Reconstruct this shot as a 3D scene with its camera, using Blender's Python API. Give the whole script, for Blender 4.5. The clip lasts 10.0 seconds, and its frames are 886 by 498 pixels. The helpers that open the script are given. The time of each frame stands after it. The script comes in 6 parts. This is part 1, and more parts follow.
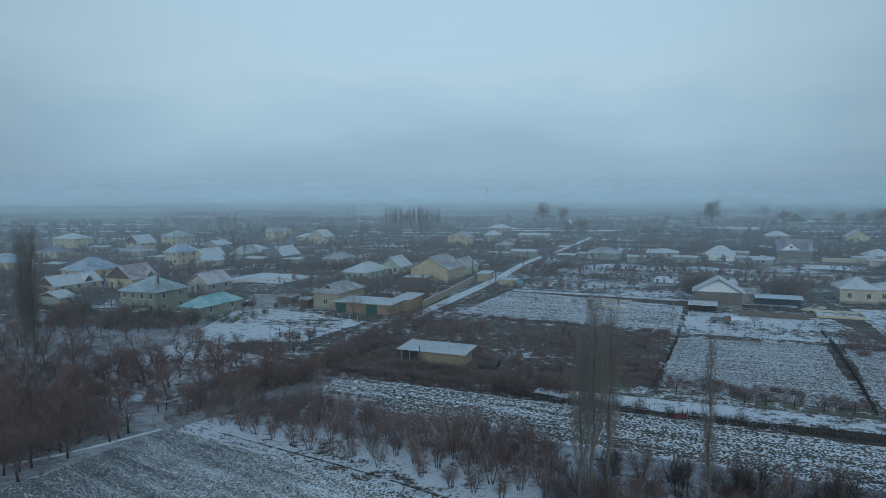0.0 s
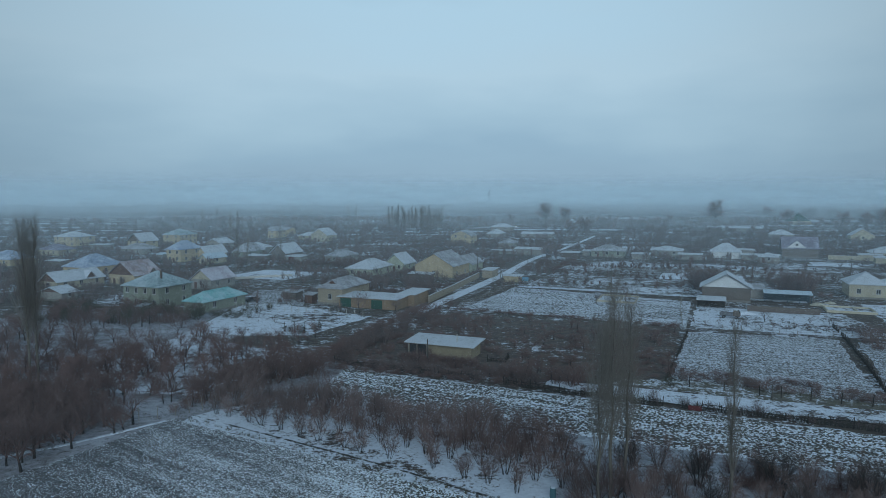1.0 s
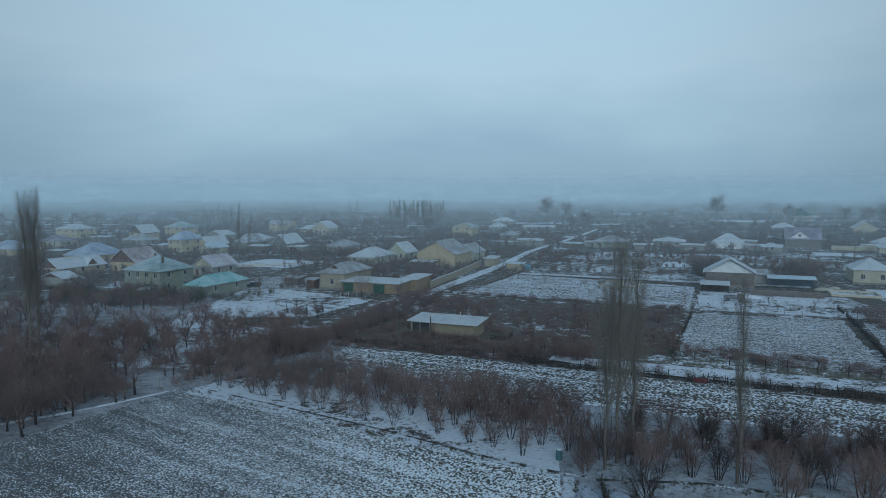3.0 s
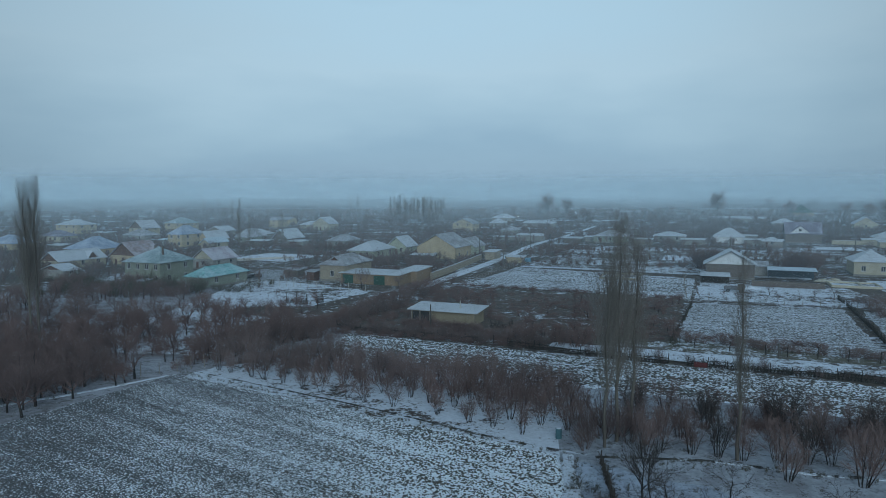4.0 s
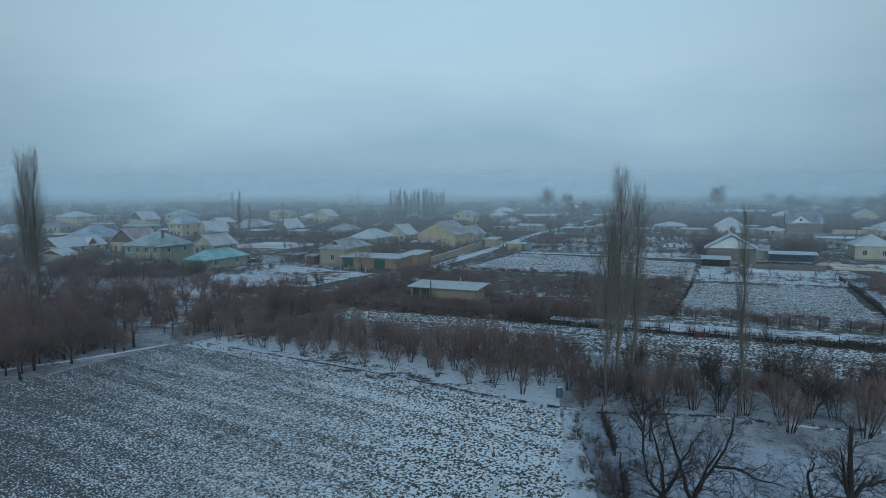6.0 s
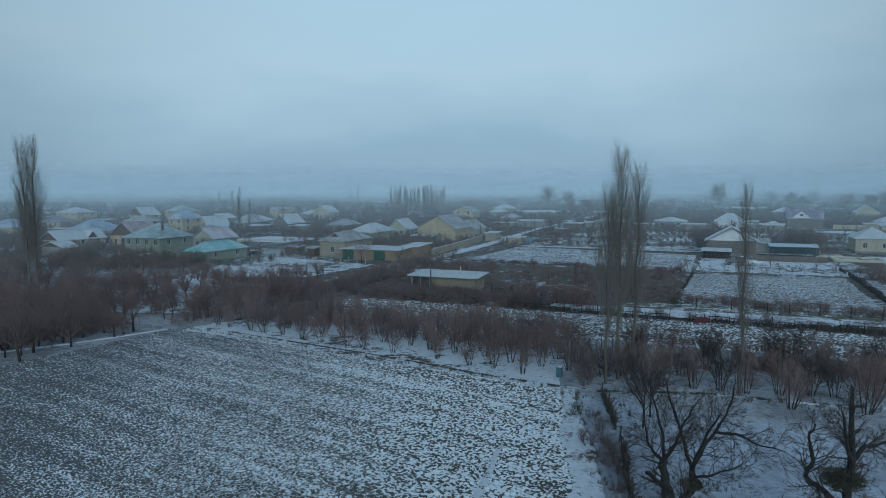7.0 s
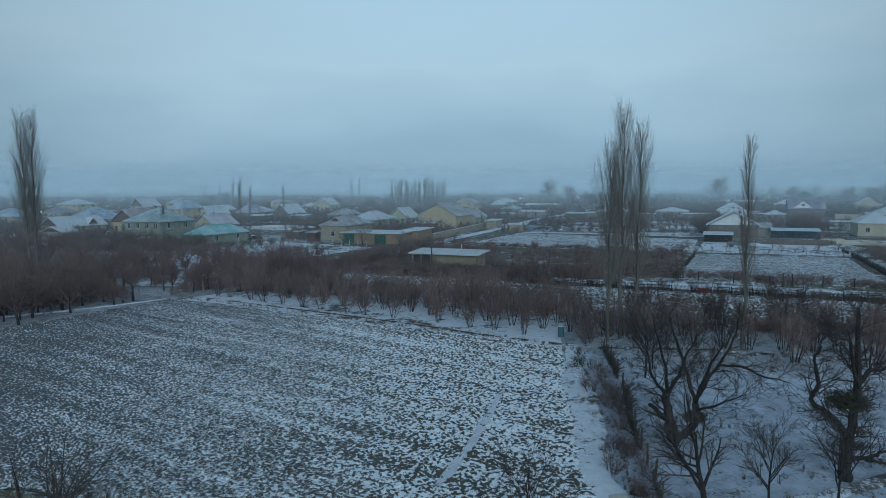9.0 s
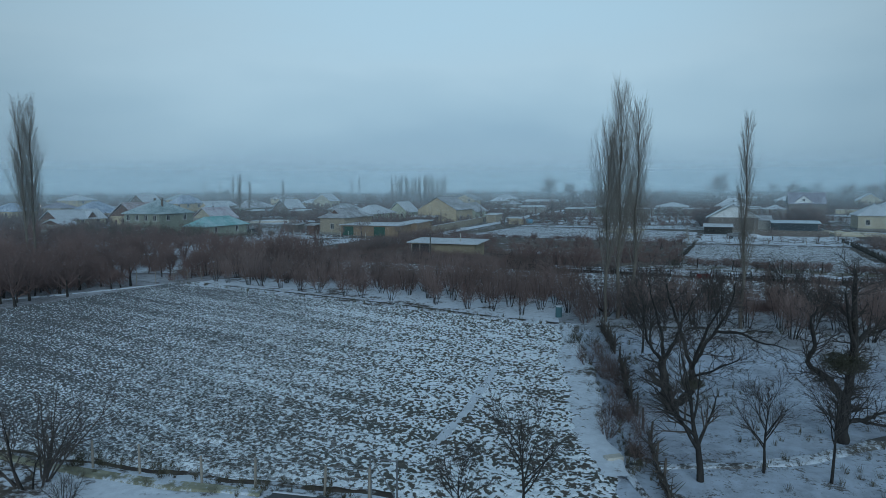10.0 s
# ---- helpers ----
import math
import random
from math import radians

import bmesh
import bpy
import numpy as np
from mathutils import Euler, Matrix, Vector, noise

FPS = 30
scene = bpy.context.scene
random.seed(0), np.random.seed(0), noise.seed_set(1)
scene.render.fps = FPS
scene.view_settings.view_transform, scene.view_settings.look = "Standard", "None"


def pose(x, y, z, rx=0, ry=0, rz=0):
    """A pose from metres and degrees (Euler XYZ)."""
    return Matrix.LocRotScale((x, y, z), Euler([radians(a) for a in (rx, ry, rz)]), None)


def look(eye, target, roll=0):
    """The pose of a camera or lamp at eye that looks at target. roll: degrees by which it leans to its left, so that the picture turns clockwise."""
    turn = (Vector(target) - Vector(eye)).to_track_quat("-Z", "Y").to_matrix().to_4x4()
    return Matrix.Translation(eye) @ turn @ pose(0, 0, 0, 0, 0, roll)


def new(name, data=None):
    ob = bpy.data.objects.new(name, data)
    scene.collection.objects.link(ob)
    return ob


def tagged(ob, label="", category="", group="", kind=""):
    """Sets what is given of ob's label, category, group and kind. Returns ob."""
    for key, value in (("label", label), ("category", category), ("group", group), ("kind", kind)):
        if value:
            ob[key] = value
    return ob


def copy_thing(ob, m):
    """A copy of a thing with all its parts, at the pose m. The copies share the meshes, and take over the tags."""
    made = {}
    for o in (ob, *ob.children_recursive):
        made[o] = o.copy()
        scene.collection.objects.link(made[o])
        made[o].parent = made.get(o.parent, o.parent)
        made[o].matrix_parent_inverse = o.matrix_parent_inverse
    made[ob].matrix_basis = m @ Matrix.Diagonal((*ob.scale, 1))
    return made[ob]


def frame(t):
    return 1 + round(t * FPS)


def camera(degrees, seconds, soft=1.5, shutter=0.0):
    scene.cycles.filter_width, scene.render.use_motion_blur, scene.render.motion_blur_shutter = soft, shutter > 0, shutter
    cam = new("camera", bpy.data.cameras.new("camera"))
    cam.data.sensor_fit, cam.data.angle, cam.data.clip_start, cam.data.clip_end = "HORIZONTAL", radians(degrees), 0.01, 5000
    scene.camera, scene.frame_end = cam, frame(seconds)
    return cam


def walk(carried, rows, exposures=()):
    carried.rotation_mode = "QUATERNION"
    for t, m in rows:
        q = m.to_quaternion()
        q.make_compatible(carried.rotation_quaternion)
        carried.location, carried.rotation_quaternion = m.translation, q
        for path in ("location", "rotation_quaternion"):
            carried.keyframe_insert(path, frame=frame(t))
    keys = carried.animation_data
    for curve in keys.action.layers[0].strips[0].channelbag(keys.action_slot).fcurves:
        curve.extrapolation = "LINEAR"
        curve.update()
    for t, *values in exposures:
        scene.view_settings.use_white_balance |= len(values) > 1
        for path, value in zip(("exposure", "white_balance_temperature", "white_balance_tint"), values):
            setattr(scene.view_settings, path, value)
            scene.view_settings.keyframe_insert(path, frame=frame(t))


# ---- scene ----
cam = camera(68.1, 10.0, soft=0.8)
METRES, EYE, TILT, LEAN, TURN = 20.0, 31.2, -4.7, 0.0, 0.0
ROWS = [
    (0.0, 0.0, 0.0, 0.0, 0.0, 0.0, -0.0),
    (0.5, -0.0375, 0.0492, -0.04, 0.05, 0.07, 0.0),
    (1.0, -0.0643, 0.0838, -0.0884, 0.08, 0.11, -0.0),
    (1.5, -0.0765, 0.1034, -0.1357, 0.12, 0.11, -0.02),
    (2.0, -0.0832, 0.113, -0.184, 0.14, 0.08, -0.01),
    (2.5, -0.0844, 0.1168, -0.2298, 0.15, 0.04, -0.01),
    (4.0, -0.0786, 0.1208, -0.3747, 0.21, -0.1, 0.05),
    (4.5, -0.0762, 0.1249, -0.4221, 0.22, -0.13, 0.05),
    (5.0, -0.0764, 0.1296, -0.4712, 0.22, -0.18, 0.07),
    (5.5, -0.0769, 0.1332, -0.5185, 0.24, -0.23, 0.09),
    (7.0, -0.0753, 0.143, -0.6621, 0.27, -0.33, 0.09),
    (7.5, -0.0747, 0.1477, -0.7078, 0.3, -0.37, 0.1),
    (8.0, -0.074, 0.1529, -0.7555, 0.32, -0.42, 0.12),
    (8.5, -0.0736, 0.1575, -0.8001, 0.33, -0.46, 0.12),
    (9.0, -0.0742, 0.1627, -0.8471, 0.36, -0.51, 0.13),
    (9.5, -0.0732, 0.1673, -0.8916, 0.37, -0.55, 0.15),
    (10.0, -0.059, 0.1716, -0.9377, 0.41, -0.59, 0.15),
]
walk(cam, [(t, pose(0, 0, EYE, TILT, LEAN, TURN) @ pose(METRES * x, METRES * y, METRES * z, 90 + pitch, roll, yaw)) for t, x, y, z, yaw, pitch, roll in ROWS],
     exposures=[(0.0, 0.0, 6480, 10), (5.0, -0.02, 6420, 9), (10.0, -0.05, 6330, 8)])

# ---- sky and sun: overcast winter dusk ----
SUN_EL, SUN_ROT = radians(21), radians(174)
world = bpy.data.worlds.new("overcast_sky")
scene.world = world
world.use_nodes = True
wn, wl = world.node_tree.nodes, world.node_tree.links
wn.clear()


def wnode(kind, **sockets):
    n = wn.new(kind)
    for k, val in sockets.items():
        n.inputs[k.replace("_", " ")].default_value = val
    return n


w_out = wn.new("ShaderNodeOutputWorld")
w_bg = wn.new("ShaderNodeBackground")
w_bg.inputs["Strength"].default_value = 1.0
w_sky = wn.new("ShaderNodeTexSky")
w_sky.sky_type, w_sky.sun_disc = "NISHITA", False
w_sky.sun_elevation, w_sky.sun_rotation = SUN_EL, SUN_ROT
w_sky.air_density, w_sky.dust_density = 1.0, 1.0
w_co = wn.new("ShaderNodeTexCoord")
w_sep = wn.new("ShaderNodeSeparateXYZ")
wl.new(w_co.outputs["Generated"], w_sep.inputs[0])
# cloud deck: misty blue at the horizon, paler and slightly warmer above
w_ramp = wn.new("ShaderNodeValToRGB")
w_map = wnode("ShaderNodeMapping")
w_map.inputs["Scale"].default_value = (1.0, 1.0, 3.2)
w_noise = wnode("ShaderNodeTexNoise", Scale=2.3, Detail=4.0, Roughness=0.5)
wl.new(w_co.outputs["Generated"], w_map.inputs[0])
wl.new(w_map.outputs[0], w_noise.inputs["Vector"])
w_shift = wn.new("ShaderNodeMath")
w_shift.operation = "MULTIPLY_ADD"
w_shift.inputs[1].default_value = 0.26
wl.new(w_noise.outputs["Fac"], w_shift.inputs[0])
w_base = wn.new("ShaderNodeMath")
w_base.operation = "SUBTRACT"
w_base.inputs[1].default_value = 0.13
wl.new(w_sep.outputs["Z"], w_base.inputs[0])
wl.new(w_base.outputs[0], w_shift.inputs[2])
wl.new(w_shift.outputs[0], w_ramp.inputs[0])
ramp = w_ramp.color_ramp
ramp.elements[0].position, ramp.elements[0].color = 0.0, (0.24, 0.38, 0.51, 1)
ramp.elements[1].position, ramp.elements[1].color = 1.0, (0.20, 0.31, 0.42, 1)
for at, col in ((0.05, (0.262, 0.415, 0.548)), (0.12, (0.335, 0.50, 0.625)), (0.19, (0.405, 0.575, 0.695)), (0.29, (0.40, 0.595, 0.735)), (0.45, (0.30, 0.455, 0.585)), (0.65, (0.23, 0.355, 0.475))):
    ramp.elements.new(at).color = (*col, 1)
w_mix = wn.new("ShaderNodeMix")
w_mix.data_type = "RGBA"
w_mix.blend_type = "ADD"
w_mix.inputs["Factor"].default_value = 0.004
# the dusk side of the sky stays brighter than the rest
w_side = wn.new("ShaderNodeMapRange")
w_side.interpolation_type = "SMOOTHSTEP"
for key, val in (("From Min", 0.68), ("From Max", 1.0), ("To Min", 0.68), ("To Max", 1.02)):
    w_side.inputs[key].default_value = val
wl.new(w_sep.outputs["Y"], w_side.inputs["Value"])
w_dim = wn.new("ShaderNodeVectorMath")
w_dim.operation = "SCALE"
wl.new(w_ramp.outputs[0], w_dim.inputs[0])
wl.new(w_side.outputs[0], w_dim.inputs["Scale"])
wl.new(w_dim.outputs[0], w_mix.inputs["A"])
wl.new(w_sky.outputs[0], w_mix.inputs["B"])
wl.new(w_mix.outputs["Result"], w_bg.inputs["Color"])
wl.new(w_bg.outputs[0], w_out.inputs[0])

sun_data = bpy.data.lights.new("sun", "SUN")
sun_data.energy, sun_data.angle, sun_data.color = 1.3, radians(40), (0.69, 0.87, 1.0)
sun = new("sun", sun_data)
sun.matrix_world = look((30, -250, 118), (0, 60, 0))
scene.cycles.transparent_max_bounces = 24

# ---- materials ----
def mat_base(name):
    m = bpy.data.materials.new(name)
    m.use_nodes = True
    nt = m.node_tree
    nt.nodes.clear()
    out = nt.nodes.new("ShaderNodeOutputMaterial")
    bsdf = nt.nodes.new("ShaderNodeBsdfPrincipled")
    nt.links.new(bsdf.outputs[0], out.inputs[0])
    return m, nt, bsdf


def add(nt, kind, **sockets):
    n = nt.nodes.new(kind)
    for k, val in sockets.items():
        n.inputs[k.replace("_", " ")].default_value = val
    return n


def noise_fac(nt, scale, detail=4.0, rough=0.55, coord="Object", stretch=None):
    tc = nt.nodes.new("ShaderNodeTexCoord")
    src = tc.outputs[coord]
    if stretch:
        mp = nt.nodes.new("ShaderNodeMapping")
        mp.inputs["Scale"].default_value = stretch
        nt.links.new(src, mp.inputs[0])
        src = mp.outputs[0]
    n = add(nt, "ShaderNodeTexNoise", Scale=scale, Detail=detail, Roughness=rough)
    nt.links.new(src, n.inputs["Vector"])
    return n.outputs["Fac"]


def step(nt, fac, lo, hi):
    mr = add(nt, "ShaderNodeMapRange")
    mr.interpolation_type = "SMOOTHSTEP"
    mr.inputs["From Min"].default_value, mr.inputs["From Max"].default_value = lo, hi
    nt.links.new(fac, mr.inputs[0])
    return mr.outputs[0]


def mathn(nt, op, a, b):
    n = nt.nodes.new("ShaderNodeMath")
    n.operation = op
    for i, s in enumerate((a, b)):
        if isinstance(s, (int, float)):
            n.inputs[i].default_value = s
        else:
            nt.links.new(s, n.inputs[i])
    return n.outputs[0]


def mix(nt, fac, a, b):
    n = nt.nodes.new("ShaderNodeMix")
    n.data_type = "RGBA"
    if isinstance(fac, (int, float)):
        n.inputs["Factor"].default_value = fac
    else:
        nt.links.new(fac, n.inputs["Factor"])
    for key, s in (("A", a), ("B", b)):
        if isinstance(s, tuple):
            n.inputs[key].default_value = (*s, 1)
        else:
            nt.links.new(s, n.inputs[key])
    return n.outputs["Result"]


def bump(nt, bsdf, fac, strength, dist):
    b = add(nt, "ShaderNodeBump", Strength=strength, Distance=dist)
    nt.links.new(fac, b.inputs["Height"])
    nt.links.new(b.outputs[0], bsdf.inputs["Normal"])


def plain(name, c1, c2, scale=3.0, rough=0.8, metal=0.0, bump_d=0.01, stretch=None, coord="Object", vary=0.0):
    """Two colours mixed by coarse and fine noise."""
    m, nt, bsdf = mat_base(name)
    f1 = noise_fac(nt, scale, 5, 0.6, coord, stretch)
    f2 = noise_fac(nt, scale * 7.3, 3, 0.6, coord, stretch)
    f = step(nt, mathn(nt, "ADD", mathn(nt, "MULTIPLY", f1, 0.65), mathn(nt, "MULTIPLY", f2, 0.35)), 0.36, 0.64)
    col = mix(nt, f, c1, c2)
    if vary:
        oi = nt.nodes.new("ShaderNodeObjectInfo")
        hsv = add(nt, "ShaderNodeHueSaturation")
        nt.links.new(mathn(nt, "ADD", mathn(nt, "MULTIPLY", oi.outputs["Random"], vary), 1 - vary / 2), hsv.inputs["Value"])
        nt.links.new(col, hsv.inputs["Color"])
        col = hsv.outputs[0]
    nt.links.new(col, bsdf.inputs["Base Color"])
    bsdf.inputs["Roughness"].default_value, bsdf.inputs["Metallic"].default_value = rough, metal
    bump(nt, bsdf, f2, 0.5, bump_d)
    return m


SNOW = (0.67, 0.725, 0.80)
SOIL = (0.06, 0.047, 0.041)
GRASS = (0.102, 0.08, 0.061)
CLODS = (0.078, 0.073, 0.062)


def snowy_ground(name, cover, soil, scale, grass=GRASS, streak=None):
    """Thin snow broken by bare soil and dead grass. cover: 0 bare, 1 white."""
    m, nt, bsdf = mat_base(name)
    big = noise_fac(nt, 0.045, 4, 0.6)
    mid = noise_fac(nt, 0.45, 4, 0.6, stretch=streak)
    fine = noise_fac(nt, scale, 5, 0.68, stretch=streak)
    f = mathn(nt, "ADD", mathn(nt, "MULTIPLY", big, 0.34), mathn(nt, "ADD", mathn(nt, "MULTIPLY", mid, 0.33), mathn(nt, "MULTIPLY", fine, 0.33)))
    edge = 0.5 + (0.5 - cover) * 0.34
    s = step(nt, f, edge - 0.035, edge + 0.035)
    under = mix(nt, step(nt, noise_fac(nt, 0.9, 3), 0.4, 0.6), soil, grass)
    tint = mix(nt, step(nt, noise_fac(nt, 2.1, 3), 0.35, 0.65), (0.58, 0.63, 0.70), SNOW)
    nt.links.new(mix(nt, s, under, tint), bsdf.inputs["Base Color"])
    bsdf.inputs["Roughness"].default_value = 0.9
    bump(nt, bsdf, fine, 0.7, 0.06)
    return m


def ploughed(name, cover, rows_angle, pitch, clod=2.6, soft=0.022, soil=SOIL, snow=SNOW, dim_west=0.0):
    """Frozen plough clods with snow between: the crests stay bare."""
    m, nt, bsdf = mat_base(name)
    tc = nt.nodes.new("ShaderNodeTexCoord")
    mp = nt.nodes.new("ShaderNodeMapping")
    mp.vector_type = "TEXTURE"
    mp.inputs["Rotation"].default_value = (0, 0, radians(-rows_angle))
    mp.inputs["Scale"].default_value = (1.05, 1.0, 1.0)
    nt.links.new(tc.outputs["Object"], mp.inputs[0])
    fine = add(nt, "ShaderNodeTexNoise", Scale=clod, Detail=3.0, Roughness=0.5)
    nt.links.new(mp.outputs[0], fine.inputs["Vector"])
    wave = add(nt, "ShaderNodeTexNoise", Scale=1.0 / pitch, Detail=2.0, Roughness=0.5)
    mp2 = nt.nodes.new("ShaderNodeMapping")
    mp2.vector_type = "TEXTURE"
    mp2.inputs["Rotation"].default_value = (0, 0, radians(-rows_angle))
    mp2.inputs["Scale"].default_value = (18.0, 1.0, 1.0)
    nt.links.new(tc.outputs["Object"], mp2.inputs[0])
    nt.links.new(mp2.outputs[0], wave.inputs["Vector"])
    big = noise_fac(nt, 0.06, 3, 0.5)
    geo = nt.nodes.new("ShaderNodeNewGeometry")
    sep = nt.nodes.new("ShaderNodeSeparateXYZ")
    nt.links.new(geo.outputs["Position"], sep.inputs[0])
    crest = mathn(nt, "MULTIPLY", mathn(nt, "SUBTRACT", sep.outputs["Z"], 0.12), -0.35)
    lump = add(nt, "ShaderNodeTexNoise", Scale=clod * 0.36, Detail=2.0, Roughness=0.5)
    nt.links.new(mp.outputs[0], lump.inputs["Vector"])
    f = mathn(nt, "ADD", mathn(nt, "MULTIPLY", fine.outputs["Fac"], 0.69), mathn(nt, "MULTIPLY", wave.outputs["Fac"], 0.17))
    f = mathn(nt, "ADD", f, mathn(nt, "MULTIPLY", lump.outputs["Fac"], 0.06))
    f = mathn(nt, "ADD", mathn(nt, "ADD", f, mathn(nt, "MULTIPLY", big, 0.10)), crest)
    if dim_west:
        # snow thins to the south-west: more bare soil, plus lens vignetting painted in
        thin = add(nt, "ShaderNodeMapRange")
        for key, val in (("From Min", -32.0), ("From Max", -3.0), ("To Min", -dim_west), ("To Max", 0.0)):
            thin.inputs[key].default_value = val
        nt.links.new(mathn(nt, "ADD", sep.outputs["X"], mathn(nt, "MULTIPLY", mathn(nt, "SUBTRACT", sep.outputs["Y"], 45.0), 0.3)), thin.inputs[0])
        f = mathn(nt, "ADD", f, thin.outputs[0])
    edge = 0.5 + (0.5 - cover) * 0.34
    s = step(nt, f, edge - soft, edge + soft)
    if dim_west:
        # harrowed finer on that side, clods left whole beside the path
        crumb = add(nt, "ShaderNodeTexNoise", Scale=clod * 1.4, Detail=3.0, Roughness=0.55)
        nt.links.new(mp.outputs[0], crumb.inputs["Vector"])
        g = mathn(nt, "ADD", f, mathn(nt, "MULTIPLY", mathn(nt, "SUBTRACT", crumb.outputs["Fac"], fine.outputs["Fac"]), 0.66))
        g = mathn(nt, "SUBTRACT", g, mathn(nt, "MULTIPLY", mathn(nt, "SUBTRACT", wave.outputs["Fac"], 0.5), 0.06))
        side = add(nt, "ShaderNodeMapRange")
        for key, val in (("From Min", -24.0), ("From Max", -3.0), ("To Min", 1.0), ("To Max", 0.0)):
            side.inputs[key].default_value = val
        nt.links.new(sep.outputs["X"], side.inputs[0])
        s2 = step(nt, g, edge - 0.038, edge + 0.038)
        s = mathn(nt, "ADD", mathn(nt, "MULTIPLY", s2, side.outputs[0]), mathn(nt, "MULTIPLY", s, mathn(nt, "SUBTRACT", 1.0, side.outputs[0])))
    under = mix(nt, step(nt, noise_fac(nt, 0.7, 3), 0.4, 0.6), soil, tuple(0.5 * a + 0.5 * b for a, b in zip(soil, GRASS)))
    if dim_west:
        # bare soil turns blue-grey towards that side
        under = mix(nt, mathn(nt, "MULTIPLY", side.outputs[0], 0.22), under, (0.18, 0.205, 0.27))
    nt.links.new(mix(nt, s, under, snow), bsdf.inputs["Base Color"])
    bsdf.inputs["Roughness"].default_value = 0.92
    bump(nt, bsdf, fine.outputs["Fac"], 1.0, 0.24)
    return m


def thin_snow(name, thin, thick, tuft, bare):
    """A thin uneven sheet of snow over grass: the grass shows through softly, and breaks out in tufts. bare: how much of it."""
    m, nt, bsdf = mat_base(name)
    drift = step(nt, mathn(nt, "ADD", mathn(nt, "MULTIPLY", noise_fac(nt, 0.16, 4, 0.6), 0.6), mathn(nt, "MULTIPLY", noise_fac(nt, 1.3, 4, 0.65), 0.4)), 0.36, 0.62)
    blade = noise_fac(nt, 6.0, 5, 0.72)
    clump = noise_fac(nt, 0.7, 4, 0.6)
    f = mathn(nt, "ADD", mathn(nt, "MULTIPLY", blade, 0.55), mathn(nt, "MULTIPLY", clump, 0.45))
    edge = 0.5 + (0.5 - bare) * 0.34
    col = mix(nt, step(nt, f, edge - 0.03, edge + 0.05), mix(nt, drift, thin, thick), tuft)
    nt.links.new(col, bsdf.inputs["Base Color"])
    bsdf.inputs["Roughness"].default_value = 0.9
    bump(nt, bsdf, blade, 0.6, 0.08)
    return m


def snowy_roof(name, col, cover=0.62, rough=0.55, seam=0.42):
    """Sheet roofing with standing seams, dusted with snow."""
    m, nt, bsdf = mat_base(name)
    c2 = tuple(v * 0.75 for v in col)
    base = mix(nt, step(nt, noise_fac(nt, 0.8, 4), 0.38, 0.62), col, c2)
    f = mathn(nt, "ADD", mathn(nt, "MULTIPLY", noise_fac(nt, 0.25, 3), 0.5), mathn(nt, "MULTIPLY", noise_fac(nt, 3.0, 5, 0.7, stretch=(1, 0.35, 1)), 0.5))
    edge = 0.5 + (0.5 - cover) * 0.4
    s = mathn(nt, "MULTIPLY", step(nt, f, edge - 0.11, edge + 0.11), 0.74)
    nt.links.new(mix(nt, s, base, tuple(0.55 * a + 0.45 * b for a, b in zip(SNOW, col))), bsdf.inputs["Base Color"])
    bsdf.inputs["Roughness"].default_value = rough
    tc = nt.nodes.new("ShaderNodeTexCoord")
    wv = add(nt, "ShaderNodeTexWave", Scale=0.5 / seam, Distortion=0.0)
    nt.links.new(tc.outputs["Object"], wv.inputs["Vector"])
    bump(nt, bsdf, wv.outputs["Fac"], 0.25, 0.03)
    return m


M_GROUND = snowy_ground("frozen_ground", 0.36, SOIL, 2.0)
M_YARD = snowy_ground("snowy_yard", 0.58, SOIL, 1.9)
M_GARDEN = snowy_ground("garden_soil_snow", 0.47, (0.10, 0.09, 0.085), 2.4)
# tufted thin snow, its grey also holding the lens darkening of the right corner
M_ORCHARD_OLD = thin_snow("tufted_orchard_snow", (0.27, 0.30, 0.36), (0.50, 0.57, 0.67), (0.12, 0.115, 0.11), 0.34)
M_PLOT = snowy_ground("patchy_plot", 0.60, SOIL, 1.5)
M_ORCHARD = snowy_ground("orchard_snow", 0.60, SOIL, 2.2)
M_DARK = snowy_ground("rough_grass", 0.27, (0.075, 0.060, 0.053), 2.4, grass=(0.12, 0.092, 0.075))
M_WOOD = thin_snow("leaf_litter", (0.19, 0.185, 0.195), (0.41, 0.425, 0.47), (0.09, 0.08, 0.075), 0.34)
M_FIELD = ploughed("ploughed_field", 0.54, 33, 1.5, 4.5, 0.028, (0.084, 0.086, 0.075), (0.85, 0.91, 0.97), 0.064)
M_PLOUGH_FAR = ploughed("ploughed_garden", 0.45, 22, 1.3, 2.0, 0.05, CLODS)
M_STRIP = ploughed("ploughed_strip", 0.49, 25, 1.2, 3.4, 0.035, CLODS, (0.76, 0.815, 0.88))
M_FIELD_FAR = ploughed("stubble_field", 0.41, 22, 1.1, 3.4, 0.09, (0.105, 0.098, 0.088))
M_ROAD = snowy_ground("packed_snow_road", 0.68, (0.16, 0.14, 0.12), 1.4)
M_PATH = snowy_ground("trodden_snow", 0.66, (0.12, 0.105, 0.09), 2.6)
M_DITCH = snowy_ground("ditch_bank", 0.43, (0.035, 0.034, 0.032), 3.2, grass=(0.085, 0.08, 0.068))
M_ORCHARD_THIN = thin_snow("thin_orchard_snow", (0.25, 0.26, 0.285), (0.48, 0.52, 0.58), (0.11, 0.102, 0.098), 0.36)
M_TRACK = snowy_ground("muddy_track", 0.55, (0.085, 0.08, 0.076), 4.5, grass=(0.15, 0.145, 0.135))
M_BANK = snowy_ground("bank_snow", 0.62, SOIL, 2.0)
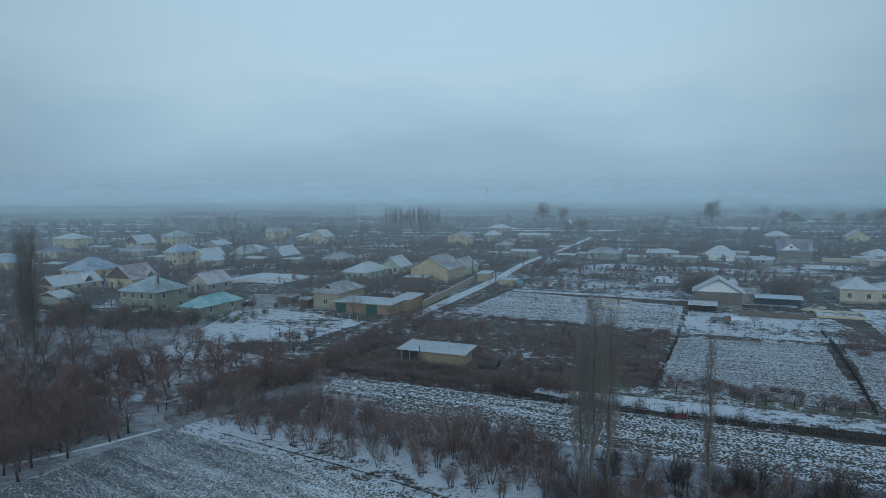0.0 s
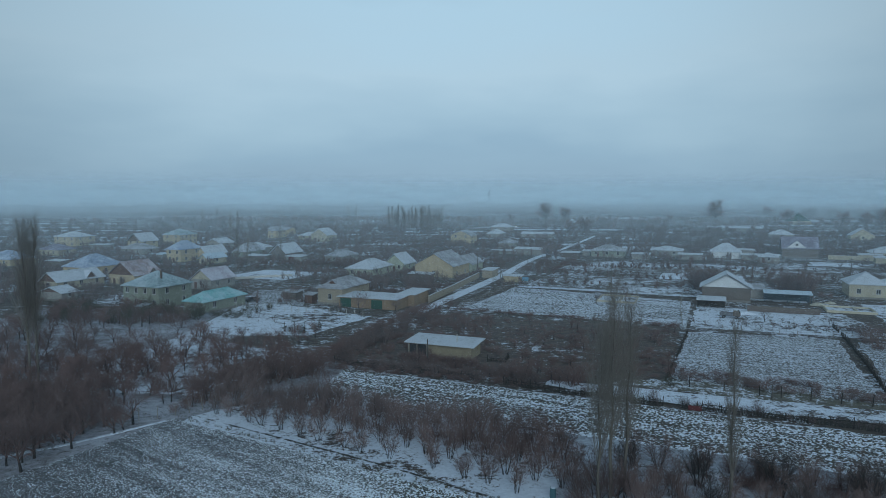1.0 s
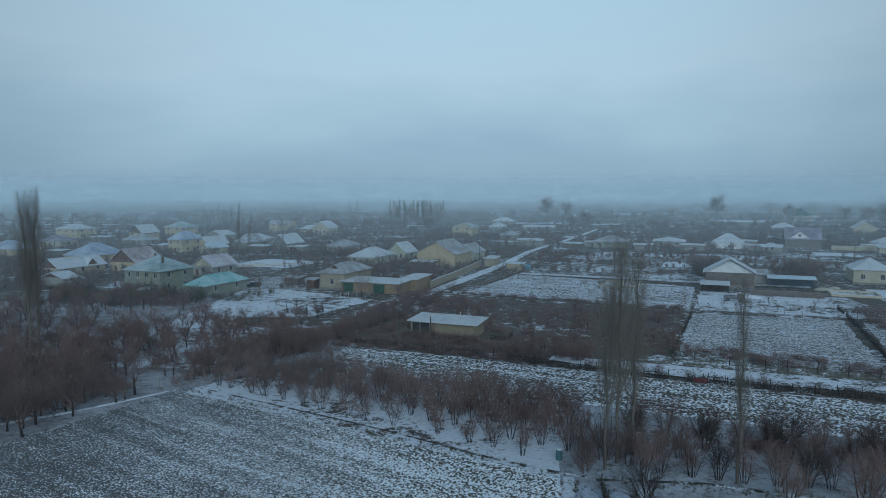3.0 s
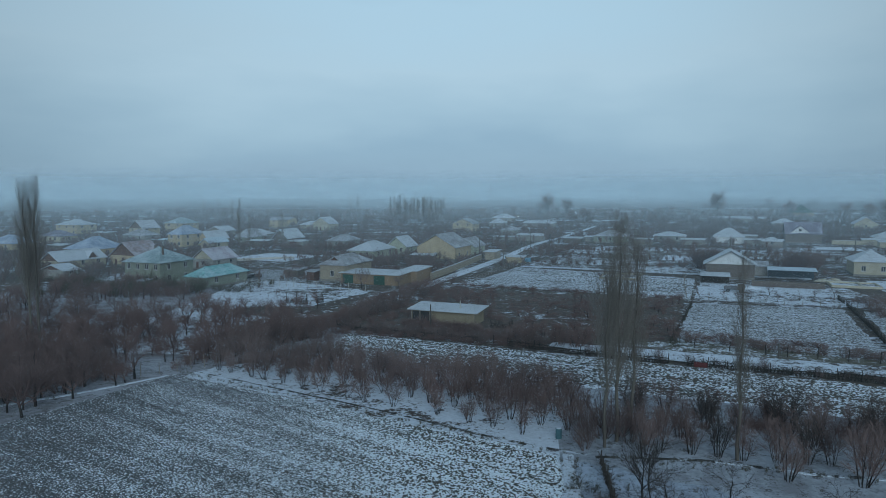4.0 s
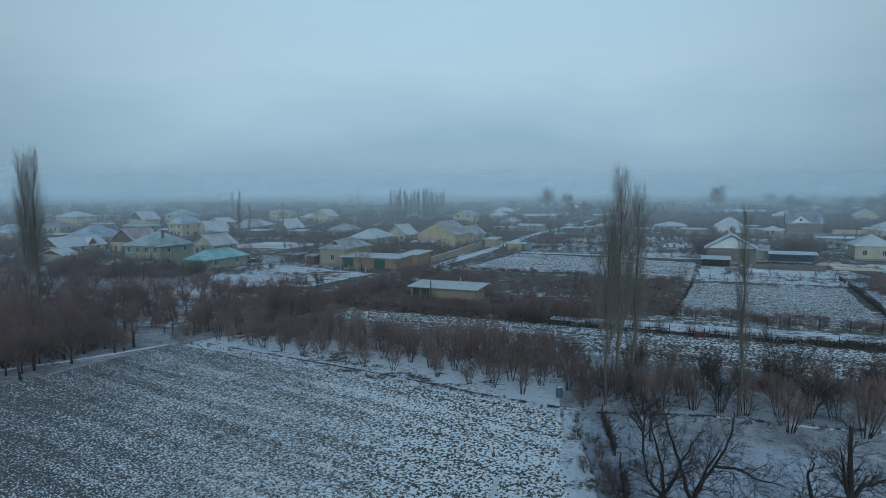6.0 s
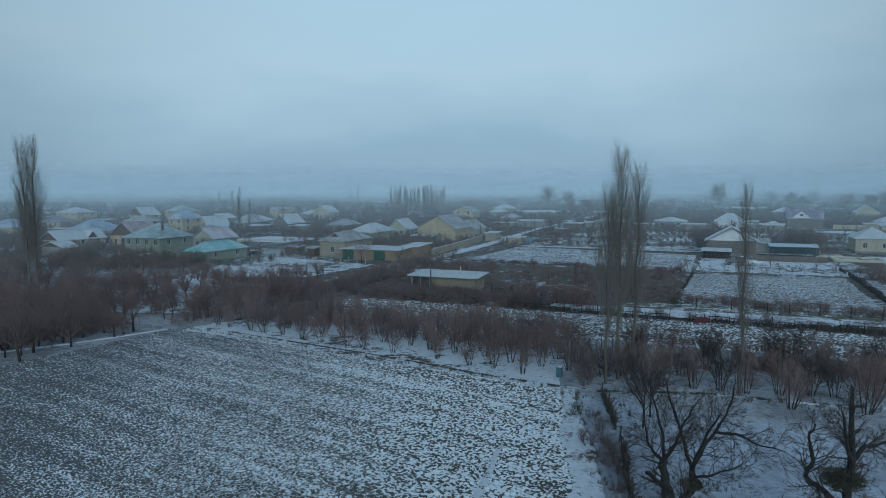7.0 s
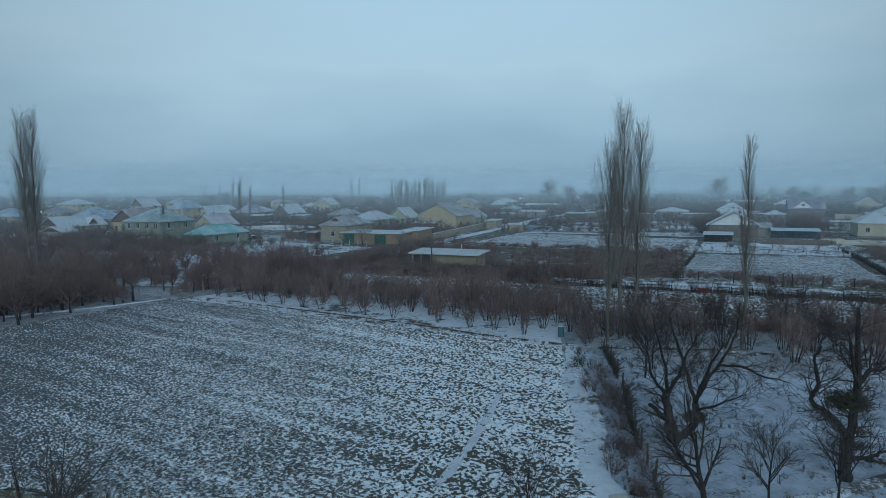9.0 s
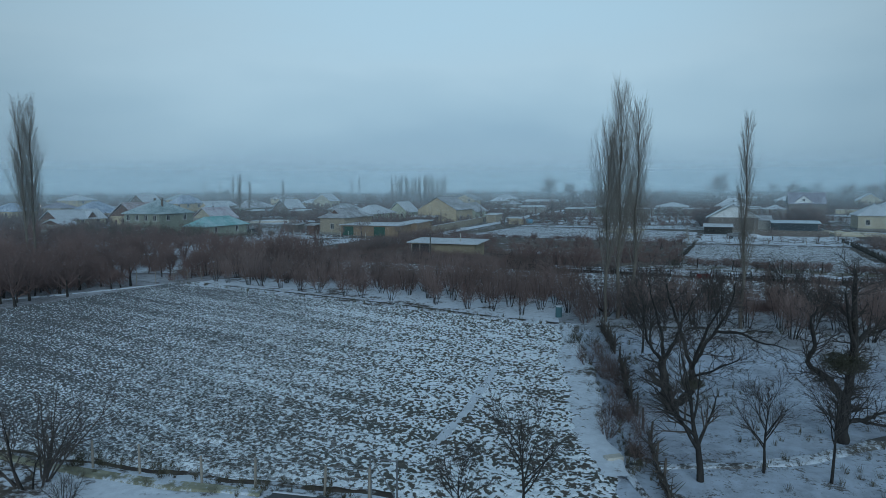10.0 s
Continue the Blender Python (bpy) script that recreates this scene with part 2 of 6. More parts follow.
M_SLOPE = snowy_ground("grassy_slope", 0.42, (0.10, 0.09, 0.07), 1.9, grass=(0.125, 0.115, 0.085))
M_BARK = plain("bark", (0.014, 0.013, 0.013), (0.034, 0.031, 0.029), 4.0, 0.9, bump_d=0.02, stretch=(1, 1, 0.25), vary=0.35)
M_TWIG = plain("twigs", (0.132, 0.096, 0.09), (0.172, 0.128, 0.12), 0.8, 0.9, vary=0.4)
M_TWIG_DARK = plain("dark_twigs", (0.045, 0.04, 0.038), (0.075, 0.064, 0.059), 0.8, 0.9, vary=0.3)
M_TWIG_RED = plain("reddish_twigs", (0.15, 0.094, 0.086), (0.18, 0.12, 0.108), 0.7, 0.9, vary=0.4)
M_TWIG_WOOD = plain("brown_twigs", (0.145, 0.09, 0.083), (0.178, 0.117, 0.106), 0.7, 0.9, vary=0.45)
M_TWIG_OLIVE = plain("olive_twigs", (0.085, 0.08, 0.062), (0.125, 0.115, 0.088), 0.7, 0.9, vary=0.4)
M_TWIG_HAZEL = plain("hazel_twigs", (0.165, 0.115, 0.106), (0.215, 0.155, 0.143), 0.8, 0.9, vary=0.4)
M_POPLAR = plain("poplar_bark", (0.165, 0.152, 0.135), (0.24, 0.22, 0.195), 1.5, 0.85, stretch=(1, 1, 0.2), vary=0.2)
M_POPLAR_TRUNK = plain("poplar_trunk_bark", (0.09, 0.08, 0.069), (0.15, 0.135, 0.115), 2.5, 0.9, stretch=(1, 1, 0.2), vary=0.2, bump_d=0.03)
M_TUFT = plain("dead_grass", (0.075, 0.068, 0.048), (0.13, 0.118, 0.083), 2.0, 0.95)
M_EVERGREEN = plain("mistletoe", (0.05, 0.05, 0.034), (0.08, 0.076, 0.052), 6.0, 0.8)

WALLS = {}
for key, col in (("YELLOW", (0.46, 0.375, 0.25)), ("CREAM", (0.45, 0.405, 0.305)), ("GREY", (0.30, 0.29, 0.27)), ("GREYGREEN", (0.25, 0.27, 0.22)),
                 ("BROWNWALL", (0.155, 0.13, 0.115)), ("PALEGREEN", (0.40, 0.43, 0.34)), ("BEIGE", (0.32, 0.275, 0.21)), ("REDPAINT", (0.12, 0.028, 0.028)), ("WHITE", (0.72, 0.73, 0.73)),
                 ("KHAKI", (0.29, 0.245, 0.17)), ("TAN", (0.27, 0.19, 0.125)), ("DARKWOOD", (0.13, 0.075, 0.06)), ("GREENPAINT", (0.025, 0.085, 0.062))):
    WALLS[key] = plain("plaster_" + key.lower(), col, tuple(v * 0.78 for v in col), 0.6, 0.88, bump_d=0.01)
ROOFS = {}
for key, col, cov in (("TEALGREY", (0.22, 0.315, 0.325), 0.50), ("TEAL", (0.16, 0.42, 0.42), 0.50), ("PINKISH", (0.40, 0.34, 0.38), 0.6),
                      ("BROWNISH", (0.30, 0.22, 0.22), 0.5), ("BLUEGREY", (0.25, 0.32, 0.43), 0.5), ("LIGHTGREY", (0.40, 0.43, 0.455), 0.7),
                      ("LIGHTBLUE", (0.36, 0.50, 0.58), 0.75), ("PURPLE", (0.20, 0.185, 0.24), 0.34), ("GREYROOF", (0.27, 0.27, 0.28), 0.46)):
    ROOFS[key] = snowy_roof("roof_" + key.lower(), col, cov)
M_GLASS, _nt, _b = mat_base("window_glass")
_b.inputs["Base Color"].default_value = (0.03, 0.035, 0.04, 1)
_b.inputs["Roughness"].default_value = 0.08
M_FRAME = plain("white_window_frame", (0.44, 0.44, 0.42), (0.36, 0.36, 0.345), 3, 0.6)
M_POST = plain("weathered_post", (0.20, 0.18, 0.155), (0.30, 0.27, 0.235), 3.0, 0.9, stretch=(1, 1, 0.2), vary=0.3)
M_STICKS = plain("dead_sticks", (0.05, 0.043, 0.038), (0.105, 0.09, 0.078), 2.0, 0.95, vary=0.4)
M_WICKER = plain("brush_fence", (0.026, 0.024, 0.022), (0.06, 0.05, 0.042), 2.0, 0.95, vary=0.3)
M_CONCRETE = plain("pale_concrete", (0.52, 0.50, 0.45), (0.42, 0.40, 0.36), 1.2, 0.9)
M_PLINTH = plain("grey_plinth", (0.23, 0.22, 0.20), (0.17, 0.165, 0.15), 1.2, 0.9)
M_POLE = plain("dark_pole_wood", (0.085, 0.078, 0.07), (0.13, 0.118, 0.104), 3.0, 0.9, stretch=(1, 1, 0.2), vary=0.3)
M_RIM = plain("cream_footing", (0.52, 0.475, 0.36), (0.42, 0.385, 0.30), 1.2, 0.9)
M_METAL = plain("grey_metal", (0.25, 0.26, 0.27), (0.17, 0.17, 0.18), 2.0, 0.5, 0.7)
# canopy blue taken nearly black: the shade under its roof is in the colour
M_BLUE_SHADED = plain("shaded_blue_paint", (0.016, 0.036, 0.05), (0.035, 0.065, 0.085), 3, 0.6)
M_BLACK = plain("black_sheeting_and_shade", (0.02, 0.022, 0.025), (0.05, 0.052, 0.055), 3, 0.5)
M_RUBBER = plain("tyre_rubber", (0.02, 0.02, 0.02), (0.04, 0.04, 0.04), 5, 0.8)
M_SNOWPURE = plain("settled_snow", SNOW, (0.56, 0.60, 0.66), 1.1, 0.9, bump_d=0.05)
M_SAND = plain("snowy_sand", (0.32, 0.275, 0.185), (0.50, 0.48, 0.42), 1.6, 0.95, bump_d=0.08)


def glow(name, col, strength):
    m = bpy.data.materials.new(name)
    m.use_nodes = True
    nt = m.node_tree
    nt.nodes.clear()
    out = nt.nodes.new("ShaderNodeOutputMaterial")
    e = nt.nodes.new("ShaderNodeEmission")
    e.inputs[0].default_value, e.inputs[1].default_value = (*col, 1), strength
    nt.links.new(e.outputs[0], out.inputs[0])
    return m


M_LAMP = glow("lamp_glow", (1.0, 0.95, 0.86), 4.0)


def mist(name, density, top):
    """A thin bank of winter mist: lets most light through, scatters the rest; thins out with height."""
    m = bpy.data.materials.new(name)
    m.use_nodes = True
    nt = m.node_tree
    nt.nodes.clear()
    out = nt.nodes.new("ShaderNodeOutputMaterial")
    tr = nt.nodes.new("ShaderNodeBsdfTransparent")
    df = add(nt, "ShaderNodeBsdfDiffuse")
    tl = add(nt, "ShaderNodeBsdfTranslucent")
    for n in (df, tl):
        n.inputs["Color"].default_value = (0.745, 0.915, 1.0, 1)
    half = add(nt, "ShaderNodeMixShader")
    half.inputs[0].default_value = 0.4
    nt.links.new(df.outputs[0], half.inputs[1])
    nt.links.new(tl.outputs[0], half.inputs[2])
    tc = nt.nodes.new("ShaderNodeTexCoord")
    sep = nt.nodes.new("ShaderNodeSeparateXYZ")
    nt.links.new(tc.outputs["Object"], sep.inputs[0])
    up = step(nt, sep.outputs["Z"], top, top * 0.15)
    low = step(nt, sep.outputs["Z"], -1.0, 9.0)
    puff = step(nt, noise_fac(nt, 0.012, 3, 0.5, stretch=(1, 1, 3)), 0.2, 0.75)
    fac = mathn(nt, "MULTIPLY", mathn(nt, "MULTIPLY", up, low), mathn(nt, "MULTIPLY", mathn(nt, "ADD", mathn(nt, "MULTIPLY", puff, 0.25), 0.87), density))
    fin = add(nt, "ShaderNodeMixShader")
    nt.links.new(fac, fin.inputs[0])
    nt.links.new(tr.outputs[0], fin.inputs[1])
    nt.links.new(half.outputs[0], fin.inputs[2])
    nt.links.new(fin.outputs[0], out.inputs[0])
    return m

# ---- mesh helpers ----
GRID = 22.0                                   # the village grid is turned clockwise by this
VX, VY = math.cos(radians(GRID)), -math.sin(radians(GRID))   # along a street front
UX, UY = math.sin(radians(GRID)), math.cos(radians(GRID))    # away along the village road


def mesh_of(name, verts, faces, material, smooth=False):
    me = bpy.data.meshes.new(name)
    me.from_pydata(verts, [], faces)
    for m in (material if isinstance(material, (list, tuple)) else [material]):
        me.materials.append(m)
    if smooth:
        me.polygons.foreach_set("use_smooth", [True] * len(me.polygons))
    me.update()
    return me


def piece(name, verts, faces, material, parent, label="", smooth=False):
    ob = new(name, mesh_of(name, verts, faces, material, smooth))
    ob.parent = parent
    if label:
        tagged(ob, label)
    return ob


def root(name, x, y, z=0.0, turn=0.0, label="", category="", group="", kind=""):
    e = new(name)
    e.empty_display_size = 0.3
    e.matrix_basis = pose(x, y, z, 0, 0, turn)
    return tagged(e, label, category, group, kind)


class Soup:
    """Collects simple solids into one mesh."""

    def __init__(self):
        self.v, self.f = [], []

    def box(self, x0, y0, z0, x1, y1, z1):
        n = len(self.v)
        self.v += [(x0, y0, z0), (x1, y0, z0), (x1, y1, z0), (x0, y1, z0), (x0, y0, z1), (x1, y0, z1), (x1, y1, z1), (x0, y1, z1)]
        self.f += [(n, n + 3, n + 2, n + 1), (n + 4, n + 5, n + 6, n + 7), (n, n + 1, n + 5, n + 4), (n + 1, n + 2, n + 6, n + 5), (n + 2, n + 3, n + 7, n + 6), (n + 3, n, n + 4, n + 7)]
        return self

    def tube(self, pts, rads, k=4, cap=False, point=False):
        """A tapered tube along pts; with point it ends in a tip."""
        n = len(self.v)
        pts = [Vector(p) for p in pts]
        tip = pts[-1]
        for i, p in enumerate(pts):
            if point and i == len(pts) - 1:
                self.v.append(tuple(tip))
                break
            d = (pts[min(i + 1, len(pts) - 1)] - pts[max(i - 1, 0)]).normalized()
            a = d.cross(Vector((0.31, 0.83, 0.12)) if abs(d.y) < 0.9 else Vector((1, 0, 0))).normalized()
            b = d.cross(a)
            for j in range(k):
                t = 2 * math.pi * j / k
                self.v.append(tuple(p + (a * math.cos(t) + b * math.sin(t)) * rads[i]))
        for i in range(len(pts) - 1):
            for j in range(k):
                q = (j + 1) % k
                if point and i == len(pts) - 2:
                    self.f.append((n + i * k + j, n + i * k + q, n + (i + 1) * k))
                else:
                    self.f.append((n + i * k + j, n + i * k + q, n + (i + 1) * k + q, n + (i + 1) * k + j))
        if cap:
            self.f.append(tuple(n + j for j in range(k))[::-1])
            self.f.append(tuple(n + (len(pts) - 1) * k + j for j in range(k)))
        return self

    def prism(self, ring, z0, z1):
        n, k = len(self.v), len(ring)
        self.v += [(x, y, z0) for x, y in ring] + [(x, y, z1) for x, y in ring]
        self.f += [tuple(n + i for i in range(k))[::-1], tuple(n + k + i for i in range(k))]
        self.f += [(n + i, n + (i + 1) % k, n + k + (i + 1) % k, n + k + i) for i in range(k)]
        return self

    def ball(self, c, r, k=8, rings=5, sz=1.0, jit=0.0, rng=random):
        n = len(self.v)
        for i in range(1, rings):
            t = math.pi * i / rings
            for j in range(k):
                a = 2 * math.pi * j / k
                q = r * (1 + rng.uniform(-jit, jit))
                self.v.append((c[0] + q * math.sin(t) * math.cos(a), c[1] + q * math.sin(t) * math.sin(a), c[2] + q * sz * math.cos(t)))
        self.v += [(c[0], c[1], c[2] + r * sz), (c[0], c[1], c[2] - r * sz)]
        top, bot = len(self.v) - 2, len(self.v) - 1
        for i in range(rings - 2):
            for j in range(k):
                q = (j + 1) % k
                self.f.append((n + i * k + j, n + (i + 1) * k + j, n + (i + 1) * k + q, n + i * k + q))
        for j in range(k):
            q = (j + 1) % k
            self.f.append((top, n + j, n + q))
            self.f.append((bot, n + (rings - 2) * k + q, n + (rings - 2) * k + j))
        return self

    def part(self, name, material, parent, label="", smooth=False):
        return piece(name, self.v, self.f, material, parent, label, smooth)


# ---- ground ----
def sheet(name, quad, step_m, amp, material, z=0.03, label="", rough_scale=1.2, row=None, category="ground", extra=0.0):
    """A field laid over the ground: a grid between four corners, with real relief that dies out at its edges."""
    (x0, y0), (x1, y1), (x2, y2), (x3, y3) = quad
    w = max(math.hypot(x1 - x0, y1 - y0), math.hypot(x2 - x3, y2 - y3))
    d = max(math.hypot(x3 - x0, y3 - y0), math.hypot(x2 - x1, y2 - y1))
    nx, ny = max(2, int(w / step_m)), max(2, int(d / step_m))
    verts, faces = [], []
    for j in range(ny + 1):
        t = j / ny
        for i in range(nx + 1):
            s = i / nx
            x = (x0 * (1 - s) + x1 * s) * (1 - t) + (x3 * (1 - s) + x2 * s) * t
            y = (y0 * (1 - s) + y1 * s) * (1 - t) + (y3 * (1 - s) + y2 * s) * t
            e = min(s * w, (1 - s) * w, t * d, (1 - t) * d)
            k = min(1.0, e / max(1.1, step_m))
            if amp:
                x += 0.7 * noise.noise((x * 0.35, y * 0.35, 7)) + 0.12 * noise.noise((x * 1.3, y * 1.3, 7))
                y += 0.7 * noise.noise((x * 0.35, y * 0.35, 8)) + 0.12 * noise.noise((x * 1.3, y * 1.3, 8))
            h = amp * (noise.noise((x * rough_scale, y * rough_scale, 1.7)) + 0.6 * noise.noise((x * rough_scale * 2.7, y * rough_scale * 2.7, 4.1)))
            if row:
                a, pitch, ra = row
                h += ra * math.sin(2 * math.pi * (x * math.sin(radians(a)) + y * math.cos(radians(a)) + 0.35 * noise.noise((x * 0.1, y * 0.1, 0))) / pitch)
            verts.append((x, y, z + k * (amp * 1.2 + extra + h) - (1 - k) * 0.02))
    for j in range(ny):
        for i in range(nx):
            q = j * (nx + 1) + i
            faces.append((q, q + 1, q + nx + 2, q + nx + 1))
    ob = new(name, mesh_of(name, verts, faces, material, True))
    return tagged(ob, label, category, kind="structure")


def ribbon(name, pts, widths, material, z, label="", category="road"):
    """A road or path along a few bends."""
    path = []
    for i in range(len(pts) - 1):
        p0, p1, p2, p3 = (Vector(pts[max(0, min(len(pts) - 1, i + k))]) for k in (-1, 0, 1, 2))
        n = max(3, int((p2 - p1).length / (1.2 if max(widths) < 2.6 else 2.5)))
        for q in range(n):
            t = q / n
            path.append((0.5 * ((2 * p1) + (p2 - p0) * t + (2 * p0 - 5 * p1 + 4 * p2 - p3) * t * t + (3 * p1 - p0 - 3 * p2 + p3) * t ** 3), widths[i] * (1 - t) + widths[i + 1] * t))
    verts, faces = [], []
    prof = (-0.5, -0.34, -0.2, 0.0, 0.2, 0.34, 0.5)
    hgt = (-0.05, 0.05, 0.0, 0.045, 0.0, 0.05, -0.05)
    for i, (p, w) in enumerate(path):
        d = path[min(i + 1, len(path) - 1)][0] - path[max(i - 1, 0)][0]
        nrm = Vector((d.y, -d.x)).normalized()
        for o, h in zip(prof, hgt):
            jig = min(1.0, w / 1.5) * (0.3 * noise.noise((p.x * 0.4, p.y * 0.4, o * 3)) + 0.28 * noise.noise((p.x * 1.7, p.y * 1.7, o * 3)))
            q = p + nrm * (o * w + jig)
            verts.append((q.x, q.y, z + h + 0.02 * noise.noise((q.x, q.y, 2))))
    for i in range(len(path) - 1):
        for j in range(6):
            q = i * 7 + j
            faces.append((q, q + 1, q + 8, q + 7))
    return tagged(new(name, mesh_of(name, verts, faces, material, True)), label, category, kind="structure")


def ground_sheet():
    """One sheet out to the horizon, finer near by, rising to low hills far off."""
    def axis(lo, hi, near, fine, grow):
        out, s = [0.0], fine
        x = 0.0
        while x < hi:
            s = fine if x < near else s * grow
            x += s
            out.append(x)
        x, s, neg = 0.0, fine, []
        while x > lo:
            s = fine if -x < near else s * grow
            x -= s
            neg.append(x)
        return neg[::-1] + out
    xs, ys = axis(-3600, 3600, 120, 5.0, 1.12), axis(-400, 4300, 240, 5.0, 1.1)
    verts = []
    for y in ys:
        for x in xs:
            r = math.hypot(x, y)
            h = 0.05 * noise.noise((x * 0.11, y * 0.11, 0)) - 0.05
            far = max(0.0, min(1.0, (r - 1500) / 2500))
            h += far * far * (5 + 7 * noise.noise((x * 0.0011, y * 0.0011, 3)) + 24 * max(0.0, x / 3000))
            verts.append((x, y, h))
    n = len(xs)
    faces = [(j * n + i, j * n + i + 1, (j + 1) * n + i + 1, (j + 1) * n + i) for j in range(len(ys) - 1) for i in range(n - 1)]
    return tagged(new("ground", mesh_of("ground", verts, faces, M_GROUND, True)), "flat frozen ground with patchy snow and dead grass", "ground", kind="structure")


ground_sheet()
# near field left of the track
sheet("field_1", [(-62, 40.2), (5.9, 25.2), (8.6, 59.4), (-37, 86.4)], 0.135, 0.12, M_FIELD, 0.02, "ploughed field with frozen clods under thin snow", 2.4, (33, 1.5, 0.012), "field")
sheet("field_2", [(-3.2, 21), (6.5, 19), (6.6, 26.6), (-3.4, 27.4)], 0.2, 0.08, M_FIELD, 0.012, "corner of the ploughed field by the gate", 2.4, None, "field")
sheet("verge", [(-48, 22), (-3.2, 19), (-3.5, 26.8), (-48, 37.2)], 0.5, 0.05, M_ORCHARD, 0.01, "snowy verge in front of the field fence", 0.9)
sheet("field_3", [(-20, 95.5), (58, 61.5), (60.5, 76.5), (-18.6, 112.0)], 0.22, 0.14, M_STRIP, 0.03, "long ploughed strip with snow between dark clods", 2.0, (25, 1.3, 0.02), "field")
sheet("field_4", [(34.8, 103.9), (60.5, 91.0), (79.4, 134.2), (51.8, 142.0)], 0.45, 0.05, M_FIELD_FAR, 0.03, "square stubble field whitened by snow", 1.2, (22, 1.5, 0.02), "field")
sheet("field_5", [(63.5, 91), (120, 66), (140, 112), (82, 132)], 0.6, 0.05, M_FIELD_FAR, 0.03, "stubble field whitened by snow", 1.2, (22, 2.0, 0.03), "field")
sheet("field_6", [(3.9, 171.5), (53, 147), (68, 183), (21.4, 212)], 0.4, 0.05, M_PLOUGH_FAR, 0.02, "ploughed plot with broken snow cover", 1.3, (22, 1.4, 0.03), "field")
sheet("rough_plot", [(9, 104), (34, 104), (51.5, 146), (10, 160)], 0.6, 0.09, M_DARK, 0.03, "overgrown plot of dead brown grass", 0.9, None, "grass")
sheet("rough_verge", [(-31, 118), (9.5, 106), (10.5, 160), (-9, 164)], 0.8, 0.06, M_DARK, 0.0, "rough dead grass and brush between hedge and farm shed", 0.9, None, "grass")
sheet("orchard_floor_1", [(-38, 85.5), (9.2, 57.2), (14, 79.6), (-21.5, 99)], 0.7, 0.02, M_ORCHARD, 0.005, "snow-covered floor of a hazel orchard", 0.8)
sheet("orchard_floor_2", [(8.4, 57.6), (52, 33.5), (58.6, 63), (13, 81)], 0.7, 0.04, M_ORCHARD_THIN, 0.025, "snow-covered floor of a hazel orchard", 0.8)
sheet("path_margin", [(3.8, 20), (9.5, 20), (13.5, 60.5), (6.5, 62)], 0.5, 0.02, M_ORCHARD, -0.01, "snowy margin between field and brush fence", 0.8)
sheet("orchard_floor_3", [(4.6, 20), (42, 14), (50, 35), (9.9, 58.8)], 0.5, 0.05, M_ORCHARD_OLD, 0.02, "snow-covered ground of an old fruit orchard", 0.7)
sheet("bank_slope", [(13, 108), (91, 73.5), (93.5, 79.0), (32, 107.0)], 0.7, 0.06, M_SLOPE, 0.02, "grassy snow-dusted slope between canal and stubble field", 0.9, None, "grass")
sheet("wood_floor", [(-125, 50), (-54, 50), (-20, 112), (-100, 150)], 0.9, 0.04, M_WOOD, 0.0, "leaf litter and snow under bare trees", 0.8)
sheet("yard_1", [(-57, 138), (-30, 138), (-19, 160), (-56, 186)], 0.8, 0.04, M_PLOT, 0.03, "open yard covered with snow", 0.7)
sheet("field_7", [(-57, 179), (-39, 176), (-43, 202), (-60, 206)], 0.5, 0.06, M_FIELD_FAR, 0.05, "small ploughed garden plot behind a fence", 1.3, (22, 1.2, 0.03), "field")
sheet("yard_6", [(-104, 139), (-57, 124), (-57, 171), (-110, 172)], 0.9, 0.04, M_WOOD, 0.025, "thinly snowed gardens under bare trees", 0.8)
sheet("thicket_floor", [(-30, 96), (-18.8, 96), (-17, 113), (-21, 118)], 0.6, 0.05, M_WOOD, 0.02, "leaf litter under a thicket beside the plough strip", 0.8)
sheet("orchard_floor_4", [(-64, 98), (-32, 95.5), (-23, 117), (-57, 140)], 0.8, 0.04, M_PLOT, 0.035, "snowy ground under garden trees", 0.7)
sheet("yard_2", [(54, 147), (92, 133), (98, 163), (66, 175)], 0.8, 0.03, M_YARD, 0.035, "snow-covered farmyard", 0.7)
sheet("yard_3", [(96, 138), (150, 118), (170, 170), (112, 178)], 1.0, 0.04, M_YARD, 0.03, "snow-covered building plot", 0.7)
sheet("yard_4", [(24, 213), (98, 180), (112, 215), (40, 250)], 1.0, 0.06, M_GARDEN, 0.03, "garden plots with thin snow", 0.7)
sheet("yard_5", [(44, 265), (150, 225), (165, 262), (62, 300)], 1.2, 0.06, M_GARDEN, 0.03, "garden plots white with snow", 0.7)
ribbon("road", [(-9, 163), (1, 190), (21, 246), (40, 306), (72, 384), (96, 448), (112, 490)], [3.2, 3.8, 3.8, 3.3, 3.0, 2.8, 2.0], M_ROAD, 0.10, "straight village road covered with packed snow")
ribbon("side_road", [(23, 213), (45, 204), (70, 192.5), (100, 180)], [3.6, 3.8, 3.8, 3.4], M_ROAD, 0.22, "narrow lane of packed snow between plots")
ribbon("footpath", [(9.4, 59), (8.5, 52), (7.9, 49), (7.5, 44), (6.9, 39.5), (6.0, 35.5), (5.8, 31), (6.0, 27.5)], [0.9, 1.3, 2.1, 2.0, 1.9, 1.6, 1.4, 0.8], M_PATH, 0.185, "trodden snow path beside the ploughed field", "path")
ribbon("worn_track", [(2.4, 46.0), (1.9, 44.6), (0.6, 39.4), (-0.9, 34.4), (-2.4, 30.5)], [0.2, 0.45, 0.6, 0.5, 0.3], M_PATH, 0.195, "faint track of trampled snow across the clods", "path")
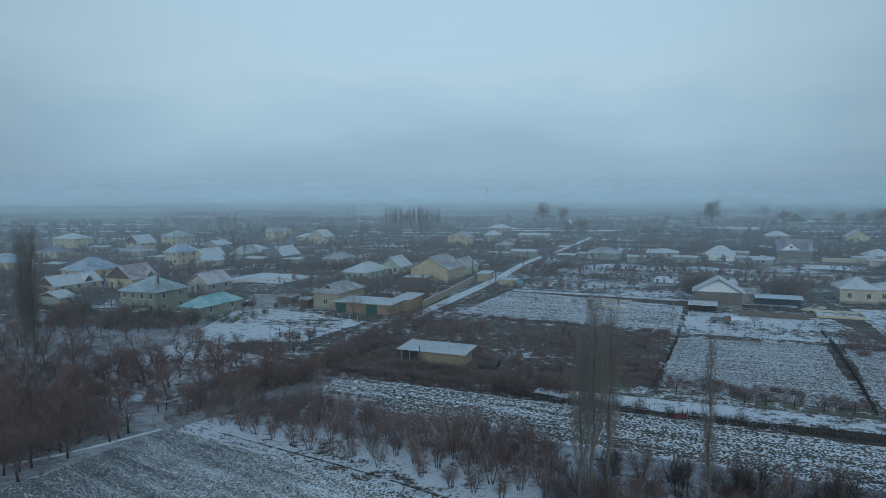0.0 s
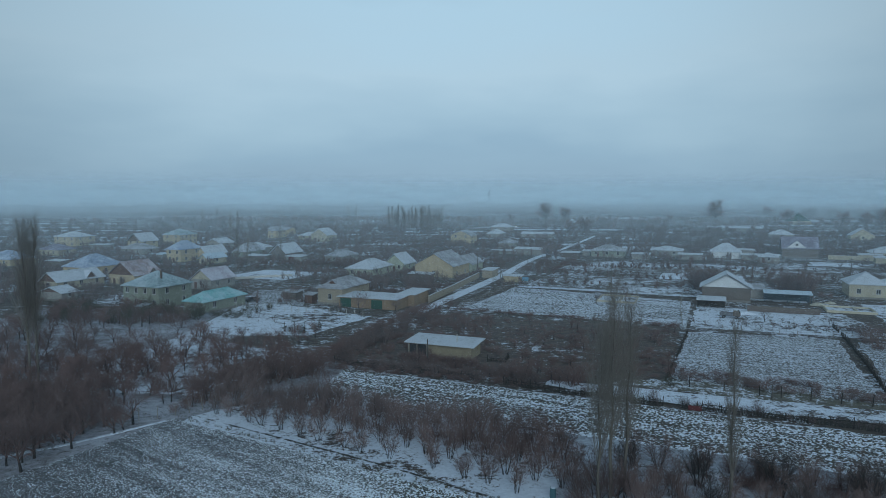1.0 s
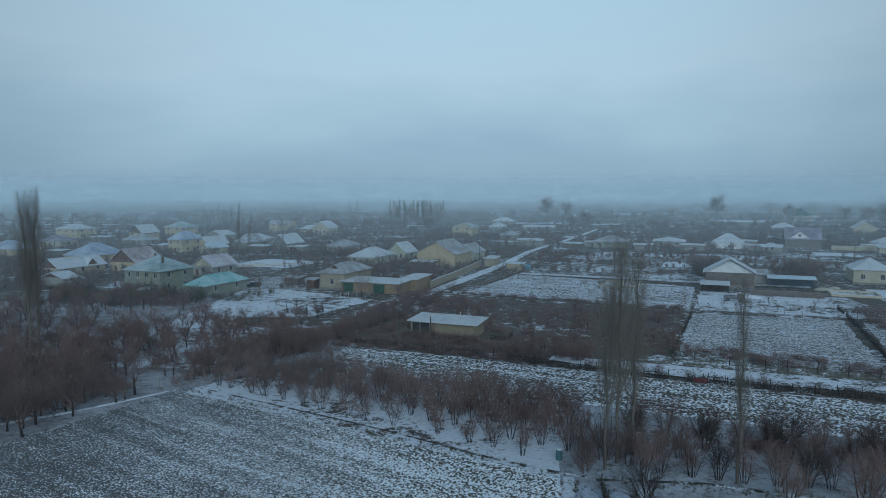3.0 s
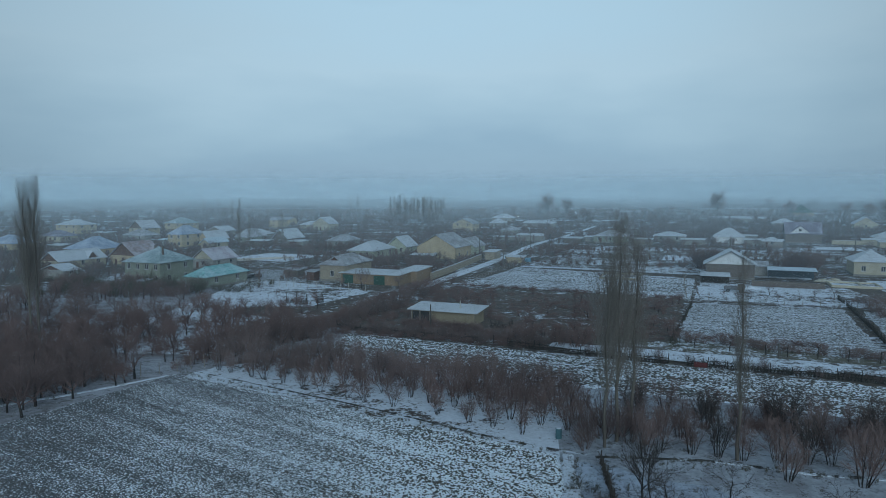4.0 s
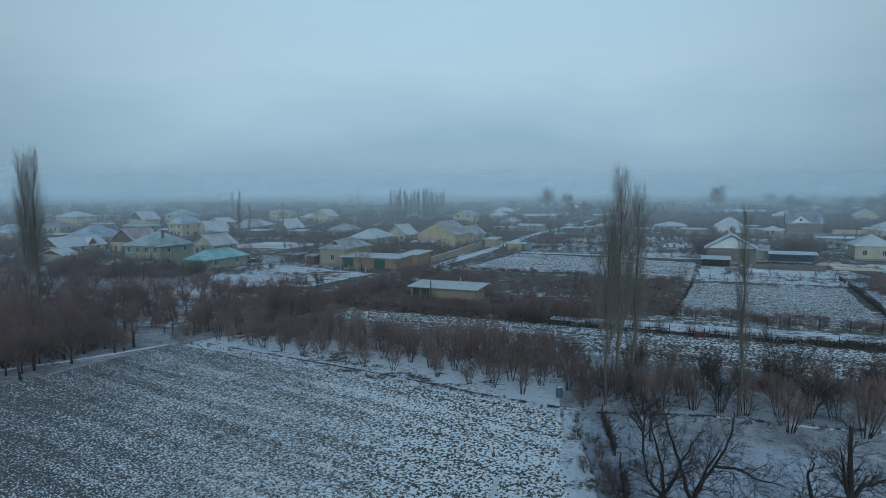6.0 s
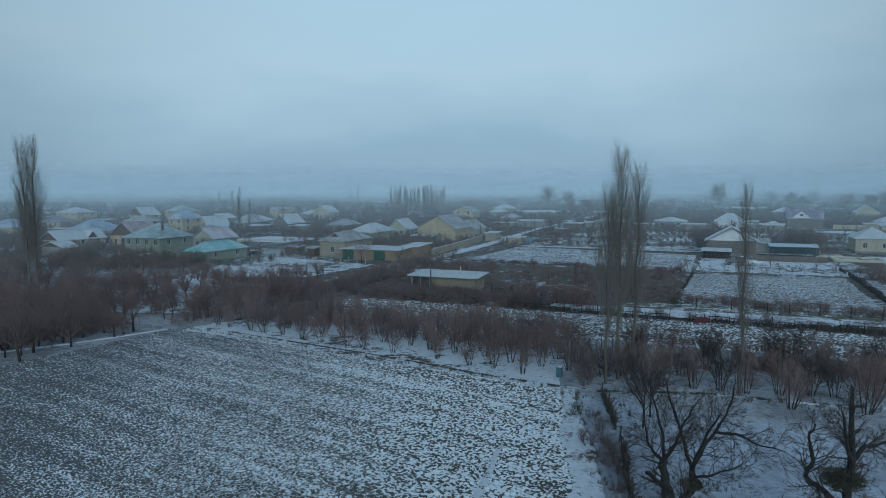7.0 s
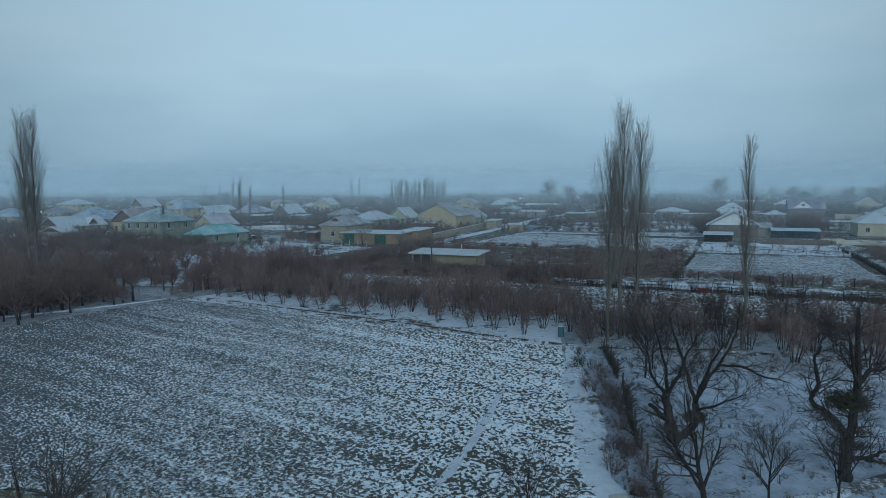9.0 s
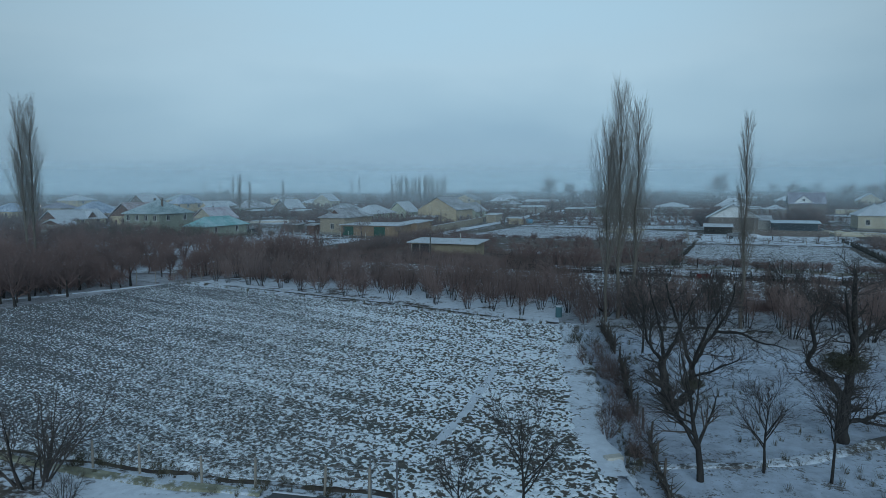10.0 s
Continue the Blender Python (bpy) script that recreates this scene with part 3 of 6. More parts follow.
ribbon("ditch", [(-35, 87.3), (-22, 79.5), (-7.4, 70.6), (3, 63.5), (11.8, 58.8)], [0.15, 0.3, 0.22, 0.42, 0.3], M_DITCH, 0.06, "narrow irrigation ditch with dark wet banks", "ditch")
ribbon("field_edge", [(-58, 66.5), (-51, 73), (-45, 77.6), (-37, 85.6)], [0.4, 0.6, 0.6, 0.4], M_TRACK, 0.1, "bare worn edge between the ploughed field and the wood", "path")
ribbon("ditch_3", [(19.5, 71), (25, 68.8), (31, 66.8), (41, 64.1), (58, 59.5)], [0.4, 0.6, 0.6, 0.6, 0.6], M_DITCH, 0.12, "shallow ditch below the plough strip", "ditch")
ribbon("ditch_2", [(11.8, 58.6), (17, 58.3), (22.3, 57.5), (29.2, 55), (34.3, 54), (46, 51.5), (60, 48)], [0.35, 0.35, 0.4, 0.45, 0.45, 0.45, 0.45], M_DITCH, 0.12, "narrow irrigation ditch with dark wet banks", "ditch")
ribbon("canal_bank", [(15, 102.8), (28.5, 96.4), (43, 91.0), (59, 85.6), (92, 72)], [3.0, 6.0, 6.4, 6.0, 5.0], M_BANK, 0.2, "snow-covered canal bank behind the brush fence", "bank")
ribbon("track", [(8.0, 29.5), (10.4, 29.6), (12.6, 29.8), (15.4, 30.5), (19.4, 32.2), (26, 34.6)], [0.4, 0.5, 0.6, 0.8, 1.0, 1.0], M_TRACK, 0.13, "bare earth track through the orchard snow", "path")
ribbon("ditch_4", [(7.8, 30.2), (6.9, 29.7), (6.5, 28.7), (6.6, 26.6), (6.8, 23)], [0.25, 0.4, 0.3, 0.25, 0.25], M_DITCH, 0.16, "short dark ditch bending round the end of the brush fence", "ditch")
# small white plots between the village houses
prng = random.Random(23)
for k in range(18):
    py = prng.uniform(235, 520)
    px = prng.uniform(-0.6, 0.62) * py
    pw, pd = prng.uniform(8, 17), prng.uniform(6, 14)
    sheet(f"garden_plot_{k + 1}", [(px - VX * pw - UX * pd, py - VY * pw - UY * pd), (px + VX * pw - UX * pd, py + VY * pw - UY * pd), (px + VX * pw + UX * pd, py + VY * pw + UY * pd), (px - VX * pw + UX * pd, py - VY * pw + UY * pd)], 2.5, 0.04, M_PLOT, 0.045, "small garden plot white with snow", 0.5)
# long pale fields far out on the plain
for k, (fx, fy, fw, fd) in enumerate([(-420, 900, 380, 60), (60, 1080, 420, 70), (-700, 1250, 600, 90), (250, 1350, 500, 90), (-250, 1550, 700, 110), (600, 1000, 420, 70), (-650, 760, 240, 40), (245, 548, 50, 26), (500, 760, 220, 40), (-80, 760, 150, 30), (700, 1600, 800, 140), (-900, 1900, 900, 160)]):
    sheet(f"far_field_{k + 1}", [(fx - fw / 2, fy), (fx + fw / 2, fy - fw * 0.12), (fx + fw / 2 + 12, fy + fd - fw * 0.12), (fx - fw / 2 + 20, fy + fd)], 30, 0.0, M_YARD, 0.35, "distant field white with snow", 0.1, None, "field")
# narrow snow strips between the hedges of the plain
qrng = random.Random(77)
for k in range(34):
    fy = 470 * math.exp(qrng.random() * 1.35)
    fx, fw, fd = qrng.uniform(-0.72, 0.72) * fy, qrng.uniform(0.08, 0.34) * fy, qrng.uniform(0.012, 0.03) * fy
    sheet(f"far_strip_{k + 1}", [(fx - fw / 2, fy), (fx + fw / 2, fy - fw * 0.1), (fx + fw / 2 + 6, fy + fd - fw * 0.1), (fx - fw / 2 + 8, fy + fd)], 12, 0.0, M_BANK, 0.25, "narrow distant field strip white with snow", 0.1, None, "field")

# ---- houses ----
WALL_WORD = {"YELLOW": "ochre-yellow plastered", "CREAM": "cream plastered", "GREY": "grey block", "GREYGREEN": "grey-green plastered", "BROWNWALL": "brown brick",
             "PALEGREEN": "pale green plastered", "KHAKI": "khaki plastered", "TAN": "tan block", "BEIGE": "beige block", "WHITE": "white plastered"}
ROOF_WORD = {"TEALGREY": "teal-grey", "TEAL": "turquoise", "PINKISH": "pinkish-grey", "BROWNISH": "brown", "BLUEGREY": "blue-grey", "LIGHTGREY": "light grey",
             "LIGHTBLUE": "light blue", "PURPLE": "mauve-grey", "GREYROOF": "grey"}


def solid_roof(top, faces, thick):
    """A roof shell: the upper faces, and the same again below, closed round the eaves."""
    n = len(top)
    verts = list(top) + [(x, y, z - thick) for x, y, z in top]
    out = [tuple(f) for f in faces] + [tuple(n + i for i in f[::-1]) for f in faces]
    count = {}
    for f in faces:
        for i in range(len(f)):
            e = (f[i], f[(i + 1) % len(f)])
            count[e] = 1
    for a, b in count:
        if (b, a) not in count:
            out.append((b, a, n + a, n + b))
    return verts, out


def window(parent, x, y, z, w, h, side, split=2):
    """A casement: frame bars proud of the wall round a dark pane. side: the way it faces."""
    s, g = Soup(), Soup()
    b, dpt = 0.09, 0.06
    xs = [(-w / 2, -w / 2 + b), (w / 2 - b, w / 2)] + [(-w / 2 + w * k / split - b / 2, -w / 2 + w * k / split + b / 2) for k in range(1, split)]
    bars = [(x0, x1, 0, h) for x0, x1 in xs] + [(-w / 2, w / 2, 0, b), (-w / 2, w / 2, h - b, h)]
    for x0, x1, z0, z1 in bars:
        s.box(x0, -dpt, z0, x1, 0.0, z1)
    s.box(-w / 2 - 0.1, -0.14, -0.08, w / 2 + 0.1, 0.0, 0.0)
    g.box(-w / 2 + b / 2, -0.02, b / 2, w / 2 - b / 2, 0.0, h - b / 2)
    turn = {"front": 0, "right": 90, "left": -90, "back": 180}[side]
    fr = s.part("window", M_FRAME, parent)
    fr.matrix_basis = pose(x, y, z, 0, 0, turn)
    g.part("pane", M_GLASS, fr)
    return fr


def house(x, y, a, b, h, r, kind, wall, roof, nf=1, nr=1, nl=0, label="", name="house", gable=None, over=0.5, plinth=0.5, chimney=0, door=True, turn=-GRID, rise=None):
    """A village house on the grid: a along the street front, b deep, eaves at h, roof rise r."""
    two = h > 5
    label = label or f"{'two-storey' if two else 'single-storey'} {WALL_WORD[wall]} house with snow-dusted {ROOF_WORD[roof]} roof"
    e = root(name, x, y, 0, turn, label, "house" if name == "house" else name.replace("_", " "), "village houses" if name == "house" else "")
    X, Y = a / 2, b / 2
    w = Soup().box(-X, -Y, -0.2, X, Y, h - 0.02)
    w.part("wall", WALLS[wall], e)
    if plinth:
        Soup().box(-X - 0.06, -Y - 0.06, -0.2, X + 0.06, Y + 0.06, plinth).part("plinth", M_PLINTH, e)
    ox, oy = X + over, Y + over
    drop = 0.12
    if kind == "hip":
        if a >= b:
            k = max(0.0, ox - oy)
            ridge = [(-k, 0, h + r), (k, 0, h + r)]
        else:
            k = max(0.0, oy - ox)
            ridge = [(0, -k, h + r), (0, k, h + r)]
        top = [(-ox, -oy, h), (ox, -oy, h), (ox, oy, h), (-ox, oy, h)] + ridge
        faces = [(0, 1, 5, 4), (1, 2, 5), (2, 3, 4, 5), (3, 0, 4)] if a >= b else [(0, 1, 4), (1, 2, 5, 4), (2, 3, 5), (3, 0, 4, 5)]
    elif kind == "gu":
        top = [(-ox, -oy, h - drop), (0, -oy, h + r), (ox, -oy, h - drop), (-ox, oy, h - drop), (0, oy, h + r), (ox, oy, h - drop)]
        faces = [(0, 1, 4, 3), (1, 2, 5, 4)]
        rg = r * X / ox - 0.12
        for sy in (-1, 1):
            y0, y1 = sorted((sy * Y, sy * (Y - 0.25)))
            piece("gable", [(-X, y0, h - 0.02), (X, y0, h - 0.02), (0, y0, h + rg), (-X, y1, h - 0.02), (X, y1, h - 0.02), (0, y1, h + rg)],
                  [(0, 1, 2), (5, 4, 3), (0, 3, 4, 1), (1, 4, 5, 2), (2, 5, 3, 0)], WALLS[gable or wall], e)
    elif kind == "gv":
        top = [(-ox, -oy, h - drop), (ox, -oy, h - drop), (ox, 0, h + r), (-ox, 0, h + r), (ox, oy, h - drop), (-ox, oy, h - drop)]
        faces = [(0, 1, 2, 3), (3, 2, 4, 5)]
        rg = r * Y / oy - 0.12
        for sx in (-1, 1):
            x0, x1 = sorted((sx * X, sx * (X - 0.25)))
            piece("gable", [(x0, -Y, h - 0.02), (x0, Y, h - 0.02), (x0, 0, h + rg), (x1, -Y, h - 0.02), (x1, Y, h - 0.02), (x1, 0, h + rg)],
                  [(0, 1, 2), (5, 4, 3), (0, 3, 4, 1), (1, 4, 5, 2), (2, 5, 3, 0)], WALLS[gable or wall], e)
    else:  # one low slope
        top = [(-ox, -oy, h + 0.1), (ox, -oy, h + 0.1), (ox, oy, h + 0.1 + r), (-ox, oy, h + 0.1 + r)]
        faces = [(0, 1, 2, 3)]
        piece("gable", [(-X, -Y, h - 0.02), (X, -Y, h - 0.02), (X, Y, h - 0.02), (-X, Y, h - 0.02), (-X, Y, h + r * 0.9), (X, Y, h + r * 0.9)],
              [(0, 3, 2, 1), (0, 1, 5, 4), (0, 4, 3), (1, 2, 5), (3, 4, 5, 2)], WALLS[gable or wall], e)
    v, f = solid_roof(top, faces, 0.16)
    rf = piece("roof", v, f, ROOFS[roof], e)
    if kind in ("hip", "gu", "gv"):
        s = Soup()
        hi = [p for p in top if p[2] > h + r - 0.01]
        if len(hi) == 2 and (Vector(hi[0]) - Vector(hi[1])).length > 0.3:
            s.tube([(hi[0][0], hi[0][1], hi[0][2] + 0.02), (hi[1][0], hi[1][1], hi[1][2] + 0.02)], [0.11, 0.11], 6, True)
            s.part("ridge_cap", ROOFS[roof], rf)
    for k in range(chimney):
        cx, cy = (-X * 0.35 + k * X * 0.9, Y * 0.15 - k * Y * 0.5)
        Soup().box(cx - 0.2, cy - 0.2, h, cx + 0.2, cy + 0.2, h + r + 0.3).box(cx - 0.26, cy - 0.26, h + r + 0.3, cx + 0.26, cy + 0.26, h + r + 0.4).part("chimney", WALLS["BROWNWALL"], rf)
    levels = ((1.1, 4.1) if two else (1.2,))
    for z in levels:
        for k in range(nf):
            window(e, -X + a * (k + 0.5) / nf, -Y, z + (0.2 if h > 4 and not two else 0), 1.15, 1.5, "front")
        for k in range(nr):
            window(e, X, -Y + b * (k + 0.5) / nr, z, 1.15, 1.5, "right")
        for k in range(nl):
            window(e, -X, -Y + b * (k + 0.5) / nl, z, 1.15, 1.5, "left")
    if door and nf and a > 7:
        dx = -X + a * (0.5 if nf > 1 and nf % 2 == 0 else 0.22)
        Soup().box(dx - 0.5, -Y - 0.07, 0.15, dx + 0.5, -Y, 2.25).part("door", WALLS["DARKWOOD"], e)
    return e

# the village, house by house
house(-78.2, 176.3, 12.2, 11.6, 6.0, 3.5, "hip", "GREYGREEN", "TEALGREY", 4, 2, chimney=2)
house(-61.1, 171.6, 6.2, 16.0, 3.0, 2.1, "hip", "GREYGREEN", "TEAL", 0, 2, name="outbuilding", label="grey-green outbuilding with turquoise sheet roof")
house(-75.9, 212.2, 8.0, 11.1, 3.2, 3.2, "gu", "GREY", "PINKISH", 1, 2, gable="CREAM", chimney=1)
house(-105.7, 221.7, 11.4, 11.3, 3.5, 4.3, "gu", "YELLOW", "BROWNISH", 1, 2, gable="DARKWOOD")
house(-133.8, 248.3, 12.2, 16.2, 3.5, 4.1, "hip", "YELLOW", "BLUEGREY", 2, 3)
house(-120.9, 211.1, 7.8, 17.0, 3.0, 2.8, "gu", "CREAM", "LIGHTGREY", 1, 3, gable="DARKWOOD")
house(-111.0, 186.5, 8.9, 5.0, 2.5, 1.4, "gu", "GREY", "LIGHTGREY", 0, 1, gable="DARKWOOD", name="shed")
house(-118.3, 295.7, 8.1, 12.8, 6.0, 3.5, "hip", "YELLOW", "BLUEGREY", 2, 2, chimney=1)
house(-108.9, 304.2, 5.6, 13.9, 3.2, 3.5, "gu", "YELLOW", "LIGHTGREY", 1, 1)
house(-101.5, 284.7, 4.3, 12.0, 3.0, 1.9, "gu", "CREAM", "LIGHTBLUE", 1, 1)
house(-164.8, 356.7, 9.3, 12.0, 5.5, 4.1, "gu", "CREAM", "LIGHTGREY", 2, 2, gable="BROWNWALL", chimney=1)
house(-165.2, 408.0, 13.5, 14.0, 6.0, 3.6, "hip", "YELLOW", "TEALGREY", 2, 4)
house(-219.2, 387.6, 17.2, 13.2, 6.0, 2.7, "hip", "YELLOW", "LIGHTGREY", 3, 2)
house(-186.3, 279.7, 15.9, 11.0, 3.2, 3.2, "hip", "YELLOW", "BLUEGREY", 2, 1)
house(-194.2, 327.5, 13.9, 9.9, 3.2, 2.5, "hip", "CREAM", "PURPLE", 2, 1)
house(-130.2, 377.8, 10.1, 11.9, 3.0, 2.4, "gu", "GREY", "LIGHTGREY", 1, 1)
house(-95.9, 319.3, 7.3, 15.0, 3.2, 3.7, "hip", "GREYGREEN", "GREYROOF", 1, 2)
house(-75.6, 310.1, 8.2, 13.6, 3.2, 4.1, "gu", "BROWNWALL", "LIGHTGREY", 1, 2)
house(-119.0, 463.9, 7.2, 12.0, 5.5, 2.2, "hip", "YELLOW", "GREYROOF", 1, 2)
house(-79.5, 427.8, 12.0, 12.0, 4.6, 4.2, "gu", "CREAM", "LIGHTGREY", 2, 2, gable="CREAM")
house(-47.0, 294.2, 8.7, 13.9, 3.2, 2.5, "hip", "GREY", "GREYROOF", 1, 1)
house(-29.0, 245.7, 10.3, 17.2, 3.2, 2.9, "hip", "PALEGREEN", "LIGHTGREY", 2, 2)
house(-18.7, 260.9, 8.4, 10.5, 3.2, 3.8, "gu", "PALEGREEN", "LIGHTGREY", 2, 1)
house(-1.8, 241.3, 14.5, 16.9, 4.8, 4.4, "gu", "YELLOW", "GREYROOF", 1, 2, plinth=0.7)
house(8.0, 258.6, 8.2, 13.0, 3.4, 3.2, "gu", "PALEGREEN", "GREYROOF", 1, 1)
house(-29.4, 185.1, 7.6, 15.2, 4.5, 2.3, "hip", "BEIGE", "GREYROOF", 1, 2, door=False)
house(-20.0, 175.7, 17.0, 8.0, 2.7, 0.3, "shed", "TAN", "LIGHTGREY", 0, 0, name="outbuilding", label="long low tan outbuilding with green doors and flat snowy roof", plinth=0)
house(-9.6, 180.2, 4.6, 9.5, 3.1, 0.35, "shed", "TAN", "LIGHTGREY", 0, 0, name="outbuilding", label="tan block outbuilding with snowy roof beside the panel wall", plinth=0)
house(15.6, 239.6, 3.7, 7.0, 2.8, 0.3, "shed", "BEIGE", "LIGHTGREY", 0, 0, name="outbuilding", label="small flat-roofed beige block outbuilding by the road", plinth=0)
house(11.2, 408.7, 13.0, 12.0, 5.5, 3.0, "gu", "YELLOW", "GREYROOF", 2, 2)
house(35.8, 464.8, 9.6, 12.0, 3.5, 3.0, "hip", "GREY", "LIGHTGREY", 1, 1)
house(35.5, 374.8, 8.0, 12.0, 3.2, 2.1, "hip", "GREY", "GREYROOF", 1, 1)
house(42.0, 334.1, 13.3, 5.0, 2.7, 0.7, "shed", "GREY", "LIGHTGREY", 0, 0, name="outbuilding", label="long low grey outbuilding with snowy roof", plinth=0)
house(122.7, 635.1, 6.5, 12.0, 4.0, 3.6, "hip", "GREY", "LIGHTGREY", 1, 1)
house(79.7, 322.4, 15.4, 12.0, 3.2, 2.5, "hip", "GREYGREEN", "GREYROOF", 3, 1)
house(109.0, 324.6, 14.5, 12.0, 3.2, 1.7, "hip", "GREY", "LIGHTGREY", 2, 1)
house(91.4, 308.9, 7.7, 5.0, 2.4, 0.3, "shed", "GREY", "LIGHTGREY", 0, 0, name="shed", label="low grey shed with snow-covered roof", plinth=0)
house(113.7, 306.5, 10.1, 5.0, 2.4, 0.3, "shed", "GREY", "LIGHTGREY", 0, 0, name="shed", label="low grey shed with snow-covered roof", plinth=0)
house(131.8, 310.4, 12.9, 10.0, 3.6, 3.7, "hip", "WHITE", "LIGHTGREY", 0, 0)
house(143.7, 301.2, 15.9, 5.0, 2.5, 0.3, "shed", "GREY", "LIGHTGREY", 0, 0, name="shed", label="long low grey shed with snow-covered roof", plinth=0)
house(171.5, 320.0, 15.2, 12.0, 4.5, 5.1, "gv", "BROWNWALL", "PURPLE", 0, 0, chimney=0)
house(233.6, 457.9, 15.0, 12.0, 3.2, 3.0, "hip", "GREY", "LIGHTGREY", 1, 0)
house(363.6, 678.2, 23.1, 12.0, 4.0, 8.5, "gu", "YELLOW", "TEALGREY", 1, 0, gable="GREENPAINT")
house(278.4, 440.8, 13.6, 12.0, 3.5, 4.4, "gu", "CREAM", "LIGHTGREY", 1, 0, gable="CREAM")
house(79.0, 186.7, 12.4, 8.0, 4.0, 3.9, "gu", "BROWNWALL", "LIGHTGREY", 0, 0, gable="WHITE", over=0.8, label="brown brick house with white boarded gable and snowy roof")
house(88.8, 190.3, 4.1, 7.0, 3.2, 0.9, "gv", "GREY", "GREYROOF", 0, 0)
house(122.2, 192.6, 9.6, 11.0, 4.2, 3.1, "hip", "CREAM", "LIGHTGREY", 2, 0, door=False)
house(131.8, 191.3, 9.9, 9.0, 4.0, 2.1, "hip", "CREAM", "LIGHTGREY", 2, 0)
house(-1.1, 121.8, 12.2, 5.2, 2.4, 0.4, "shed", "KHAKI", "LIGHTGREY", 0, 0, name="farm_shed", label="low khaki farm shed with pale snowy sheet roof", plinth=0, over=0.75)

# ---- trees ----
def wander(rng, d, amount, up):
    q = d + Vector((rng.uniform(-1, 1), rng.uniform(-1, 1), rng.uniform(-1, 1))) * amount + Vector((0, 0, up))
    return q.normalized()


def side_way(rng, d, angle):
    a = d.orthogonal().normalized()
    a.rotate(Matrix.Rotation(rng.uniform(0, 2 * math.pi), 3, d).to_quaternion())
    return (d * math.cos(angle) + a * math.sin(angle)).normalized()


def grow(wood, fine, rng, p, d, length, r, level, spec, rmin=0.0085, limb=None):
    """A branch and all that grows from it. spec: for each level (segments, bend, upward pull, children, angle, length share, sides)."""
    seg, bend, up, kids, ang, share, sides = spec[level]
    pts, rads, ways = [p], [r], [d]
    for i in range(seg):
        d = wander(rng, d, bend, up)
        p = p + d * (length / seg)
        pts.append(p)
        ways.append(d)
        rads.append(r * (1 - 0.72 * (i + 1) / seg))
    (wood if level == 0 else limb() if level == 1 and limb is not None else fine).tube(pts, rads, sides, point=level > 1)
    if level + 1 >= len(spec):
        return
    for k in range(kids):
        t = (0.25 + 0.75 * (k + rng.random()) / kids) if level else (0.35 + 0.65 * (k + rng.random()) / kids)
        i = min(seg - 1, int(t * seg))
        f = t * seg - i
        q = pts[i].lerp(pts[i + 1], min(1.0, f))
        rr = (rads[i] * (1 - f) + rads[i + 1] * f) * 0.72
        grow(wood, fine, rng, q, side_way(rng, ways[i], radians(ang) * rng.uniform(0.7, 1.25)), length * share * rng.uniform(0.7, 1.2) * (1.15 - 0.45 * t), max(rr, rmin), level + 1, spec, rmin, limb)


class Limbs(list):
    """Main limbs or stems, each to become a part of its own."""

    def __call__(self):
        self.append(Soup())
        return self[-1]


def tree_thing(name, wood, fine, mats, label, category, group, limbs=(), limb_name="limb"):
    e = root(name, 0, 0, 0, 0, label, category, group)
    if wood.v:
        wood.part("trunk", mats[0], e, smooth=True)
    for s in limbs:
        s.part(limb_name, mats[0], e, smooth=True)
    fine.part("crown", mats[1], e)
    return e


def hazel(seed, twigs=None):
    rng = random.Random(seed)
    w, f, stems = Soup(), Soup(), Limbs()
    n = rng.randint(7, 9)
    for k in range(n):
        a = 2 * math.pi * (k + rng.random() * 0.7) / n
        lean = rng.uniform(0.08, 0.5)
        d = Vector((math.cos(a) * lean, math.sin(a) * lean, 1)).normalized()
        grow(w, f, rng, Vector((math.cos(a) * 0.22, math.sin(a) * 0.22, -0.05)), d, rng.uniform(2.7, 3.9), rng.uniform(0.028, 0.042), 1,
             [None, (5, 0.10, 0.03, 18, 40, 0.36, 4), (2, 0.18, 0.08, 9, 38, 0.6, 3), (1, 0.2, 0.05, 0, 0, 0, 3)], 0.0095, stems)
    return tree_thing("hazel_bush", w, f, (M_BARK, twigs or M_TWIG_HAZEL), "bare many-stemmed hazel bush standing in snow", "bush", "hazel orchard", stems, "stem")


def shrub(seed, red=False, foliage=None, label=""):
    rng = random.Random(seed)
    w, f, stems = Soup(), Soup(), Limbs()
    for k in range(14):
        a = rng.uniform(0, 2 * math.pi)
        lean = rng.uniform(0.1, 1.0)
        d = Vector((math.cos(a) * lean, math.sin(a) * lean, 1)).normalized()
        grow(w, f, rng, Vector((math.cos(a) * 0.3, math.sin(a) * 0.3, -0.05)), d, rng.uniform(1.6, 2.8), 0.035, 1,
             [None, (3, 0.2, 0.03, 9, 42, 0.42, 3), (1, 0.25, 0.06, 4, 38, 0.75, 3), (1, 0.25, 0.03, 0, 0, 0, 3)], limb=stems if k < 3 else None)
    return tree_thing("shrub", w, f, (M_BARK, foliage or (M_TWIG_RED if red else M_TWIG)), label or "dense tangled bare shrub, reddish brown" if red or label else "dense tangled bare brown shrub", "shrub", "village shrubs", stems, "stem")


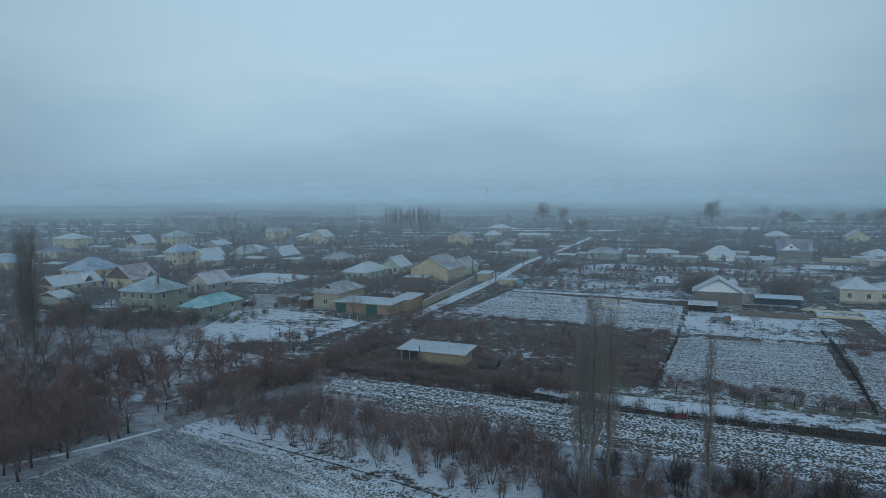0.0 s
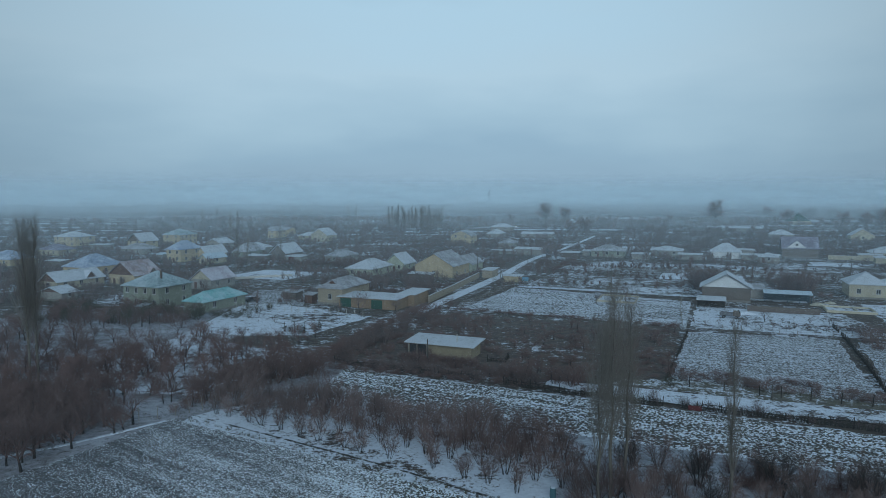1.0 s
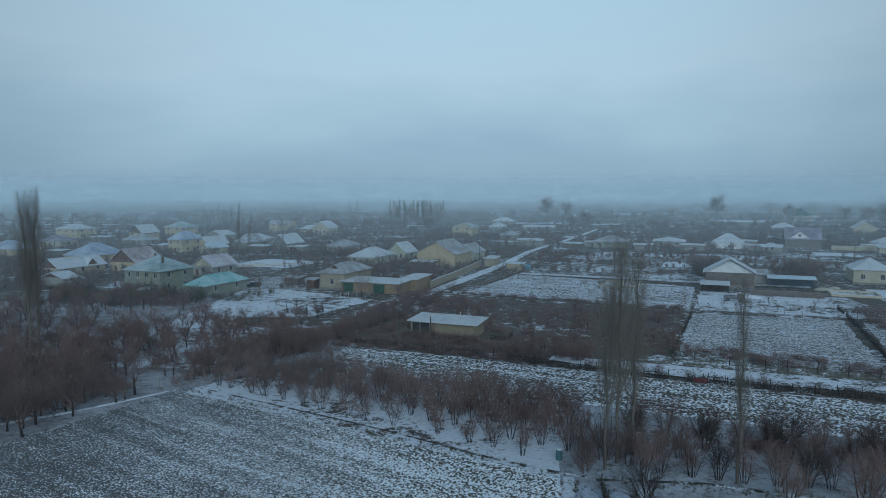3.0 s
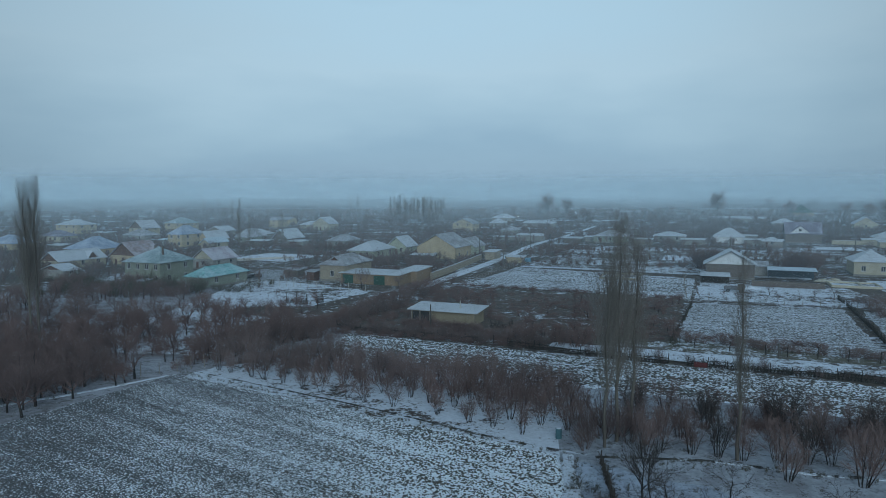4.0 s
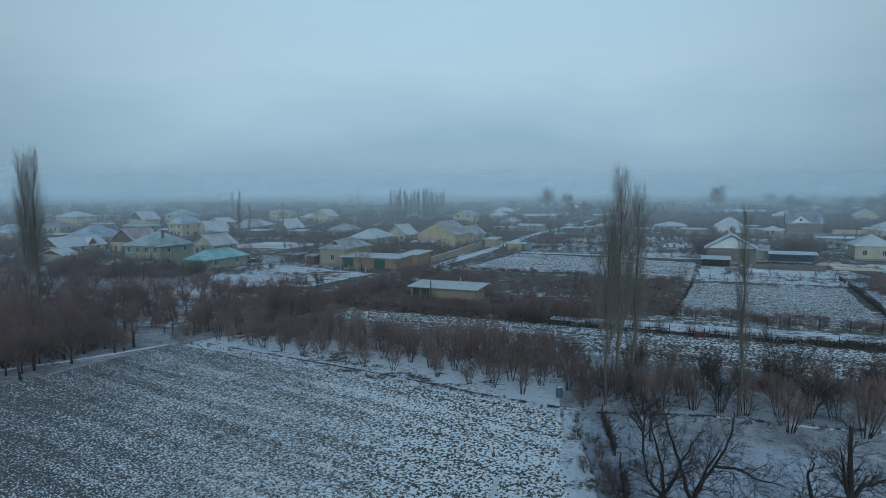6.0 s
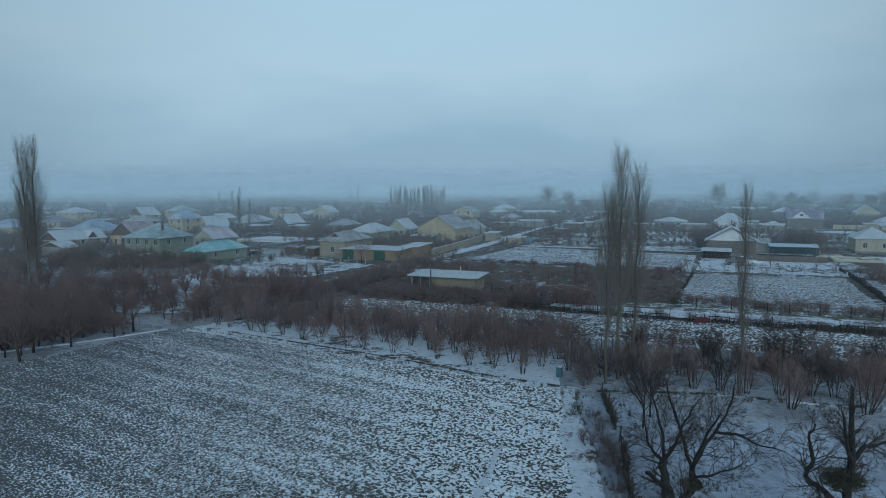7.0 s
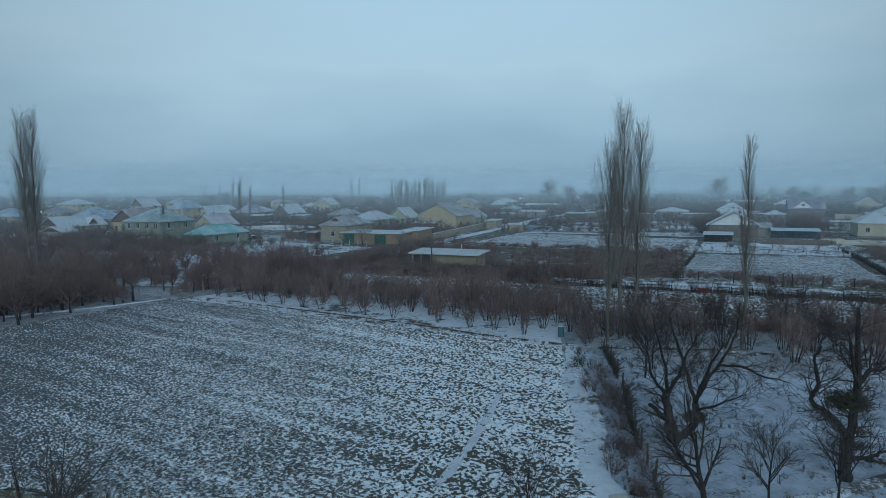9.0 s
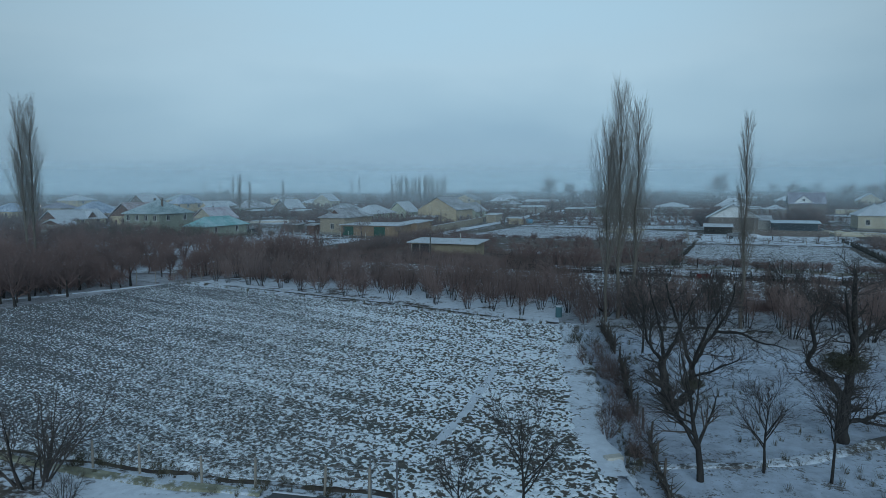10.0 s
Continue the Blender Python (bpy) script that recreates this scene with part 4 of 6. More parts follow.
def broad_tree(seed):
    """A tall broadleaf with a wide rounded bare crown."""
    rng = random.Random(seed)
    w, f, limbs = Soup(), Soup(), Limbs()
    grow(w, f, rng, Vector((0, 0, -0.2)), Vector((0, 0, 1)), 6.2, 0.27, 0,
         [(5, 0.07, 0.05, 20, 58, 0.66, 7), (4, 0.16, 0.06, 13, 46, 0.5, 3), (2, 0.2, 0.05, 9, 42, 0.62, 3), (1, 0.22, 0.03, 0, 0, 0, 3)], 0.017, limbs)
    return tree_thing("broad_tree", w, f, (M_TWIG_DARK, M_TWIG_HAZEL), "large bare broadleaf tree with wide rounded crown", "tree", "large village trees", limbs)


def fruit_tree(seed, tall=6.0, thick=0.16, kids=7, name="fruit_tree", label="bare fruit tree with spreading crown", group="left orchard trees", rmin=0.0095, boughs=9, twigs=5):
    rng = random.Random(seed)
    w, f = Soup(), Soup()
    grow(w, f, rng, Vector((0, 0, -0.1)), Vector((rng.uniform(-0.1, 0.1), rng.uniform(-0.1, 0.1), 1)).normalized(), tall * 0.34, thick, 0,
         [(3, 0.12, 0.03, kids, 44, 1.35, 6), (4, 0.17, 0.06, boughs, 42, 0.46, 4), (2, 0.2, 0.06, twigs, 38, 0.6, 3), (1, 0.22, 0.04, 2, 35, 0.9, 3), (1, 0.2, 0.0, 0, 0, 0, 3)], rmin)
    return tree_thing(name, w, f, (M_BARK, M_TWIG if name == "garden_tree" else M_TWIG_WOOD), label, "tree", group)


def poplar(seed, tall, spread, label, name="poplar", dense=4.2, rmin=0.0055, lean=0.0):
    """Lombardy poplar: a straight stem, and long branches that turn upright beside it."""
    rng = random.Random(seed)
    w, f = Soup(), Soup()
    pts = [Vector((0, 0, -0.2))]
    for k in range(1, 13):
        pts.append(Vector((0.08 * math.sin(k * 1.3 + seed) + lean * (k / 12) ** 2, 0.08 * math.cos(k * 1.7 + seed), tall * k / 12)))
    r0 = tall * 0.0095
    w.tube(pts, [r0 * (1 - 0.93 * k / 12) for k in range(13)], 7)
    n = int(tall * dense)
    for k in range(n):
        t = 0.21 + 0.75 * (k + rng.random()) / n
        i = min(11, int(t * 12))
        q = pts[i].lerp(pts[i + 1], t * 12 - i)
        a = rng.uniform(0, 2 * math.pi)
        prof = min(1.0, (t + 0.12) * 2.4) * (1.03 - t) ** 0.5
        ln = spread * 3.3 * prof * rng.uniform(0.75, 1.2) + 0.7
        out = rng.uniform(0.19, 0.38)
        d = Vector((math.cos(a) * out, math.sin(a) * out, 1)).normalized()
        grow(w, f, rng, q, d, ln, r0 * 0.13 * (1.1 - t) + 0.010, 1,
             [None, (6, 0.025, 0.078, 6, 14, 0.40, 3), (2, 0.05, 0.08, 4, 16, 0.6, 3), (1, 0.05, 0.1, 0, 0, 0, 3)], rmin)
    return tree_thing(name, w, f, (M_POPLAR_TRUNK, M_POPLAR), label, "poplar tree", "lombardy poplars")


rng0 = random.Random(11)


def place(protos, x, y, s, turn=None, sz=None):
    p = protos[rng0.randrange(len(protos))]
    ob = copy_thing(p, pose(x, y, 0, rng0.uniform(-3, 3), rng0.uniform(-3, 3), rng0.uniform(0, 360) if turn is None else turn) @ Matrix.Diagonal((s, s, sz or s, 1)))
    return ob


def drop(protos):
    for p in protos:
        for o in (*p.children_recursive, p):
            bpy.data.objects.remove(o)


def inside(quad):
    """A random place between four corners."""
    s, t = rng0.random(), rng0.random()
    (x0, y0), (x1, y1), (x2, y2), (x3, y3) = quad
    return ((x0 * (1 - s) + x1 * s) * (1 - t) + (x3 * (1 - s) + x2 * s) * t, (y0 * (1 - s) + y1 * s) * (1 - t) + (y3 * (1 - s) + y2 * s) * t)


# hazel orchard: rows along the ditch, up to the ploughed strip
HAZELS = [hazel(s) for s in range(5)]
for row in range(7):
    ox, oy = 0.53 * (1.6 + 3.4 * row), 0.85 * (1.6 + 3.4 * row)
    for k in range(37):
        sx = -36 + 2.75 * k + rng0.uniform(-0.5, 0.5)
        x, y = sx + ox, 59 - 0.617 * (sx - 12) + oy + rng0.uniform(-0.5, 0.5)
        if y > 78.0 - 0.41 * (x - 15.2) or x < -34 or x > 12.6 or rng0.random() < 0.06 or math.hypot(x - 9.0, y - 63.0) < 2.0:
            continue
        place(HAZELS, x, y, rng0.uniform(0.72, 0.98) if row == 0 else rng0.uniform(0.88, 1.12) if row == 1 else rng0.uniform(0.95, 1.22))
        if row > 2 and rng0.random() < 0.12:
            place(HAZELS, x + rng0.uniform(0.9, 1.8), y + rng0.uniform(-0.9, 0.6), rng0.uniform(0.95, 1.25))
DARK_HAZELS = [hazel(s, M_TWIG_DARK) for s in (6, 7)]
# right of the poplars: one open row on the ditch, a thicker one below the plough strip
for k in range(19):
    x = 18.0 + 2.35 * k + rng0.uniform(-0.35, 0.35)
    place(DARK_HAZELS if k % 3 == 2 or k > 9 else HAZELS, x, 60.1 - 0.27 * (x - 18.5) + rng0.uniform(-0.4, 0.4), rng0.uniform(1.0, 1.22))
    if k % 5 == 1:
        place(HAZELS, x + 0.4, 64.0 - 0.27 * (x - 18.5) + rng0.uniform(-0.7, 0.7), rng0.uniform(1.0, 1.3))
    if k % 4 != 2:
        place(HAZELS, x + 1.2, 69.6 - 0.28 * (x - 19.5) + rng0.uniform(-0.8, 0.8), rng0.uniform(0.85, 1.12))
    if k % 3 == 0:
        place(DARK_HAZELS, x - 0.3, 67.2 - 0.28 * (x - 19.5) + rng0.uniform(-0.8, 0.8), rng0.uniform(1.1, 1.4))
for x, y, s in ((16.2, 58.9, 1.0), (17.0, 61.5, 0.9), (26.5, 53.8, 1.1), (32.0, 52.8, 1.35), (39.5, 50.4, 1.2), (12.2, 64.5, 0.8), (19.5, 64.5, 0.8), (30, 62.5, 0.7), (38, 60.5, 0.8)):
    place(HAZELS, x, y, s)
drop(DARK_HAZELS)
drop(HAZELS)

# poplars
p1 = poplar(1, 20.3, 2.0, "tall bare lombardy poplar with dense upright branches", dense=6.8)
p1.matrix_basis = pose(14.7, 62.5, 0)
p2 = poplar(2, 16.6, 2.0, "bare lombardy poplar growing close to its neighbours", dense=7.0)
p2.matrix_basis = pose(13.2, 61.0, 0)
p3 = poplar(3, 19.0, 1.75, "bare lombardy poplar at the end of the group", dense=6.4, lean=0.3)
p3.matrix_basis = pose(16.7, 64.5, 0)
p4 = poplar(4, 17.9, 0.95, "slender young bare poplar among the hazels", dense=6.0)
p4.matrix_basis = pose(24.2, 58.0, 0)
p5 = poplar(5, 24.8, 2.2, "tall bare lombardy poplar at the wood's edge", dense=5.8, lean=-0.3)
p5.matrix_basis = pose(-66.6, 103.0, 0)
p6 = poplar(6, 24.8, 2.2, "tall bare lombardy poplar beside its twin", dense=5.8, lean=0.35)
p6.matrix_basis = pose(-65.8, 103.7, 0)

# left wood and gardens
FRUITS = [fruit_tree(20 + s, 6.2, 0.14) for s in range(4)]
SAPLINGS = [fruit_tree(30 + s, 6.2, 0.12, 6, "sapling", "bare thin sapling on the overgrown plot", "plot saplings") for s in range(2)]
GARDEN = [fruit_tree(34 + s, 6.2, 0.14, 6, "garden_tree", "bare fruit tree in a house garden", "garden trees", 0.022, 6, 4) for s in range(3)]
SHRUBS = [shrub(40 + s) for s in range(3)]
RED = [shrub(50 + s, True) for s in range(2)]
for quad, n, lo, hi in (([(-118, 72), (-46, 68), (-35, 90), (-105, 104)], 96, 0.95, 1.4), ([(-105, 104), (-34, 93), (-24, 112), (-96, 142)], 80, 0.9, 1.3),
                        ([(-96, 142), (-58, 124), (-60, 160), (-110, 175)], 36, 0.8, 1.15), ([(12, 108), (35, 106), (50, 144), (12, 158)], 60, 0.42, 0.75), ([(-58, 122), (-30, 118), (-26, 138), (-58, 142)], 26, 0.6, 0.95), ([(-62, 88), (-37, 91), (-27, 108), (-56, 112)], 22, 0.8, 1.15),
                        ([(-12, 112), (-4, 112), (12, 158), (2, 165)], 16, 0.5, 0.7), ([(-150, 90), (-118, 76), (-105, 104), (-140, 130)], 20, 0.9, 1.3)):
    for _ in range(n):
        place(SAPLINGS if quad[0][0] > -20 else FRUITS, *inside(quad), rng0.uniform(lo, hi))
for quad, n in (([(-66, 68), (-51, 66), (-39, 85), (-52, 90)], 46), ([(-46, 92), (-36, 89), (-27, 102), (-36, 108)], 18)):
    for _ in range(n):
        place(FRUITS, *inside(quad), rng0.uniform(0.72, 1.0))
for k in range(15):
    place(GARDEN, 56 + 2.5 * k + rng0.uniform(-0.6, 0.6), 150.5 - 1.0 * k + rng0.uniform(-2.5, 2.5), rng0.uniform(0.28, 0.5))
for x, y, s in ((73.5, 152.5, 0.75), (66, 150, 0.35), (82, 149, 0.5), (87, 150, 0.55), (-22.5, 164.5, 1.3), (-27.5, 165.5, 0.8), (-13.5, 166.5, 0.8), (-46, 158, 0.55), (-40, 150, 0.45), (-63, 163, 0.8), (27, 190, 0.5), (37, 182, 0.5), (30, 330, 1.3), (-62.5, 158, 0.95), (-61, 160, 0.8)):
    place(GARDEN, x, y, s)
for quad, n, lo, hi, pr in (([(-26, 108), (-19, 112), (-6, 150), (-14, 152)], 22, 0.7, 1.2, SHRUBS), ([(-14, 150), (-6, 148), (1, 172), (-7, 176)], 12, 0.8, 1.2, RED),
                            ([(-9, 113.6), (6, 108.5), (7.5, 113), (-8, 117.5)], 20, 0.45, 0.8, RED), ([(-34, 97), (-22, 104), (-20, 112), (-30, 110)], 24, 1.1, 1.9, RED), ([(30, 66.5), (52, 60.5), (53, 62.5), (31, 68.5)], 8, 0.7, 1.0, RED), ([(-20, 113.5), (14, 99.5), (15, 102.5), (-19, 116)], 40, 0.45, 0.85, SHRUBS),
                            ([(18, 96.6), (60, 78.3), (60, 79.2), (18, 97.4)], 26, 0.3, 0.5, SHRUBS), ([(7, 101), (26, 97), (28, 103), (9, 108)], 12, 0.9, 1.4, RED),
                            ([(-70, 66), (-53, 63), (-46, 78), (-62, 86)], 16, 0.9, 1.5, RED), ([(-72, 92), (-56, 94), (-46, 84), (-56, 78)], 22, 1.2, 1.9, RED),
                            ([(82, 128), (92, 120), (98, 134), (86, 140)], 10, 0.8, 1.4, SHRUBS), ([(36, 103), (62, 91), (61, 93), (36, 105)], 16, 0.4, 0.7, SHRUBS),
                            ([(78, 206), (84, 204), (85, 209), (79, 211)], 12, 2.2, 2.9, RED), ([(100, 198), (109, 194), (110, 200), (101, 203)], 12, 2.1, 2.7, RED), ([(17, 97.5), (60, 79.0), (60, 79.8), (17, 98.2)], 9, 0.55, 0.8, SHRUBS)):
    for _ in range(n):
        place(pr, *inside(quad), rng0.uniform(lo, hi))


# old orchard in the right foreground
def old_tree(seed, x, y, label, tall, thick, spec, lean=(0, 0)):
    rng = random.Random(seed)
    w, f, limbs = Soup(), Soup(), Limbs()
    grow(w, f, rng, Vector((0, 0, -0.1)), Vector((lean[0], lean[1], 1)).normalized(), tall, thick, 0, spec, limb=limbs)
    e = tree_thing("old_fruit_tree", w, f, (M_BARK, M_TWIG_DARK), label, "tree", "old orchard trees", limbs)
    e.matrix_basis = pose(x, y, 0, 0, 0, rng.uniform(0, 360))
    return e


YOUNG = [(5, 0.10, 0.06, 13, 40, 0.72, 7), (4, 0.14, 0.09, 10, 38, 0.5, 5), (2, 0.18, 0.08, 6, 36, 0.6, 3), (1, 0.2, 0.04, 0, 0, 0, 3)]
UPRIGHT = [(5, 0.12, 0.05, 11, 52, 0.85, 7), (5, 0.16, 0.07, 10, 42, 0.42, 4), (2, 0.18, 0.08, 6, 36, 0.6, 3), (1, 0.2, 0.04, 0, 0, 0, 3)]
TWIGGY = [None, (4, 0.30, 0.05, 6, 46, 0.48, 3), (2, 0.32, 0.05, 4, 42, 0.6, 3), (1, 0.28, 0.0, 0, 0, 0, 3)]


class CrookedTree:
    """An old fruit tree whose limbs are drawn one by one; twigs sprout along each."""

    def __init__(self, x, y, label, seed):
        self.rng = random.Random(seed)
        self.e = root("old_fruit_tree", x, y, 0, 0, label, "tree", "old orchard trees")
        self.fine = Soup()

    def limb(self, r0, r1, *pts, twigs=0, name="limb", size=1.0):
        pts = [Vector(p) for p in pts]
        path = []
        for i in range(len(pts) - 1):
            p0, p1, p2, p3 = (pts[max(0, min(len(pts) - 1, i + k))] for k in (-1, 0, 1, 2))
            for q in range(4):
                t = q / 4
                c = 0.5 * ((2 * p1) + (p2 - p0) * t + (2 * p0 - 5 * p1 + 4 * p2 - p3) * t * t + (3 * p1 - p0 - 3 * p2 + p3) * t ** 3)
                if i or q:
                    c += Vector((self.rng.uniform(-1, 1), self.rng.uniform(-1, 1), self.rng.uniform(-1, 1))) * min(0.06, r0 * 0.45)
                path.append(c)
        path.append(pts[-1])
        n = len(path) - 1
        rads = [(r0 + (r1 - r0) * i / n) * self.rng.uniform(0.9, 1.12) for i in range(n + 1)]
        Soup().tube(path, rads, 8, True).part(name, M_BARK, self.e, smooth=True)
        twigs = int(twigs * 1.5)
        for k in range(twigs):
            t = 0.15 + 0.85 * (k + self.rng.random()) / twigs
            i = min(n - 1, int(t * n))
            q = path[i].lerp(path[i + 1], t * n - i)
            d = side_way(self.rng, (path[i + 1] - path[i]).normalized(), radians(self.rng.uniform(30, 75)))
            grow(None, self.fine, self.rng, q, d, self.rng.uniform(0.9, 1.9) * size, max(0.014, rads[i] * 0.3), 1, TWIGGY, 0.010)
        return self

    def done(self):
        self.fine.part("crown", M_TWIG_DARK, self.e)
        return self.e


forked = CrookedTree(11.1, 37.0, "old fruit tree with low forked mossy trunk, bare in snow", 61)
forked.limb(0.34, 0.19, (0, 0, -0.15), (-0.25, 0.1, 1.0), (-0.5, 0.1, 2.0), (-0.6, 0, 3.0), twigs=6, name="trunk")
forked.limb(0.15, 0.11, (-0.5, 0, 1.35), (-1.05, -0.3, 1.9), (-1.65, -0.5, 2.4), twigs=3)
forked.limb(0.11, 0.02, (-0.6, 0, 2.95), (-1.35, -0.5, 3.65), (-1.8, -0.8, 4.6), (-2.0, -0.9, 6.2), twigs=16)
forked.limb(0.11, 0.02, (-0.6, 0, 2.9), (-0.45, 0.5, 4.0), (-0.75, 1.0, 5.5), (-1.1, 1.2, 7.1), twigs=18)
forked.limb(0.13, 0.03, (-0.58, 0, 2.85), (-0.05, -0.4, 4.0), (0.1, -0.9, 5.1), (0.55, -1.2, 6.4), twigs=16)
forked.limb(0.25, 0.18, (0, 0, 0.2), (0.5, -0.1, 0.75), (1.0, -0.2, 1.35), (0.95, -0.2, 2.4), twigs=2)
forked.limb(0.12, 0.02, (0.95, -0.2, 2.3), (0.5, 0.2, 4.3), (-0.05, 0.6, 6.0), (-0.3, 0.8, 7.2), twigs=18)
forked.limb(0.12, 0.02, (0.95, -0.2, 2.4), (1.7, 0.2, 3.55), (2.55, 0.5, 4.55), (3.45, 0.8, 6.0), (3.7, 1.0, 7.2), twigs=20)
forked.limb(0.10, 0.02, (2.3, 0.4, 4.3), (3.4, 0.0, 4.4), (4.35, -0.4, 4.0), (5.9, -0.6, 3.6), twigs=16)
forked.limb(0.12, 0.03, (0.95, -0.2, 2.4), (1.3, -0.9, 4.4), (1.8, -1.6, 6.1), twigs=16)
forked.limb(0.09, 0.02, (1.0, -0.2, 2.0), (1.7, -1.4, 2.7), (2.7, -2.2, 3.6), twigs=12)
forked.done()
crooked = CrookedTree(17.6, 32.4, "old fruit tree with crooked dark trunk and knotted limbs", 62)
crooked.limb(0.33, 0.07, (0, 0, -0.15), (0.08, 0.05, 1.4), (0.16, 0, 2.4), (0.36, -0.05, 4.1), (0.4, 0.1, 6.2), (0.35, 0.2, 8.4), twigs=26, name="trunk", size=0.8)
crooked.limb(0.17, 0.04, (0.1, 0, 2.2), (-0.5, 0.2, 3.0), (-1.6, 0.3, 3.9), (-1.3, 0.2, 4.7), (-1.6, 0.1, 5.9), (-1.35, 0.1, 6.6), twigs=22, size=0.8)
crooked.limb(0.12, 0.03, (0.4, 0, 4.6), (-0.2, -0.5, 6.1), (-0.65, -0.8, 7.5), twigs=14, size=0.8)
crooked.limb(0.14, 0.03, (0.4, 0, 4.6), (1.15, 0.4, 5.3), (1.8, 0.5, 5.3), (2.9, 0.6, 5.8), twigs=18, size=0.8)
crooked.limb(0.14, 0.04, (0.15, 0, 1.05), (0.95, -0.2, 1.2), (1.4, -0.3, 1.5), (2.05, -0.4, 1.8), twigs=8, size=0.7)
crooked.limb(0.09, 0.03, (0.9, -0.2, 1.15), (1.6, -0.4, 1.05), (2.5, -0.5, 1.05), twigs=5, size=0.6)
crooked.limb(0.10, 0.03, (0.2, 0, 3.0), (0.9, 0.6, 3.5), (1.7, 1.0, 3.4), twigs=10, size=0.7)
crooked.limb(0.09, 0.02, (-1.0, 0.25, 3.4), (-1.3, -0.4, 3.2), (-1.9, -0.8, 3.3), twigs=9, size=0.6)
crooked.done()
old_tree(74, 13.2, 49.6, "slender fruit tree by the brush fence", 3.8, 0.09, YOUNG)
old_tree(75, 14.5, 52.0, "slender fruit tree by the brush fence", 3.2, 0.08, YOUNG)
old_tree(63, 9.3, 28.2, "bare young fruit tree with upright branches", 4.0, 0.16, UPRIGHT)
old_tree(64, 12.3, 29.0, "thin bare sapling in the snow", 3.2, 0.07, YOUNG)
old_tree(65, 14.6, 28.0, "thin bare sapling beside the old trees", 4.0, 0.07, YOUNG)
old_tree(69, 1.5, 24.6, "bare twiggy young tree by the field fence", 3.4, 0.07, YOUNG)
old_tree(70, -0.8, 23.9, "bare twiggy young tree by the field fence", 2.6, 0.05, YOUNG)
WEEDS = [shrub(70 + s, False, M_TWIG, "low tangle of dry brown weeds along a brush fence") for s in range(2)]
for k in range(22):
    q = rng0.random()
    place(WEEDS, 9.9 - 2.4 * q + rng0.uniform(-0.35, 0.45), 47 - 17 * q + rng0.uniform(-0.3, 0.3), rng0.uniform(0.25, 0.5))
for x, y, s in ((9.9, 48.8, 0.5), (6.6, 33.0, 0.5), (8.9, 43.0, 0.5), (7.5, 36.0, 0.5), (8.3, 46.0, 0.55), (12.2, 62.2, 1.3), (13.6, 63.4, 1.4), (15.3, 64.0, 1.5), (17.2, 65.6, 1.4), (11.2, 60.3, 0.9), (15.8, 62.4, 1.1), (14.6, 66.0, 1.5)):
    place(SHRUBS, x, y, s)
DARKSHRUB = [shrub(59, False, M_TWIG_DARK, "dark arching bare shrub beside the field fence")]
for x, y, s in ((-18.4, 27.9, 1.6), (-16.2, 26.4, 0.5)):
    place(DARKSHRUB, x, y, s)
drop(DARKSHRUB)
drop(WEEDS)
OLIVE = [shrub(57, False, M_EVERGREEN, "dense evergreen shrub with dull olive foliage")]
for x, y, s in ((-98, 166, 1.3), (-94, 168, 1.5), (-103, 170, 1.2), (-89, 166, 1.1), (-107, 167, 1.4), (-99, 172, 1.6), (-66, 160, 0.9), (34, 101, 0.8), (9.0, 52.5, 0.42), (9.8, 51.6, 0.5), (8.3, 52.2, 0.3), (-61.5, 156.5, 1.7), (-60.0, 155.2, 1.5), (-62.5, 155.4, 1.4)):
    place(OLIVE, x, y, s)
drop(OLIVE)
drop(SHRUBS)
drop(RED)


# ---- far vegetation: joined masses of fine upright brush ----
def brushwood(name, spots, material, label, seed, spikes=34, thick=0.10):
    """spots: (x, y, radius, height). Every spot is a tuft of thin tapered stems, three-sided."""
    r = np.random.RandomState(seed)
    n = len(spots)
    sp = np.repeat(np.array(spots, float), spikes, axis=0)
    m = len(sp)
    a, q = r.uniform(0, 2 * np.pi, m), np.sqrt(r.uniform(0, 1, m))
    base = np.stack([sp[:, 0] + 0.35 * sp[:, 2] * q * np.cos(a), sp[:, 1] + 0.35 * sp[:, 2] * q * np.sin(a), np.zeros(m)], 1)
    lift = sp[:, 3] * r.uniform(0.0, 0.55, m)
    base[:, 2] = lift - 0.05
    up = sp[:, 3] * r.uniform(0.65, 1.0, m) * (1 - 0.35 * q * q)
    tip = np.stack([sp[:, 0] + sp[:, 2] * q * np.cos(a) + r.normal(0, 0.15, m) * sp[:, 2], sp[:, 1] + sp[:, 2] * q * np.sin(a), np.maximum(up, lift + 0.3)], 1)
    w = thick * r.uniform(0.6, 1.5, m) * np.clip(sp[:, 2] / 2.0, 0.6, 2.0)
    vs = np.empty((m, 4, 3))
    for k in range(3):
        vs[:, k] = base + np.stack([w * np.cos(a + 2.094 * k), w * np.sin(a + 2.094 * k), np.zeros(m)], 1)
    vs[:, 3] = tip
    idx = np.arange(m)[:, None] * 4
    fs = np.concatenate([idx + np.array([[0, 1, 3]]), idx + np.array([[1, 2, 3]]), idx + np.array([[2, 0, 3]])], 0)
    me = bpy.data.meshes.new(name)
    me.from_pydata(vs.reshape(-1, 3).tolist(), [], fs.tolist())
    me.materials.append(material)
    return tagged(new(name, me), label, "vegetation", kind="stuff")


def clear_of_houses(x, y, gap=1.0):
    return all(not (abs((x - cx) * VX + (y - cy) * VY) < hw + gap and abs((x - cx) * UX + (y - cy) * UY) < hd + gap) for cx, cy, hw, hd in FOOT)


FOOT = []
